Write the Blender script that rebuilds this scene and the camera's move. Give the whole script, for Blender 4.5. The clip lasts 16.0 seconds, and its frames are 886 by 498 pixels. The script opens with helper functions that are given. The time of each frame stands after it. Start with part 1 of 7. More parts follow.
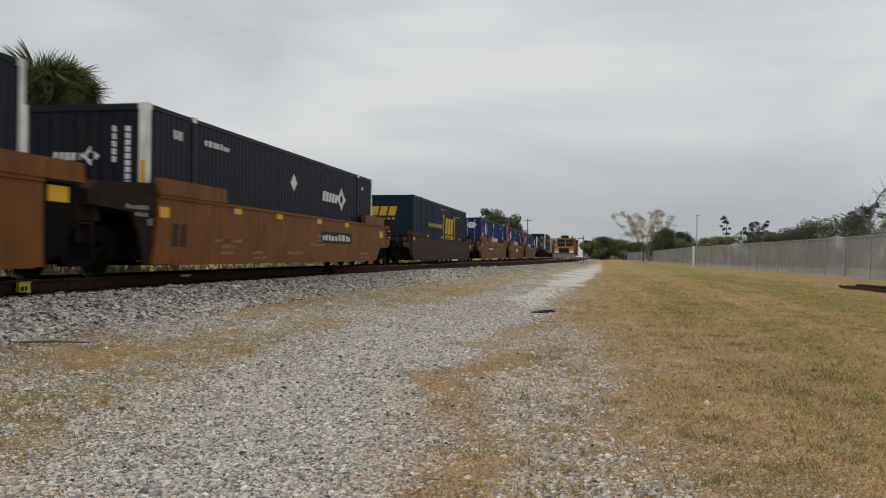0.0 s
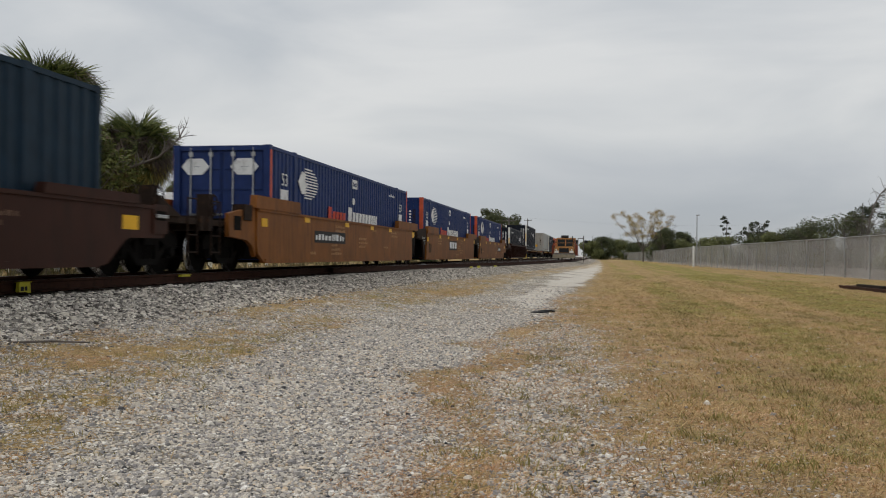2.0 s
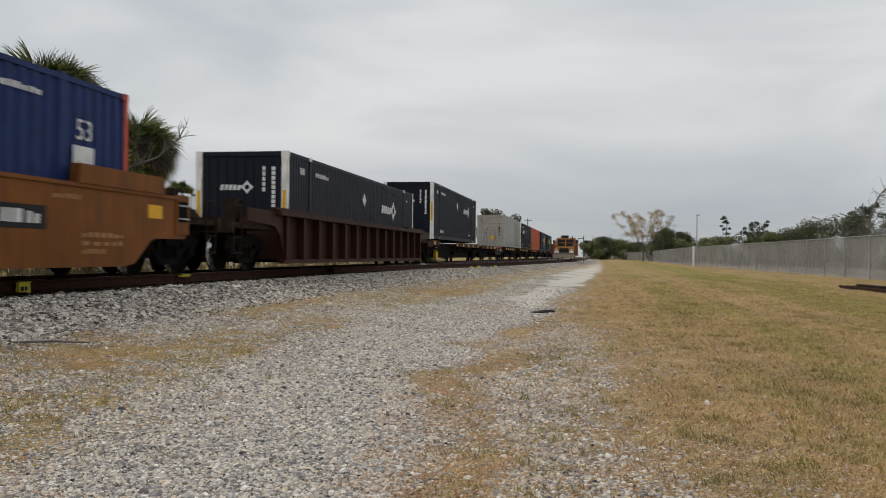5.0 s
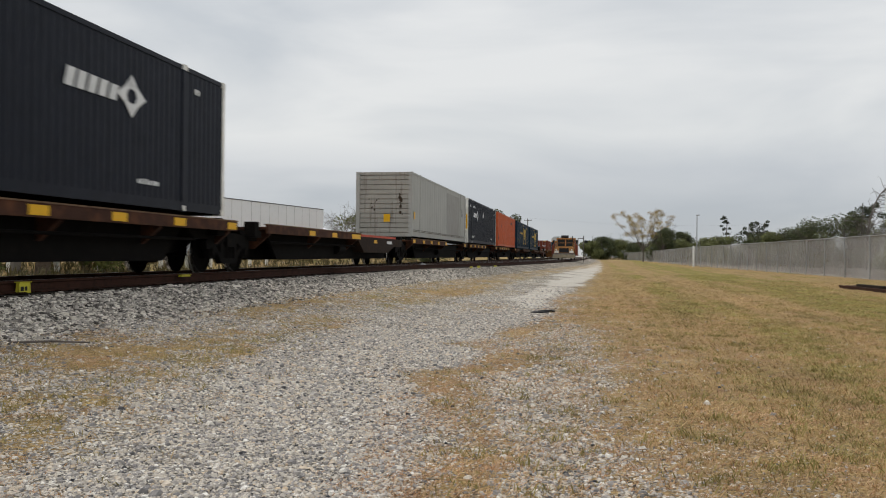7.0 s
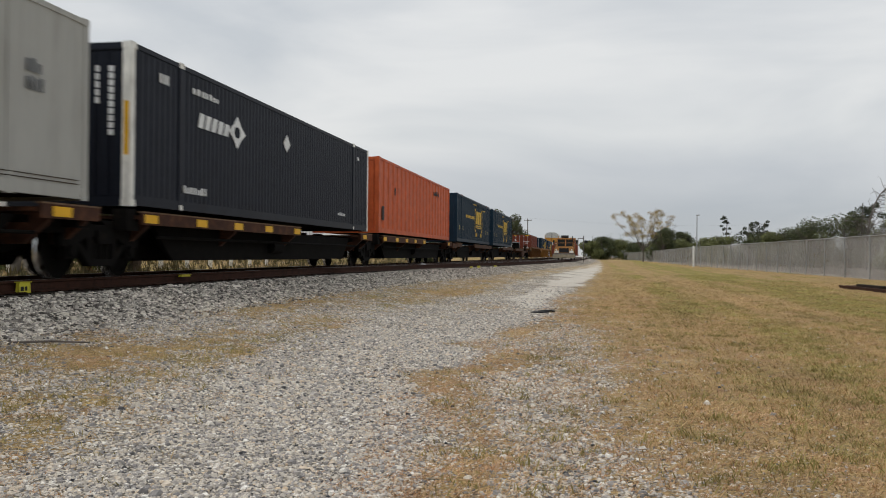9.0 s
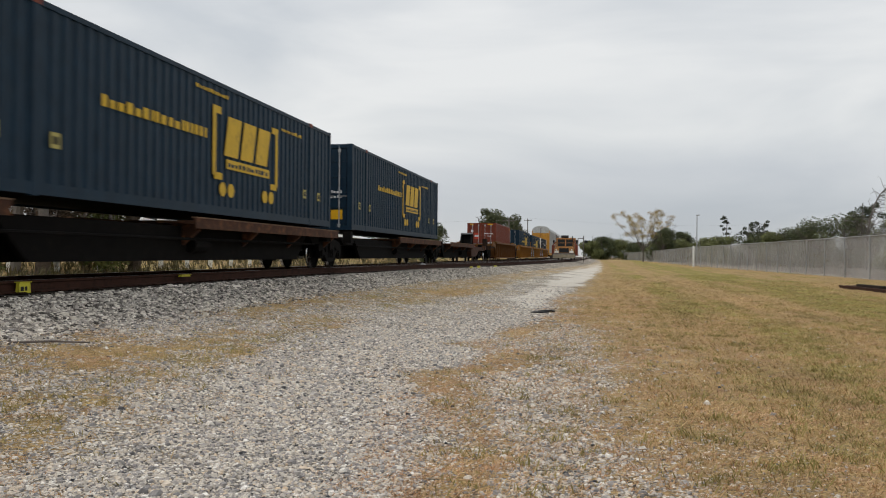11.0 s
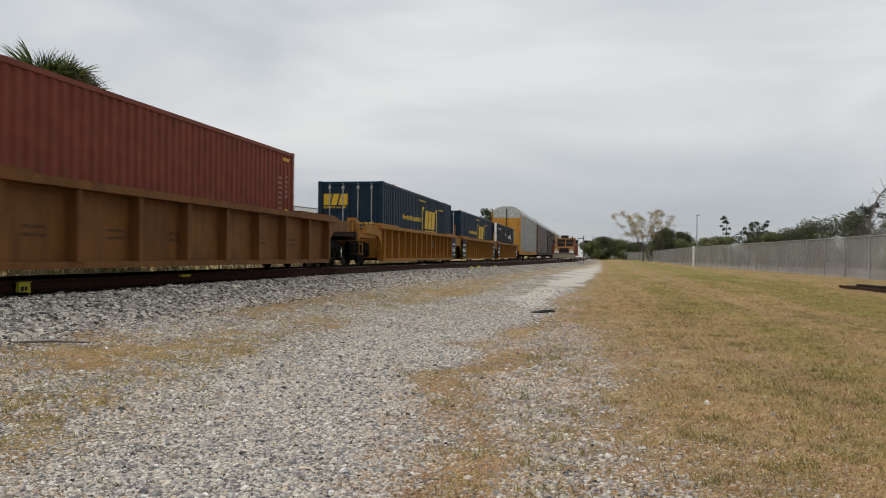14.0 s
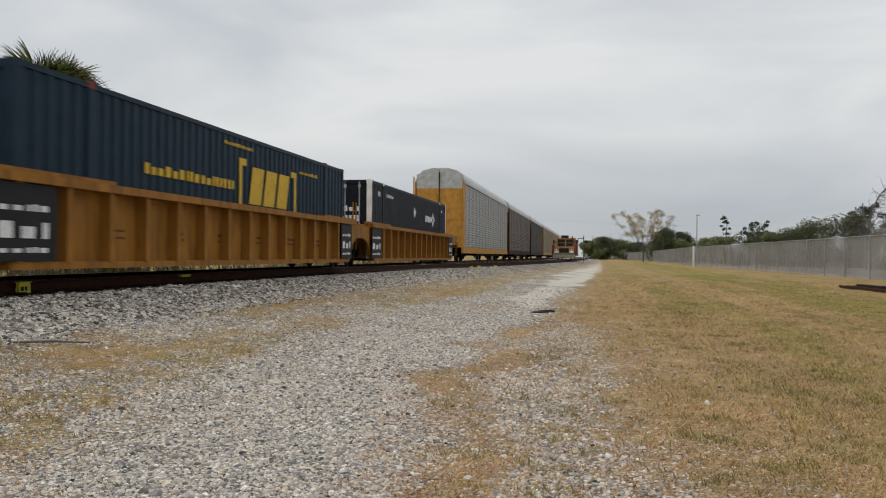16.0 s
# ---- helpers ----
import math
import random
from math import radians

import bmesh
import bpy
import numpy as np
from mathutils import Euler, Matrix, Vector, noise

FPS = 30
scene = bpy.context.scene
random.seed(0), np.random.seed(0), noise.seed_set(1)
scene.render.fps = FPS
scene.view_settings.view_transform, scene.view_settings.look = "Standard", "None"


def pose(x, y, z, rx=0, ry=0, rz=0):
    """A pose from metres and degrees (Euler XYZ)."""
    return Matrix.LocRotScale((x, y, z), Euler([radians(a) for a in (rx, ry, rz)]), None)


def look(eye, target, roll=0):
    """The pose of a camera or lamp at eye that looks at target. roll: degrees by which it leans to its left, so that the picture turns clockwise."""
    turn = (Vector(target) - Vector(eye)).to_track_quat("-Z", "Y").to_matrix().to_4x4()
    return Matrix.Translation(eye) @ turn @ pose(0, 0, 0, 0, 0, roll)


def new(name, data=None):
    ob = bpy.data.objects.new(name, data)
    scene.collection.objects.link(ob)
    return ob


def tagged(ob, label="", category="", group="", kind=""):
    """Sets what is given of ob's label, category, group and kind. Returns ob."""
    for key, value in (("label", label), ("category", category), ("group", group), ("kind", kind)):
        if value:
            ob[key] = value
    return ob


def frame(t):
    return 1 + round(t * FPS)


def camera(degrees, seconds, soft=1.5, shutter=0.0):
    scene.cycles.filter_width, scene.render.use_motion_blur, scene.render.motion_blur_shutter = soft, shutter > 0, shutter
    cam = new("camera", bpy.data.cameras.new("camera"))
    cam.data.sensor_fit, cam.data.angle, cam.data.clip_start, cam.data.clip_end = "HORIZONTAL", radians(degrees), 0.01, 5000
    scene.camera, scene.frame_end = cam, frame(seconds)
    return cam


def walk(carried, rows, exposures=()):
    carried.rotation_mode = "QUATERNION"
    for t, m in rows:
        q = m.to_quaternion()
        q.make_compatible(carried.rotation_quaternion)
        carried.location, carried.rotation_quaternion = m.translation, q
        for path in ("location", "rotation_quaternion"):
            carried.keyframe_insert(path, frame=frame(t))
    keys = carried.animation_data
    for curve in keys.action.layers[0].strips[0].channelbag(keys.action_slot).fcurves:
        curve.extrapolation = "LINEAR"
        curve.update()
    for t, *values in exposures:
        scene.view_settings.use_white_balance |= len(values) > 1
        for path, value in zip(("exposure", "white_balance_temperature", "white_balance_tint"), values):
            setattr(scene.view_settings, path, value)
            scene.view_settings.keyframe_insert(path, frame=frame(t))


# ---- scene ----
# Camera: stands still beside the track. X to the right, Y along the rails, Z up; the ground at the camera is z = 0.
EYE = (0.0, 0.0, 1.2)
cam = camera(54.22, 16.0, soft=1.0, shutter=0.2)
AIM = look(EYE, (EYE[0] - math.sin(radians(9.867)) * 10, math.cos(radians(9.867)) * 10, EYE[2] + 10 * math.tan(radians(0.39))), 0.5)
walk(cam, [(0.0, AIM), (16.0, AIM)], [(0.0, -0.1), (4.2, -0.08), (6.5, 0.04), (7.2, 0.08), (8.2, 0.05), (9.0, 0.05), (11.5, 0.13), (12.5, 0.13), (13.3, 0.02), (16.0, 0.02)])

# Light: a bright overcast sky and a weak, very wide sun.
world = bpy.data.worlds.new("overcast_sky")
world.use_nodes = True
scene.world = world


def build_world():
    nt = world.node_tree
    nt.nodes.clear()
    out = nt.nodes.new("ShaderNodeOutputWorld")
    bg = nt.nodes.new("ShaderNodeBackground")
    sky = nt.nodes.new("ShaderNodeTexSky")
    sky.sky_type, sky.sun_disc = "NISHITA", False
    sky.sun_elevation, sky.sun_rotation = radians(60), radians(250)
    tint = nt.nodes.new("ShaderNodeVectorMath")
    tint.operation = "SCALE"
    tint.inputs["Scale"].default_value = 0.09
    nt.links.new(sky.outputs["Color"], tint.inputs[0])
    co = nt.nodes.new("ShaderNodeTexCoord")
    sep = nt.nodes.new("ShaderNodeSeparateXYZ")
    nt.links.new(co.outputs["Generated"], sep.inputs[0])
    mp = nt.nodes.new("ShaderNodeMapping")
    mp.inputs["Scale"].default_value = (1.0, 1.0, 3.6)
    nt.links.new(co.outputs["Generated"], mp.inputs["Vector"])
    nz = nt.nodes.new("ShaderNodeTexNoise")
    nz.inputs["Scale"].default_value = 2.1
    nz.inputs["Detail"].default_value = 5
    nz.inputs["Roughness"].default_value = 0.5
    nz.inputs["Distortion"].default_value = 0.4
    nt.links.new(mp.outputs["Vector"], nz.inputs["Vector"])
    cloud = nt.nodes.new("ShaderNodeValToRGB")
    e = cloud.color_ramp.elements
    e[0].position, e[0].color = 0.36, (0.565, 0.597, 0.632, 1)
    e[1].position, e[1].color = 0.63, (0.765, 0.776, 0.782, 1)
    nt.links.new(nz.outputs["Fac"], cloud.inputs["Fac"])
    band = nt.nodes.new("ShaderNodeValToRGB")
    b = band.color_ramp.elements
    b[0].position, b[0].color = 0.0, (0.80, 0.80, 0.79, 1)
    b[1].position, b[1].color = 0.35, (1.02, 1.02, 1.02, 1)
    for pos, col in ((0.05, (0.80, 0.81, 0.825, 1)), (0.095, (0.82, 0.83, 0.85, 1)), (0.135, (1.0, 0.995, 0.98, 1))):
        k = b.new(pos)
        k.color = col
    nt.links.new(sep.outputs["Z"], band.inputs["Fac"])
    mul = nt.nodes.new("ShaderNodeMix")
    mul.data_type, mul.blend_type = "RGBA", "MULTIPLY"
    mul.inputs["Factor"].default_value = 1.0
    nt.links.new(cloud.outputs["Color"], mul.inputs["A"])
    nt.links.new(band.outputs["Color"], mul.inputs["B"])
    mix = nt.nodes.new("ShaderNodeMix")
    mix.data_type = "RGBA"
    mix.inputs["Factor"].default_value = 0.93
    nt.links.new(tint.outputs["Vector"], mix.inputs["A"])
    nt.links.new(mul.outputs["Result"], mix.inputs["B"])
    nt.links.new(mix.outputs["Result"], bg.inputs["Color"])
    bg.inputs["Strength"].default_value = 1.0
    nt.links.new(bg.outputs["Background"], out.inputs["Surface"])


build_world()
sun = new("sun", bpy.data.lights.new("sun", "SUN"))
sun.data.energy, sun.data.angle, sun.data.color = 1.2, radians(40), (1.0, 0.96, 0.9)
sun.matrix_world = look((-38, -14, 70), (0, 0, 0))
# ---- materials ----
def nodes_of(name):
    m = bpy.data.materials.new(name)
    m.use_nodes = True
    nt = m.node_tree
    return m, nt, nt.nodes["Principled BSDF"]


def noise_node(nt, vec, scale, detail=4.0, rough=0.55):
    n = nt.nodes.new("ShaderNodeTexNoise")
    n.inputs["Scale"].default_value, n.inputs["Detail"].default_value, n.inputs["Roughness"].default_value = scale, detail, rough
    nt.links.new(vec, n.inputs["Vector"])
    return n.outputs["Fac"]


def ramp_node(nt, fac, stops):
    r = nt.nodes.new("ShaderNodeValToRGB")
    e = r.color_ramp.elements
    e[0].position, e[0].color = stops[0][0], (*stops[0][1], 1)
    e[1].position, e[1].color = stops[-1][0], (*stops[-1][1], 1)
    for p, c in stops[1:-1]:
        k = e.new(p)
        k.color = (*c, 1)
    nt.links.new(fac, r.inputs["Fac"])
    return r.outputs["Color"]


def mix_node(nt, fac, a, b, blend="MIX"):
    m = nt.nodes.new("ShaderNodeMix")
    m.data_type, m.blend_type = "RGBA", blend
    for sock, v in ((m.inputs["Factor"], fac), (m.inputs["A"], a), (m.inputs["B"], b)):
        if isinstance(v, (int, float)):
            sock.default_value = v
        elif isinstance(v, tuple):
            sock.default_value = (*v, 1)
        else:
            nt.links.new(v, sock)
    return m.outputs["Result"]


def coords(nt, scale=(1, 1, 1), kind="Object"):
    c = nt.nodes.new("ShaderNodeTexCoord")
    m = nt.nodes.new("ShaderNodeMapping")
    m.inputs["Scale"].default_value = scale
    nt.links.new(c.outputs[kind], m.inputs["Vector"])
    return m.outputs["Vector"]


def bump_node(nt, bsdf, height, strength, dist=0.01):
    b = nt.nodes.new("ShaderNodeBump")
    b.inputs["Strength"].default_value, b.inputs["Distance"].default_value = strength, dist
    nt.links.new(height, b.inputs["Height"])
    nt.links.new(b.outputs["Normal"], bsdf.inputs["Normal"])


def surface(name, col, rough=0.6, metal=0.0, var=0.25, scale=3.0, fine=60.0, bump=0.15, dirt=None, dirt_amount=0.3, streak=False, spec=0.15, island=0.0):
    """A weathered surface: base colour varied at two scales, stains of a second colour, a fine bump."""
    m, nt, bsdf = nodes_of(name)
    v = coords(nt)
    big, small = noise_node(nt, v, scale), noise_node(nt, v, fine, 3)
    lo, hi = tuple(c * (1 - var) for c in col), tuple(min(1, c * (1 + var)) for c in col)
    c = ramp_node(nt, big, [(0.3, lo), (0.7, hi)])
    c = mix_node(nt, 0.25, c, ramp_node(nt, small, [(0.3, lo), (0.7, hi)]))
    if island:
        g = nt.nodes.new("ShaderNodeNewGeometry")
        r = ramp_node(nt, g.outputs["Random Per Island"], [(0.0, tuple([1 - island] * 3)), (1.0, tuple([1 + island] * 3))])
        c = mix_node(nt, 1.0, c, r, "MULTIPLY")
    if dirt:
        dv = coords(nt, (3.0, 3.0, 0.35)) if streak else v
        d = noise_node(nt, dv, scale * 1.7, 6, 0.65)
        f = ramp_node(nt, d, [(0.62 - 0.3 * dirt_amount, (0, 0, 0)), (0.80 - 0.2 * dirt_amount, (0.85, 0.85, 0.85))])
        c = mix_node(nt, f, c, dirt)
    nt.links.new(c, bsdf.inputs["Base Color"])
    bsdf.inputs["Roughness"].default_value, bsdf.inputs["Metallic"].default_value = rough, metal
    bsdf.inputs["Specular IOR Level"].default_value = spec
    if bump:
        bump_node(nt, bsdf, small, bump, 0.004)
    return m


GRIME = (0.05, 0.042, 0.035)
RUST = (0.12, 0.045, 0.02)
M_BLACK = surface("container_black_paint", (0.010, 0.0125, 0.021), 0.5, dirt=(0.019, 0.022, 0.031), dirt_amount=0.3, streak=True)
M_NAVY = surface("container_navy_paint", (0.0085, 0.025, 0.045), 0.5, dirt=(0.017, 0.029, 0.04), dirt_amount=0.35, streak=True)
M_BLUE = surface("container_blue_paint", (0.016, 0.034, 0.125), 0.5, dirt=(0.022, 0.032, 0.07), dirt_amount=0.35, streak=True)
M_RED = surface("container_red_paint", (0.18, 0.044, 0.026), 0.55, dirt=(0.125, 0.05, 0.032), dirt_amount=0.4, streak=True)
M_ORANGE = surface("container_orange_paint", (0.52, 0.105, 0.035), 0.5, dirt=(0.3, 0.09, 0.045), dirt_amount=0.3, streak=True)
M_GREY = surface("container_grey_paint", (0.385, 0.385, 0.36), 0.5, var=0.08, scale=0.7, dirt=(0.28, 0.275, 0.25), dirt_amount=0.3, streak=True)
M_POSTW = surface("white_post_paint", (0.80, 0.79, 0.74), 0.5, dirt=(0.3, 0.28, 0.24), dirt_amount=0.3, streak=True)
M_POSTR = surface("red_post_paint", (0.5, 0.09, 0.045), 0.5, dirt=RUST, dirt_amount=0.2)
M_STEEL = surface("dull_steel", (0.16, 0.165, 0.17), 0.5, 0.4, dirt=GRIME, dirt_amount=0.3)
M_ROD = surface("galvanized_lock_rod", (0.42, 0.43, 0.44), 0.45, 0.2, dirt=(0.2, 0.19, 0.18), dirt_amount=0.3)
M_LIP = surface("worn_deck_edge", (0.17, 0.105, 0.065), 0.75, var=0.35, dirt=(0.06, 0.03, 0.02), dirt_amount=0.35)
M_LABEL = surface("pale_yellow_label", (0.42, 0.36, 0.12), 0.6, var=0.15)
M_PLACARD = surface("faded_tan_placard", (0.5, 0.34, 0.24), 0.6, var=0.15)
M_YMARK = surface("yellow_marking", (0.62, 0.40, 0.035), 0.55, var=0.1, dirt=(0.3, 0.2, 0.04), dirt_amount=0.25)
M_WMARK = surface("white_marking", (0.74, 0.75, 0.75), 0.55, var=0.1, dirt=(0.35, 0.35, 0.35), dirt_amount=0.3)
M_RMARK = surface("red_marking", (0.48, 0.06, 0.035), 0.55, var=0.1)
M_DMARK = surface("dark_marking", (0.02, 0.02, 0.022), 0.6, var=0.2)
M_WELL_O = surface("well_orange_brown", (0.195, 0.07, 0.014), 0.55, dirt=(0.085, 0.034, 0.011), dirt_amount=0.45, scale=1.2, streak=True)
M_WELL_D = surface("well_dark_brown", (0.042, 0.015, 0.0095), 0.6, dirt=(0.02, 0.010, 0.007), dirt_amount=0.45, scale=1.2, streak=True)
M_WELL_Y = surface("well_yellow_brown", (0.31, 0.138, 0.024), 0.6, dirt=(0.11, 0.05, 0.014), dirt_amount=0.5, scale=1.3, streak=True)
M_WELL_R = surface("well_rust_tan", (0.155, 0.066, 0.018), 0.65, dirt=(0.07, 0.031, 0.011), dirt_amount=0.5, scale=1.3, streak=True)
M_SPINE = surface("spine_rusty_brown", (0.05, 0.022, 0.014), 0.75, dirt=(0.13, 0.052, 0.024), dirt_amount=0.5, scale=2.0)
# Grime colour taken down to near black; the shade under the cars is in it.
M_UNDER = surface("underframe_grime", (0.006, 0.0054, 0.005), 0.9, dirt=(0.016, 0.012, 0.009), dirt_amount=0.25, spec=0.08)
M_SPINE_R = surface("spine_orange_rust", (0.06, 0.028, 0.017), 0.75, dirt=(0.20, 0.08, 0.033), dirt_amount=0.42, scale=3.2)
M_SHINY = surface("polished_wheel_tread", (0.85, 0.85, 0.85), 0.14, 1.0, var=0.1, bump=0)
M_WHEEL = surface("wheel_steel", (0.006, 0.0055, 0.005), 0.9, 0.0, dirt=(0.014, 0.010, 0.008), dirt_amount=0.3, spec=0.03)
M_REFL = surface("yellow_reflector", (0.75, 0.42, 0.02), 0.4, var=0.08)
M_SILVER = surface("galvanized_side", (0.43, 0.43, 0.42), 0.45, 0.25, dirt=(0.22, 0.2, 0.18), dirt_amount=0.35, streak=True)
M_RACKB = surface("rack_brown_side", (0.2, 0.17, 0.155), 0.55, 0.1, dirt=(0.09, 0.07, 0.06), dirt_amount=0.4, streak=True)
M_RACKD = surface("rack_dark_side", (0.1, 0.085, 0.075), 0.55, 0.1, dirt=(0.05, 0.04, 0.035), dirt_amount=0.4, streak=True)
M_RACKT = surface("rack_tan_side", (0.34, 0.29, 0.21), 0.55, 0.1, dirt=(0.17, 0.14, 0.1), dirt_amount=0.4, streak=True)
M_RACKY = surface("rack_yellow_paint", (0.52, 0.26, 0.05), 0.55, dirt=(0.3, 0.16, 0.05), dirt_amount=0.3, streak=True)
M_ROOF = surface("pale_roof_metal", (0.5, 0.51, 0.5), 0.45, 0.2, dirt=(0.3, 0.29, 0.27), dirt_amount=0.3)
M_RAIL = surface("rusty_rail", (0.045, 0.019, 0.012), 0.85, 0.0, dirt=(0.012, 0.007, 0.0055), dirt_amount=0.4)
M_RAILTOP = surface("worn_rail_head", (0.2, 0.19, 0.185), 0.35, 0.8, var=0.15)
M_TIE = surface("old_timber_tie", (0.03, 0.023, 0.018), 0.9, var=0.35, bump=0.4)
M_MACH = surface("machine_yellow_paint", (0.52, 0.25, 0.075), 0.55, dirt=(0.2, 0.12, 0.065), dirt_amount=0.7, scale=4.0)
M_GLASSD = surface("dark_cab_glass", (0.02, 0.024, 0.028), 0.15, var=0.1, bump=0, spec=0.6)
M_TRUCKW = surface("white_truck_paint", (0.92, 0.93, 0.94), 0.35, var=0.02, dirt=(0.74, 0.74, 0.73), dirt_amount=0.1)
M_FPOST = surface("galvanized_post", (0.31, 0.315, 0.315), 0.5, 0.3)
M_WHITEP = surface("white_post", (0.75, 0.75, 0.73), 0.5, var=0.06)
M_POLE = surface("weathered_pole", (0.14, 0.125, 0.11), 0.8)
M_BARK = surface("grey_bark", (0.12, 0.10, 0.085), 0.9, var=0.35, scale=8, bump=0.5)
M_PALMT = surface("palm_trunk", (0.11, 0.085, 0.065), 0.95, var=0.4, scale=10, bump=0.6)
M_BRIGHT_R = surface("bright_red_deck_paint", (0.5, 0.07, 0.035), 0.5, dirt=(0.2, 0.04, 0.025), dirt_amount=0.3)
M_STAIN = surface("old_brown_stain", (0.05, 0.036, 0.024), 0.8, var=0.4, scale=8)
M_GREY_D = surface("dusty_grey_panel", (0.32, 0.315, 0.295), 0.6, var=0.12, scale=1.5, dirt=(0.25, 0.24, 0.22), dirt_amount=0.45, streak=True)
M_FADED = surface("faded_pale_marking", (0.28, 0.14, 0.12), 0.6, var=0.2)
M_GREY_E = surface("stained_grey_end", (0.36, 0.35, 0.315), 0.6, var=0.15, scale=1.2, dirt=(0.11, 0.085, 0.06), dirt_amount=0.28, streak=True)
M_DECK_D = surface("grimy_brown_deck", (0.022, 0.013, 0.009), 0.8, dirt=(0.07, 0.032, 0.014), dirt_amount=0.25, scale=3.0)
# ---- ground, track ----
RZ = 0.76        # rail head
DX = 9.29        # the line's centre lies this far to the left of the camera
SPEED = 20.65    # metres a second
BEND_Y, BEND_R = 190.0, 2500.0


def line_x(y):
    """The main line: straight, then a wide bend to the left."""
    return -DX - (max(0.0, y - BEND_Y) ** 2) / (2 * BEND_R)


def siding_x(y):
    """The siding leaves the main line at y = 22 and runs alongside, 7 m away."""
    k = max(0.0, y - 22.0)
    return line_x(y) + 7.3 * (1 - math.exp(-(k / 62.0) ** 1.35))


def fract_noise(x, y, s, seed=0.0):
    return noise.fractal(Vector((x * s, y * s, seed)), 1.0, 2.0, 4)


def sstep(a, b, x):
    k = max(0.0, min(1.0, (x - a) / (b - a)))
    return k * k * (3 - 2 * k)


def side_of(x, y):
    """How far right of the rightmost track's centre."""
    return x - siding_x(y)


def ground_z(x, y):
    d, e = x - line_x(y), side_of(x, y)
    if d < 0:
        pts, k = ((-60, 0.8), (-13.0, 0.8), (-9.5, 0.35), (-5.2, 0.14), (-3.6, 0.18), (-1.75, 0.48), (-1.35, 0.54), (60, 0.54)), d
    else:
        pts, k = ((-60, 0.54), (1.35, 0.54), (1.75, 0.49), (3.0, 0.23), (6.2, 0.0), (60, 0.0)), e
    z = pts[0][1] if k < -60 else pts[-1][1]
    for (a, za), (b, zb) in zip(pts, pts[1:]):
        if a <= k < b:
            z = za + (zb - za) * (k - a) / (b - a)
    if abs(y) < 150:
        z += 0.02 * fract_noise(x, y, 0.6, 3.0) * (0.4 if -1.6 < d and e < 1.6 else 1.0)
    return z


ROAD_EDGE = ((-50, -1.15), (4.2, -1.15), (5.6, -1.35), (6.9, -1.58), (7.9, -1.7), (8.5, -2.1), (9.1, -1.5), (9.8, -1.32), (10.9, -1.35), (11.5, -2.1), (12.2, -1.4), (16, -1.0), (23.5, -1.0), (38, -0.5), (75, 0.4), (120, 1.0), (400, 2.5), (2000, 2.5))


def road_edge(y):
    for (a, xa), (b, xb) in zip(ROAD_EDGE, ROAD_EDGE[1:]):
        if a <= y < b:
            return xa + (xb - xa) * (y - a) / (b - a)
    return 2.5


def cover(x, y):
    """How much grass and weed grows here, 0 to 1."""
    d, k = x - line_x(y), side_of(x, y)
    n = fract_noise(x, y * 0.55, 0.55, 7.0) + 0.8 * fract_noise(x, y, 2.2, 9.0)
    if d < -3.6:
        return max(0.0, min(1.0, 0.85 + 0.4 * n))
    if k < 2.6:
        return -0.25
    e = road_edge(y) + 0.3 * fract_noise(x * 0.4, y * 0.25, 1.0, 15.0)
    near = 1 - sstep(11.0, 19.0, y)
    straw = 0.62 * sstep(e - 0.15, e + 0.2, x) * (1 - sstep(e + 0.55, e + 0.95, x))
    verge = 0.42 * sstep(e + 0.3, e + 0.7, x) + 0.34 * sstep(-0.35 - 0.5 * (1 - near), 0.75, x) + 0.13 * sstep(0.6, 2.0, x) + 0.33 * sstep(1.6 - 1.2 * (1 - near), 4.2 - 2.4 * (1 - near), x) + 0.22 * (1 - near) * sstep(e, e + 0.6, x)
    base = max(straw, verge)
    wide = 1 - 0.35 * sstep(25, 60, y) + 0.12 * (1 - sstep(8.0, 13.0, y))
    strip = (0.52 - 0.02 * sstep(20, 50, y)) * sstep(2.6, 3.1, k) * (1 - sstep(2.7 + 2.3 * wide, 2.7 + 3.5 * wide, k))
    spot = 0.4 * math.exp(-((x + 2.6) / 0.8) ** 2 - ((y - 20.0) / 2.2) ** 2) + 0.42 * math.exp(-((x + 3.0) / 1.4) ** 2 - ((y - 27.5) / 2.6) ** 2)
    return max(0.0, min(1.0, max(base, strip) + spot + (0.30 - 0.16 * sstep(e, e + 0.5, x) * near) * n - 0.05)) - 1.2 * sstep(15.6, 16.6, x)


def lush(x, y):
    """Where the grass is greener: a band along the verge, broken into streaks along the way."""
    band = math.exp(-((x - 6.0 - 0.02 * y) / 2.2) ** 2) + 0.6 * math.exp(-((x - 2.4) / 0.7) ** 2)
    k = 0.05 + 0.55 * band + 0.6 * fract_noise(x * 1.1, y * 0.12, 1.0, 41.0) + 0.14 * fract_noise(x * 0.5, y * 0.3, 1.0, 43.0) - 0.35 * math.exp(-((x - 4.0) / 0.6) ** 2)
    return max(0.0, min(1.0, (k + 0.15 * (1 - sstep(-3.4, -2.2, x))) * (0.12 + 0.88 * sstep(-0.6, 2.4, x) + 0.35 * (1 - sstep(-4.0, -2.6, x)) if x - line_x(y) > 0 else 1.0)))


def sand(x, y):
    """Fine pale sand worn into the service road farther on."""
    if side_of(x, y) < 3.5:
        return 0.0
    a = math.exp(-((x - road_edge(y) + 0.7) / 0.7) ** 2) * sstep(15, 21, y) + 0.38 * sstep(26, 55, y)
    return max(0.0, min(1.0, a * (0.75 + 0.9 * fract_noise(x, y * 0.4, 0.8, 51.0))))


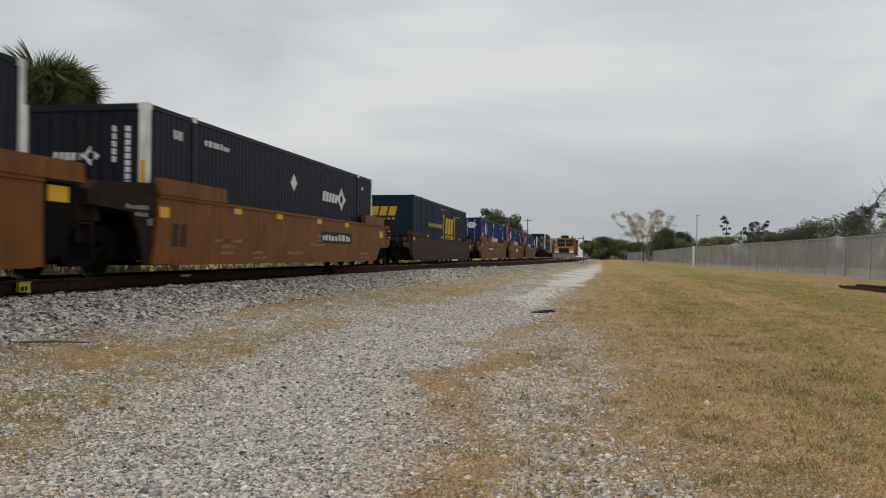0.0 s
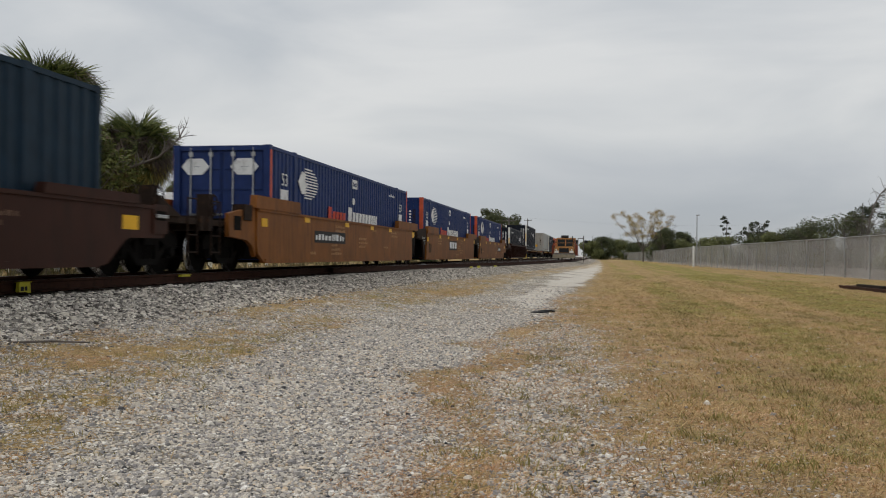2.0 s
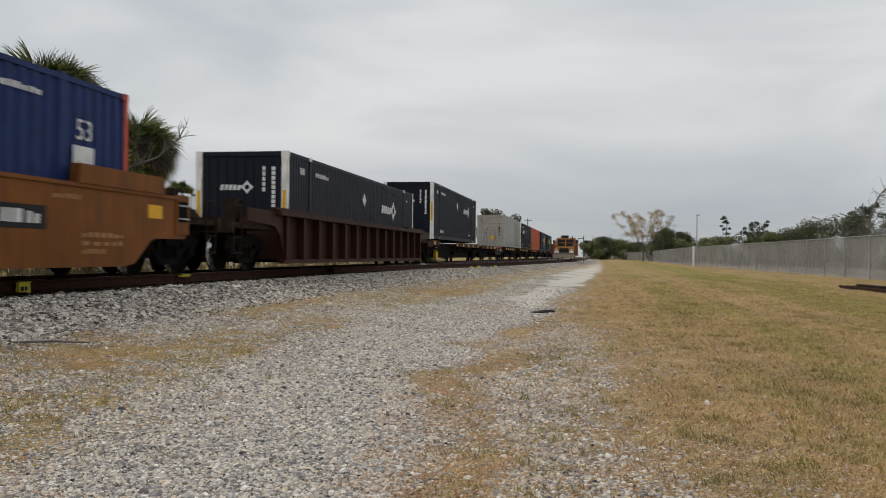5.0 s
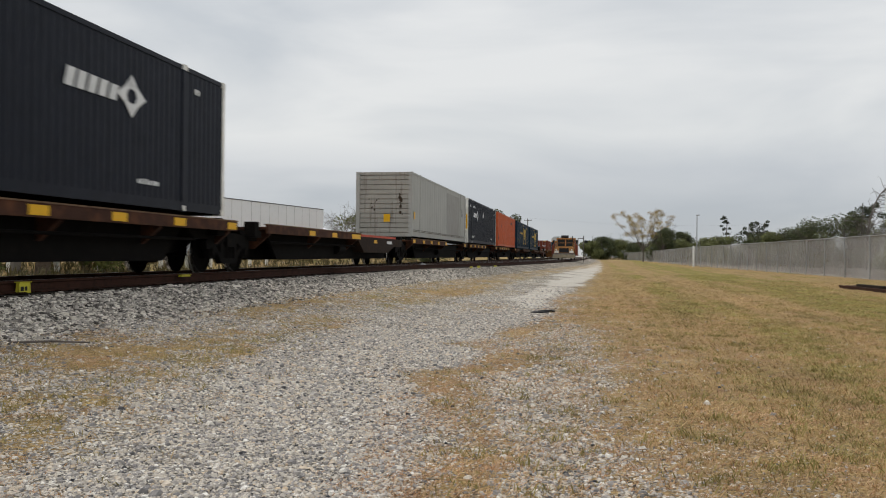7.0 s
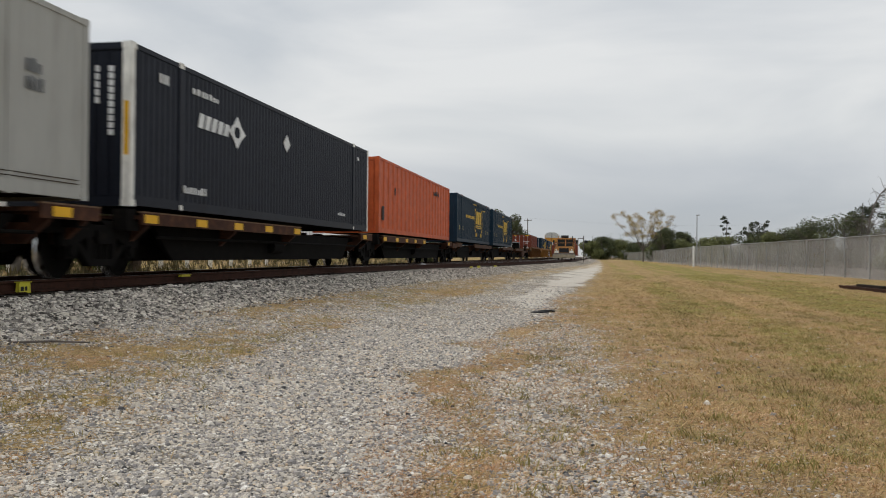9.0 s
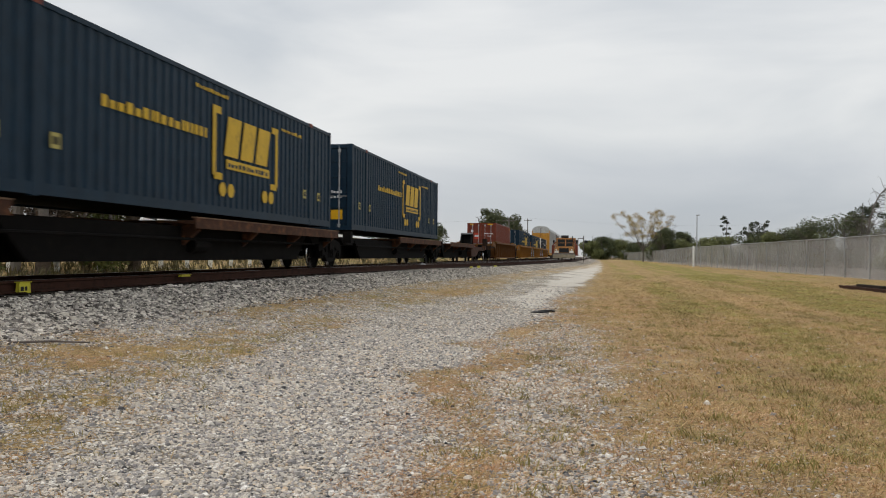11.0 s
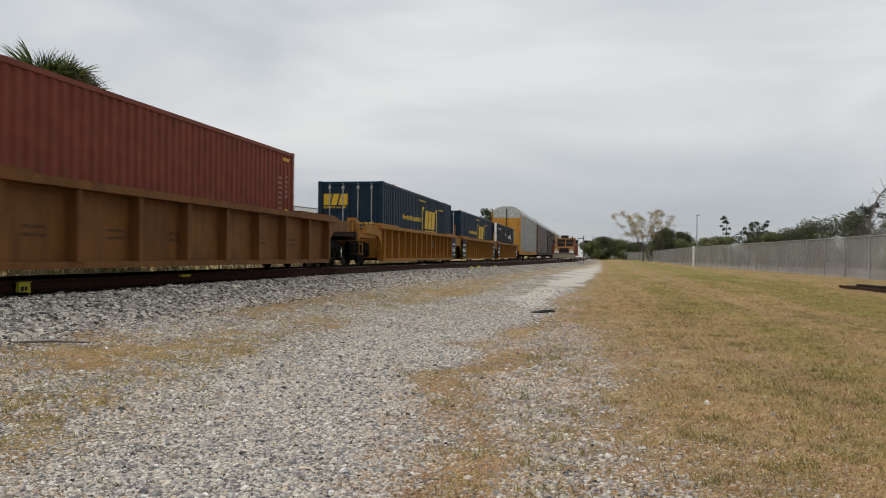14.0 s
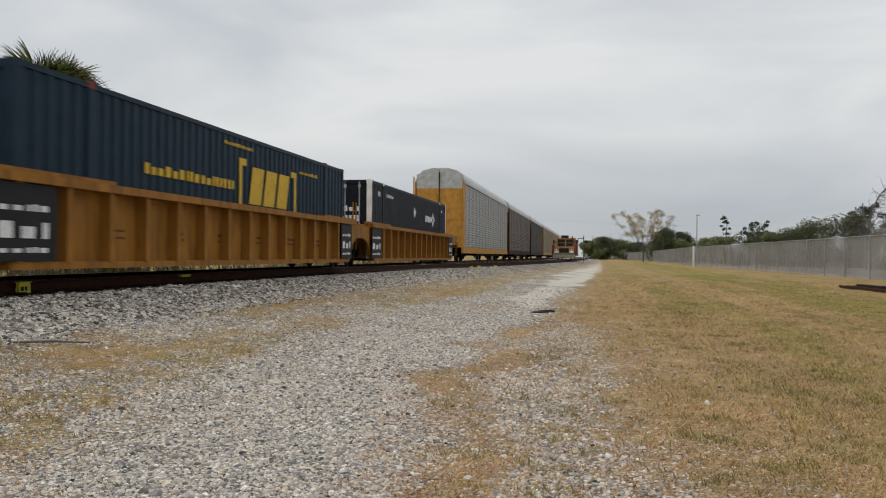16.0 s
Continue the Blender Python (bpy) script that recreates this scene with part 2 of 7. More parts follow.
def build_ground():
    xs = [-900, -500, -300, -200, -140, -100, -70, -50, -38, -30, -25, -21, -18, -16] + [-14 + 0.25 * i for i in range(113)] + \
         [14.5, 15, 16, 17, 18.5, 20, 23, 27, 32, 40, 55, 75, 110, 160, 240, 400, 700, 1000]
    ys = [-420, -300, -200, -120, -70, -40, -25, -15, -10, -6, -3, -1, 0, 1, 2] + [2.5 + 0.25 * i for i in range(190)]
    step = 0.3
    while ys[-1] < 3500:
        ys.append(ys[-1] + step)
        step *= 1.05
    verts = [(x, y, ground_z(x, y)) for y in ys for x in xs]
    w = len(xs)
    faces = [(j * w + i, j * w + i + 1, (j + 1) * w + i + 1, (j + 1) * w + i) for j in range(len(ys) - 1) for i in range(w - 1)]
    me = bpy.data.meshes.new("ground")
    me.from_pydata(verts, [], faces)
    at = me.attributes.new("cover", "FLOAT", "POINT")
    at.data.foreach_set("value", [cover(x, y) for y in ys for x in xs])
    ba = me.attributes.new("ballast", "FLOAT", "POINT")
    ba.data.foreach_set("value", [max((1 - sstep(2.5, 3.1, side_of(x, y))) * sstep(-3.9, -3.5, x - line_x(y)), 2.0 * sstep(15.5, 17.5, x)) for y in ys for x in xs])
    for key, fn in (("lush", lush), ("sand", sand)):
        at = me.attributes.new(key, "FLOAT", "POINT")
        at.data.foreach_set("value", [fn(x, y) if abs(x) < 60 and y > 0 else 0.3 * (key == "lush") for y in ys for x in xs])
    me.polygons.foreach_set("use_smooth", [True] * len(me.polygons))
    ob = new("ground", me)
    me.materials.append(ground_material())
    tagged(ob, "pale gravel and dry patchy grass beside the railway", "ground", kind="structure")


def ground_material():
    m, nt, bsdf = nodes_of("gravel_and_dry_grass")
    v = coords(nt)
    cell = nt.nodes.new("ShaderNodeTexVoronoi")
    cell.inputs["Scale"].default_value = 40
    nt.links.new(v, cell.inputs["Vector"])
    sep = nt.nodes.new("ShaderNodeSeparateColor")
    nt.links.new(cell.outputs["Color"], sep.inputs["Color"])
    stone = ramp_node(nt, sep.outputs["Red"], [(0.0, (0.10, 0.10, 0.10)), (0.35, (0.38, 0.365, 0.34)), (0.75, (0.62, 0.585, 0.54)), (1.0, (0.88, 0.85, 0.79))])
    gap = ramp_node(nt, cell.outputs["Distance"], [(0.35, (1.1, 1.1, 1.1)), (0.75, (0.3, 0.29, 0.27))])
    stone = mix_node(nt, 1.0, stone, gap, "MULTIPLY")
    patch = noise_node(nt, v, 0.5, 5)
    stone = mix_node(nt, 1.0, stone, ramp_node(nt, patch, [(0.35, (0.66, 0.62, 0.56)), (0.5, (0.95, 0.93, 0.9)), (0.65, (1.15, 1.12, 1.06))]), "MULTIPLY")
    mottle = noise_node(nt, v, 4.0, 7, 0.75)
    stone = mix_node(nt, 1.0, stone, ramp_node(nt, mottle, [(0.3, (0.55, 0.52, 0.47)), (0.5, (1.05, 1.03, 1.0)), (0.68, (1.6, 1.57, 1.5))]), "MULTIPLY")
    darker = nt.nodes.new("ShaderNodeAttribute")
    darker.attribute_name = "ballast"
    stone = mix_node(nt, darker.outputs["Fac"], stone, mix_node(nt, 1.0, stone, (0.74, 0.73, 0.72), "MULTIPLY"))
    soil = ramp_node(nt, noise_node(nt, v, 1.1, 6, 0.7), [(0.52, (0, 0, 0)), (0.66, (0.65, 0.65, 0.65))])
    stone = mix_node(nt, soil, stone, mix_node(nt, 0.45, (0.42, 0.33, 0.22), stone))
    sn = nt.nodes.new("ShaderNodeAttribute")
    sn.attribute_name = "sand"
    sm = nt.nodes.new("ShaderNodeMath")
    sm.operation = "ADD"
    nt.links.new(sn.outputs["Fac"], sm.inputs[0])
    nt.links.new(noise_node(nt, v, 0.9, 6, 0.7), sm.inputs[1])
    worn = ramp_node(nt, sm.outputs[0], [(0.80, (0, 0, 0)), (0.98, (0.92, 0.92, 0.92))])
    stone = mix_node(nt, worn, stone, ramp_node(nt, noise_node(nt, v, 25, 5, 0.7), [(0.3, (0.46, 0.42, 0.36)), (0.7, (0.78, 0.73, 0.65))]))
    far = nt.nodes.new("ShaderNodeMath")
    far.operation, far.use_clamp = "SUBTRACT", True
    nt.links.new(darker.outputs["Fac"], far.inputs[0])
    far.inputs[1].default_value = 1.0
    stone = mix_node(nt, far.outputs[0], stone, mix_node(nt, 1.0, stone, (0.42, 0.41, 0.41), "MULTIPLY"))
    fine, mid, big = noise_node(nt, v, 45, 4, 0.7), noise_node(nt, v, 2.5, 5, 0.6), noise_node(nt, coords(nt, (0.5, 0.09, 1.0)), 1.0, 6, 0.65)
    dry = ramp_node(nt, fine, [(0.32, (0.13, 0.09, 0.042)), (0.52, (0.40, 0.272, 0.118)), (0.70, (0.60, 0.445, 0.225))])
    green = ramp_node(nt, fine, [(0.32, (0.10, 0.088, 0.026)), (0.54, (0.29, 0.25, 0.062)), (0.74, (0.50, 0.44, 0.14))])
    rusty = ramp_node(nt, fine, [(0.3, (0.15, 0.088, 0.05)), (0.7, (0.52, 0.335, 0.20))])
    lu = nt.nodes.new("ShaderNodeAttribute")
    lu.attribute_name = "lush"
    lb = nt.nodes.new("ShaderNodeMath")
    lb.operation = "ADD"
    nt.links.new(lu.outputs["Fac"], lb.inputs[0])
    nt.links.new(big, lb.inputs[1])
    g = mix_node(nt, ramp_node(nt, lb.outputs[0], [(0.62, (0, 0, 0)), (1.03, (1, 1, 1))]), dry, green)
    streak = noise_node(nt, coords(nt, (2.2, 0.14, 1.0)), 1.0, 5, 0.7)
    g = mix_node(nt, 1.0, g, ramp_node(nt, streak, [(0.3, (0.8, 0.79, 0.78)), (0.5, (1.1, 1.1, 1.1)), (0.7, (1.42, 1.39, 1.36))]), "MULTIPLY")
    g = mix_node(nt, ramp_node(nt, mid, [(0.50, (0, 0, 0)), (0.68, (0.7, 0.7, 0.7))]), g, rusty)
    tuft = noise_node(nt, v, 9.0, 6, 0.8)
    g = mix_node(nt, 1.0, g, ramp_node(nt, tuft, [(0.3, (0.42, 0.43, 0.41)), (0.5, (0.88, 0.88, 0.88)), (0.7, (1.3, 1.28, 1.26))]), "MULTIPLY")
    cv = nt.nodes.new("ShaderNodeAttribute")
    cv.attribute_name = "cover"
    add = nt.nodes.new("ShaderNodeMath")
    add.operation = "ADD"
    sub = nt.nodes.new("ShaderNodeMath")
    sub.operation = "MULTIPLY_ADD"
    nt.links.new(noise_node(nt, v, 14, 5, 0.75), sub.inputs[0])
    sub.inputs[1].default_value, sub.inputs[2].default_value = 2.3, -2.05
    grit = nt.nodes.new("ShaderNodeMath")
    grit.operation = "MULTIPLY_ADD"
    nt.links.new(noise_node(nt, v, 48, 3, 0.7), grit.inputs[0])
    grit.inputs[1].default_value = 1.8
    nt.links.new(sub.outputs[0], grit.inputs[2])
    nt.links.new(cv.outputs["Fac"], add.inputs[0])
    nt.links.new(grit.outputs[0], add.inputs[1])
    mask = ramp_node(nt, add.outputs[0], [(0.40, (0, 0, 0)), (0.54, (1, 1, 1))])
    nt.links.new(mix_node(nt, mask, stone, g), bsdf.inputs["Base Color"])
    bsdf.inputs["Roughness"].default_value = 0.95
    bsdf.inputs["Specular IOR Level"].default_value = 0.15
    hm = nt.nodes.new("ShaderNodeMath")
    hm.operation = "SUBTRACT"
    nt.links.new(fine, hm.inputs[0])
    nt.links.new(cell.outputs["Distance"], hm.inputs[1])
    bump_node(nt, bsdf, hm.outputs[0], 0.8, 0.02)
    return m


class Shape:
    """Vertices and faces gathered into one mesh."""

    def __init__(self):
        self.v, self.f = [], []

    def box(self, x0, x1, y0, y1, z0, z1):
        n = len(self.v)
        self.v += [(x, y, z) for z in (z0, z1) for y in (y0, y1) for x in (x0, x1)]
        self.f += [tuple(n + k for k in q) for q in ((0, 2, 3, 1), (4, 5, 7, 6), (0, 1, 5, 4), (2, 6, 7, 3), (0, 4, 6, 2), (1, 3, 7, 5))]
        return self

    def prism(self, pts, axis, a, b):
        """A polygon drawn in the two other axes (in x, y, z order), pulled along axis from a to b."""
        n, k = len(self.v), len(pts)
        for w in (a, b):
            for p, q in pts:
                self.v.append((w, p, q) if axis == "x" else (p, w, q) if axis == "y" else (p, q, w))
        self.f.append(tuple(n + i for i in range(k))[::-1])
        self.f.append(tuple(n + k + i for i in range(k)))
        self.f += [(n + i, n + (i + 1) % k, n + k + (i + 1) % k, n + k + i) for i in range(k)]
        return self

    def rod(self, p, q, r, sides=8, r2=None):
        p, q = Vector(p), Vector(q)
        r2 = r if r2 is None else r2
        d = (q - p).normalized()
        a = d.orthogonal().normalized()
        b = d.cross(a)
        n = len(self.v)
        for c, rad in ((p, r), (q, r2)):
            for i in range(sides):
                t = 2 * math.pi * i / sides
                self.v.append(tuple(c + rad * (math.cos(t) * a + math.sin(t) * b)))
        self.f += [(n + i, n + (i + 1) % sides, n + sides + (i + 1) % sides, n + sides + i) for i in range(sides)]
        self.f.append(tuple(n + i for i in range(sides))[::-1])
        self.f.append(tuple(n + sides + i for i in range(sides)))
        return self

    def mesh(self, name, *mats):
        me = bpy.data.meshes.new(name)
        me.from_pydata(self.v, [], self.f)
        bm = bmesh.new()
        bm.from_mesh(me)
        bmesh.ops.recalc_face_normals(bm, faces=bm.faces)
        bm.to_mesh(me)
        bm.free()
        for m in mats:
            me.materials.append(m)
        return me


def part(name, sh, material, parent, label="", at=None):
    """ONE mesh object under a thing or a part; sh is a Shape or a ready mesh."""
    me = sh.mesh(name, material) if isinstance(sh, Shape) else sh
    ob = new(name, me)
    ob.parent = parent
    if at is not None:
        ob.matrix_basis = at
    return tagged(ob, label)


build_ground()


def rail_profile(cx):
    return [(cx - 0.075, -0.185), (cx + 0.075, -0.185), (cx + 0.07, -0.172), (cx + 0.012, -0.155), (cx + 0.010, -0.05), (cx + 0.036, -0.038),
            (cx + 0.036, -0.004), (cx + 0.028, 0.0), (cx - 0.028, 0.0), (cx - 0.036, -0.004), (cx - 0.036, -0.038), (cx - 0.010, -0.05), (cx - 0.012, -0.155), (cx - 0.07, -0.172)]


def sweep(path, prof):
    """A profile carried along a path of (x, y) points."""
    s = Shape()
    k = len(prof)
    for x, y in path:
        s.v += [(x + a, y, RZ + b) for a, b in prof]
    for j in range(len(path) - 1):
        s.f += [(j * k + i, j * k + (i + 1) % k, (j + 1) * k + (i + 1) % k, (j + 1) * k + i) for i in range(k)]
    return s


def build_track(name, way, y0, y1, label, tie0, tie1, step=12.0):
    tr = tagged(new(name), label, "railway track", kind="structure")
    ys = [y0 + step * i for i in range(int((y1 - y0) / step) + 2)]
    path = [(way(y), y) for y in ys]
    for c in (-0.7535, 0.7535):
        part("rail", sweep(path, rail_profile(c)), M_RAIL, tr)
        part("rail_head", sweep(path, [(c - 0.026, 0.0), (c + 0.026, 0.0), (c + 0.024, 0.003), (c - 0.024, 0.003)]), M_RAILTOP, tr, "bright worn running surface")
    tie = Shape().box(-1.3, 1.3, -0.115, 0.115, -0.36, -0.185).mesh("tie", M_TIE)
    plate = Shape().box(-0.18, 0.18, -0.09, 0.09, 0, 0.012).mesh("tie_plate", M_RAIL)
    y, k = tie0, 0
    rnd = random.Random(4)
    rest = Shape()
    while y < tie1:
        if k < 230:
            part("tie", tie, M_TIE, tr, at=pose(way(y) + rnd.uniform(-0.06, 0.06), y, RZ - rnd.uniform(0.0, 0.015), 0, 0, rnd.uniform(-1, 1)))
        else:
            rest.box(way(y) - 1.3, way(y) + 1.3, y - 0.115, y + 0.115, RZ - 0.36, RZ - 0.19)
        if 8 < y < 40:
            part("tie_plate", plate, M_RAIL, tr, at=pose(way(y) + 0.7535, y, RZ - 0.186))
        y += 0.51
        k += 1
    if rest.v:
        tagged(part("far_ties", rest, M_TIE, tr), kind="stuff")
    return tr


build_track("main_track", line_x, -360, 900, "rusty railway track on grey ballast with timber ties", 5.0, 160.0)
build_track("siding_track", siding_x, 27.0, 420, "rusty siding track leaving the main line", 43.0, 125.0, 2.0)
# ---- the train: containers and cars; in each, x = +half width is the side towards the camera, y runs back along the train ----
MOVING = []      # (thing, place along the train at t = 0, height over the rail)
WHEELS = []


def thing(name, label, category, u, z, group=""):
    ob = tagged(new(name), label, category, group)
    MOVING.append((ob, u, z))
    return ob


def ribbed(y0, y1, z0, z1, x, pitch, depth, sign=1):
    """A corrugated side sheet between y0 and y1, its outer face at x."""
    s = Shape()
    n = max(1, round((y1 - y0) / pitch))
    p = (y1 - y0) / n
    line = []
    for i in range(n):
        y = y0 + i * p
        line += [(0, y), (0, y + 0.34 * p), (depth, y + 0.46 * p), (depth, y + 0.88 * p)]
    line.append((0, y1))
    for d, y in line:
        s.v += [(x - sign * d, y, z0), (x - sign * d, y, z1)]
    s.f = [(2 * i, 2 * i + 2, 2 * i + 3, 2 * i + 1) for i in range(len(line) - 1)]
    n0 = len(s.v)
    s.v += [(x - sign * 0.06, y0, z0), (x - sign * 0.06, y1, z0), (x - sign * 0.06, y1, z1), (x - sign * 0.06, y0, z1)]
    s.f.append((n0, n0 + 1, n0 + 2, n0 + 3))
    return s


def painted(parent, polys, make, material, label, name):
    """Painted shapes: few large ones are parts of their own, a line of small ones is one part."""
    if len(polys) > 7:
        s = Shape()
        for p in polys:
            make(s, p)
        return tagged(part(name, s, material, parent, label), kind="stuff")
    for p in polys:
        s = Shape()
        make(s, p)
        part(name, s, material, parent, label)


def flat_mark(parent, polys, x, material, label="", name="marking"):
    """Painted shapes on the camera's side: polygons of (y, z)."""
    painted(parent, polys, lambda s, p: s.prism(p, "x", x, x + 0.004), material, label, name)


def end_mark(parent, polys, y, material, label="", name="marking"):
    """Painted shapes on the front end: polygons of (x, z)."""
    painted(parent, polys, lambda s, p: s.prism(p, "y", y - 0.004, y), material, label, name)


def rect(y0, y1, z0, z1, lean=0.0):
    return [(y0, z0), (y1, z0), (y1 + lean, z1), (y0 + lean, z1)]


def ring(cy, cz, ry, rz, w, a0, a1, n=14):
    pts = []
    for i in range(n + 1):
        a = radians(a0 + (a1 - a0) * i / n)
        pts.append((cy + ry * math.cos(a), cz + rz * math.sin(a)))
    for i in range(n, -1, -1):
        a = radians(a0 + (a1 - a0) * i / n)
        pts.append((cy + (ry - w) * math.cos(a), cz + (rz - w) * math.sin(a)))
    return pts


def bars(y0, y1, z0, z1, n, seed=1, fill=0.62):
    """A line of unreadable writing: uneven short bars."""
    rnd = random.Random(seed)
    ws = [rnd.uniform(0.6, 1.4) for _ in range(n)]
    k = (y1 - y0) / sum(ws)
    out, y = [], y0
    for w in ws:
        cut = rnd.choice((0, 0, 0.28, 0.28, 0.12))
        out.append(rect(y, y + w * k * fill, z0, z1 - (z1 - z0) * cut))
        y += w * k
    return out


def yellow_emblem(y, z, k, e=0.9):
    """Three chunky leaning slabs side by side."""
    h = k * e
    return [[(y + (c + a) * k, z + b * h) for a, b in ((0.0, 0), (0.74, 0), (0.96, 1), (0.22, 1))] for c in (-0.05, 0.85, 1.75)]


def star_emblem(y, z, k, e):
    """Six leaning bars and a jagged star with a hole; k sets its length, e its height."""
    s = [rect(y + w * k, y + (w + 0.34) * k, z, z + hh * e, ln * k) for w, hh, ln in ((0.0, 0.8, 0.14), (0.46, 0.78, 0.14), (0.92, 0.76, 0.14), (1.38, 0.74, 0.14), (1.84, 0.7, 0.14))]
    c, d = y + 2.95 * k, z + 0.42 * e
    pts = []
    for i in range(8):
        a, r = radians(90 + 45 * i), (1.0 if i % 2 == 0 else 0.62)
        pts.append((c + r * math.cos(a) * 0.72 * k, d + r * math.sin(a) * 0.98 * e))
    inner = [(c + 0.26 * k * math.cos(radians(90 + 45 * i)), d + 0.36 * e * math.sin(radians(90 + 45 * i))) for i in range(8)]
    s.append(pts + [pts[0]] + [inner[0]] + inner[:0:-1] + [inner[0]])
    return s


def container(name, label, u, z, mat, length=16.154, width=2.591, height=2.9, doors=False, pitch=0.3, depth=0.025, posts=True, end_posts=None, group="", end_mat=None, louvre=False, cap=None):
    """A box container: frame rails, corner posts and castings, side sheets, roof, an end wall or two doors with their rods."""
    c = thing(name, label, "container", u, z, group)
    h, w = height, width / 2
    for sx in (1, -1):
        a, b = sorted((sx * w, sx * (w - 0.09)))
        part("bottom_rail", Shape().box(a, b, 0.1, length - 0.1, 0.02, 0.20 if length > 13 else 0.16), mat, c)
        part("top_rail", Shape().box(a, b, 0.1, length - 0.1, h - 0.10, h - 0.015), mat, c)
        zone = ((0.12, 1.80), (1.96, length - 1.96), (length - 1.80, length - 0.12)) if posts else ((0.12, length - 0.12),)
        for y0, y1 in zone:
            part("side_panel", ribbed(y0, y1, 0.2 if length > 13 else 0.16, h - 0.1, sx * (w - 0.012), pitch, depth, sx), mat, c)
        if posts:
            for y in (1.88, length - 1.88):
                a, b = sorted((sx * (w + 0.006), sx * (w - 0.1)))
                part("side_post", Shape().box(a, b, y - 0.08, y + 0.08, 0.0, h - 0.1), mat, c)
                a, b = sorted((sx * (w + 0.008), sx * (w - 0.15)))
                part("corner_casting", Shape().box(a, b, y - 0.1, y + 0.1, h - 0.1, h + 0.012), cap or (end_posts if end_posts and end_posts is not M_POSTR else mat), c)
        for y0, y1 in ((0.0, 0.16), (length - 0.16, length)):
            a, b = sorted((sx * (w + 0.003), sx * (w - 0.17)))
            pm = end_posts or mat
            wide = (0.0, 0.12) if y0 == 0.0 else (0.04, 0.16)
            if doors and pm is M_POSTR and y0 == 0.0:
                part("post_facing", Shape().box(*sorted((sx * (w + 0.003), sx * (w + 0.007))), 0.004, 0.14, 0.12, h - 0.12), pm, c, "red painted side of the post")
                pm = mat
            part("corner_post", Shape().box(a, b, y0 + wide[0], y0 + wide[1], 0.115, h - 0.115), pm, c)
            for z0, z1 in ((0, 0.118), (h - 0.118, h)):
                part("corner_casting", Shape().box(*sorted((sx * (w + 0.006), sx * (w - 0.18))), y0 - 0.004, y1 + 0.004, z0, z1), pm, c)
    part("roof", ribbed_roof(length, w, h), mat, c)
    part("floor_pan", Shape().box(-w + 0.1, w - 0.1, 0.1, length - 0.1, 0.06, 0.15), M_UNDER, c)
    em = end_mat or mat
    for y0, y1 in ((0.02, 0.14), (length - 0.14, length - 0.02)):
        part("end_sill", Shape().box(-w + 0.16, w - 0.16, y0, y1, 0.0, 0.16), em, c)
        part("end_header", Shape().box(-w + 0.16, w - 0.16, y0, y1, h - 0.13, h - 0.01), em, c)
    part("end_wall", Shape().box(-w + 0.15, w - 0.15, length - 0.11, length - 0.05, 0.16, h - 0.13), em, c)
    if doors:
        for x0, x1 in ((-w + 0.165, -0.008), (0.008, w - 0.165)):
            d = Shape()
            n = 5
            zz = [0.165 + (h - 0.30) * i / n for i in range(n + 1)]
            d.box(x0, x1, 0.075, 0.105, zz[0], zz[-1])
            for i in range(n):
                d.box(x0 + 0.05, x1 - 0.05, 0.055, 0.077, zz[i] + 0.05, zz[i + 1] - 0.05)
            door = part("door", d, em, c)
            for k in (0.26, 0.74):
                x = x0 + (x1 - x0) * k
                part("locking_rod", Shape().rod((x, 0.035, 0.08), (x, 0.035, h - 0.06), 0.019, 8).box(x - 0.05, x + 0.05, 0.02, 0.056, 0.10, 0.2).box(x - 0.05, x + 0.05, 0.02, 0.056, h - 0.28, h - 0.18), M_ROD, door)
                part("door_handle", Shape().box(x - 0.02, x + 0.34, 0.018, 0.034, 1.12, 1.17), M_STEEL, door)
    elif louvre:
        back = part("louvred_end", Shape().box(-w + 0.165, w - 0.165, 0.075, 0.11, 0.16, h - 0.13), em, c, "end wall with deep horizontal ribs")
        for i in range(12):
            z0 = 0.18 + i * (h - 0.32) / 12
            part("slat", Shape().prism([(0.035, z0 + 0.018), (0.035, z0 + 0.185), (0.076, z0 + 0.198), (0.076, z0)], "x", -w + 0.17, w - 0.17), em, back)
    else:
        wall = part("front_wall", Shape().box(-w + 0.165, w - 0.165, 0.06, 0.11, 0.16, h - 0.13), em, c)
        rib = Shape().box(-0.07, 0.07, 0.042, 0.062, 0.2, h - 0.18).mesh("rib", em)
        for i in range(9):
            part("rib", rib, em, wall, at=pose(-w + 0.28 + i * (2 * w - 0.56) / 8, 0, 0))
    return c


def ribbed_roof(length, w, h):
    s = Shape()
    n = int(length / 0.6)
    p = (length - 0.3) / n
    s.box(-w + 0.08, w - 0.08, 0.14, length - 0.14, h - 0.05, h - 0.028)
    for i in range(n):
        s.box(-w + 0.16, w - 0.16, 0.15 + p * (i + 0.25), 0.15 + p * (i + 0.7), h - 0.03, h - 0.012)
    return s


W53 = 2.591 / 2 + 0.002


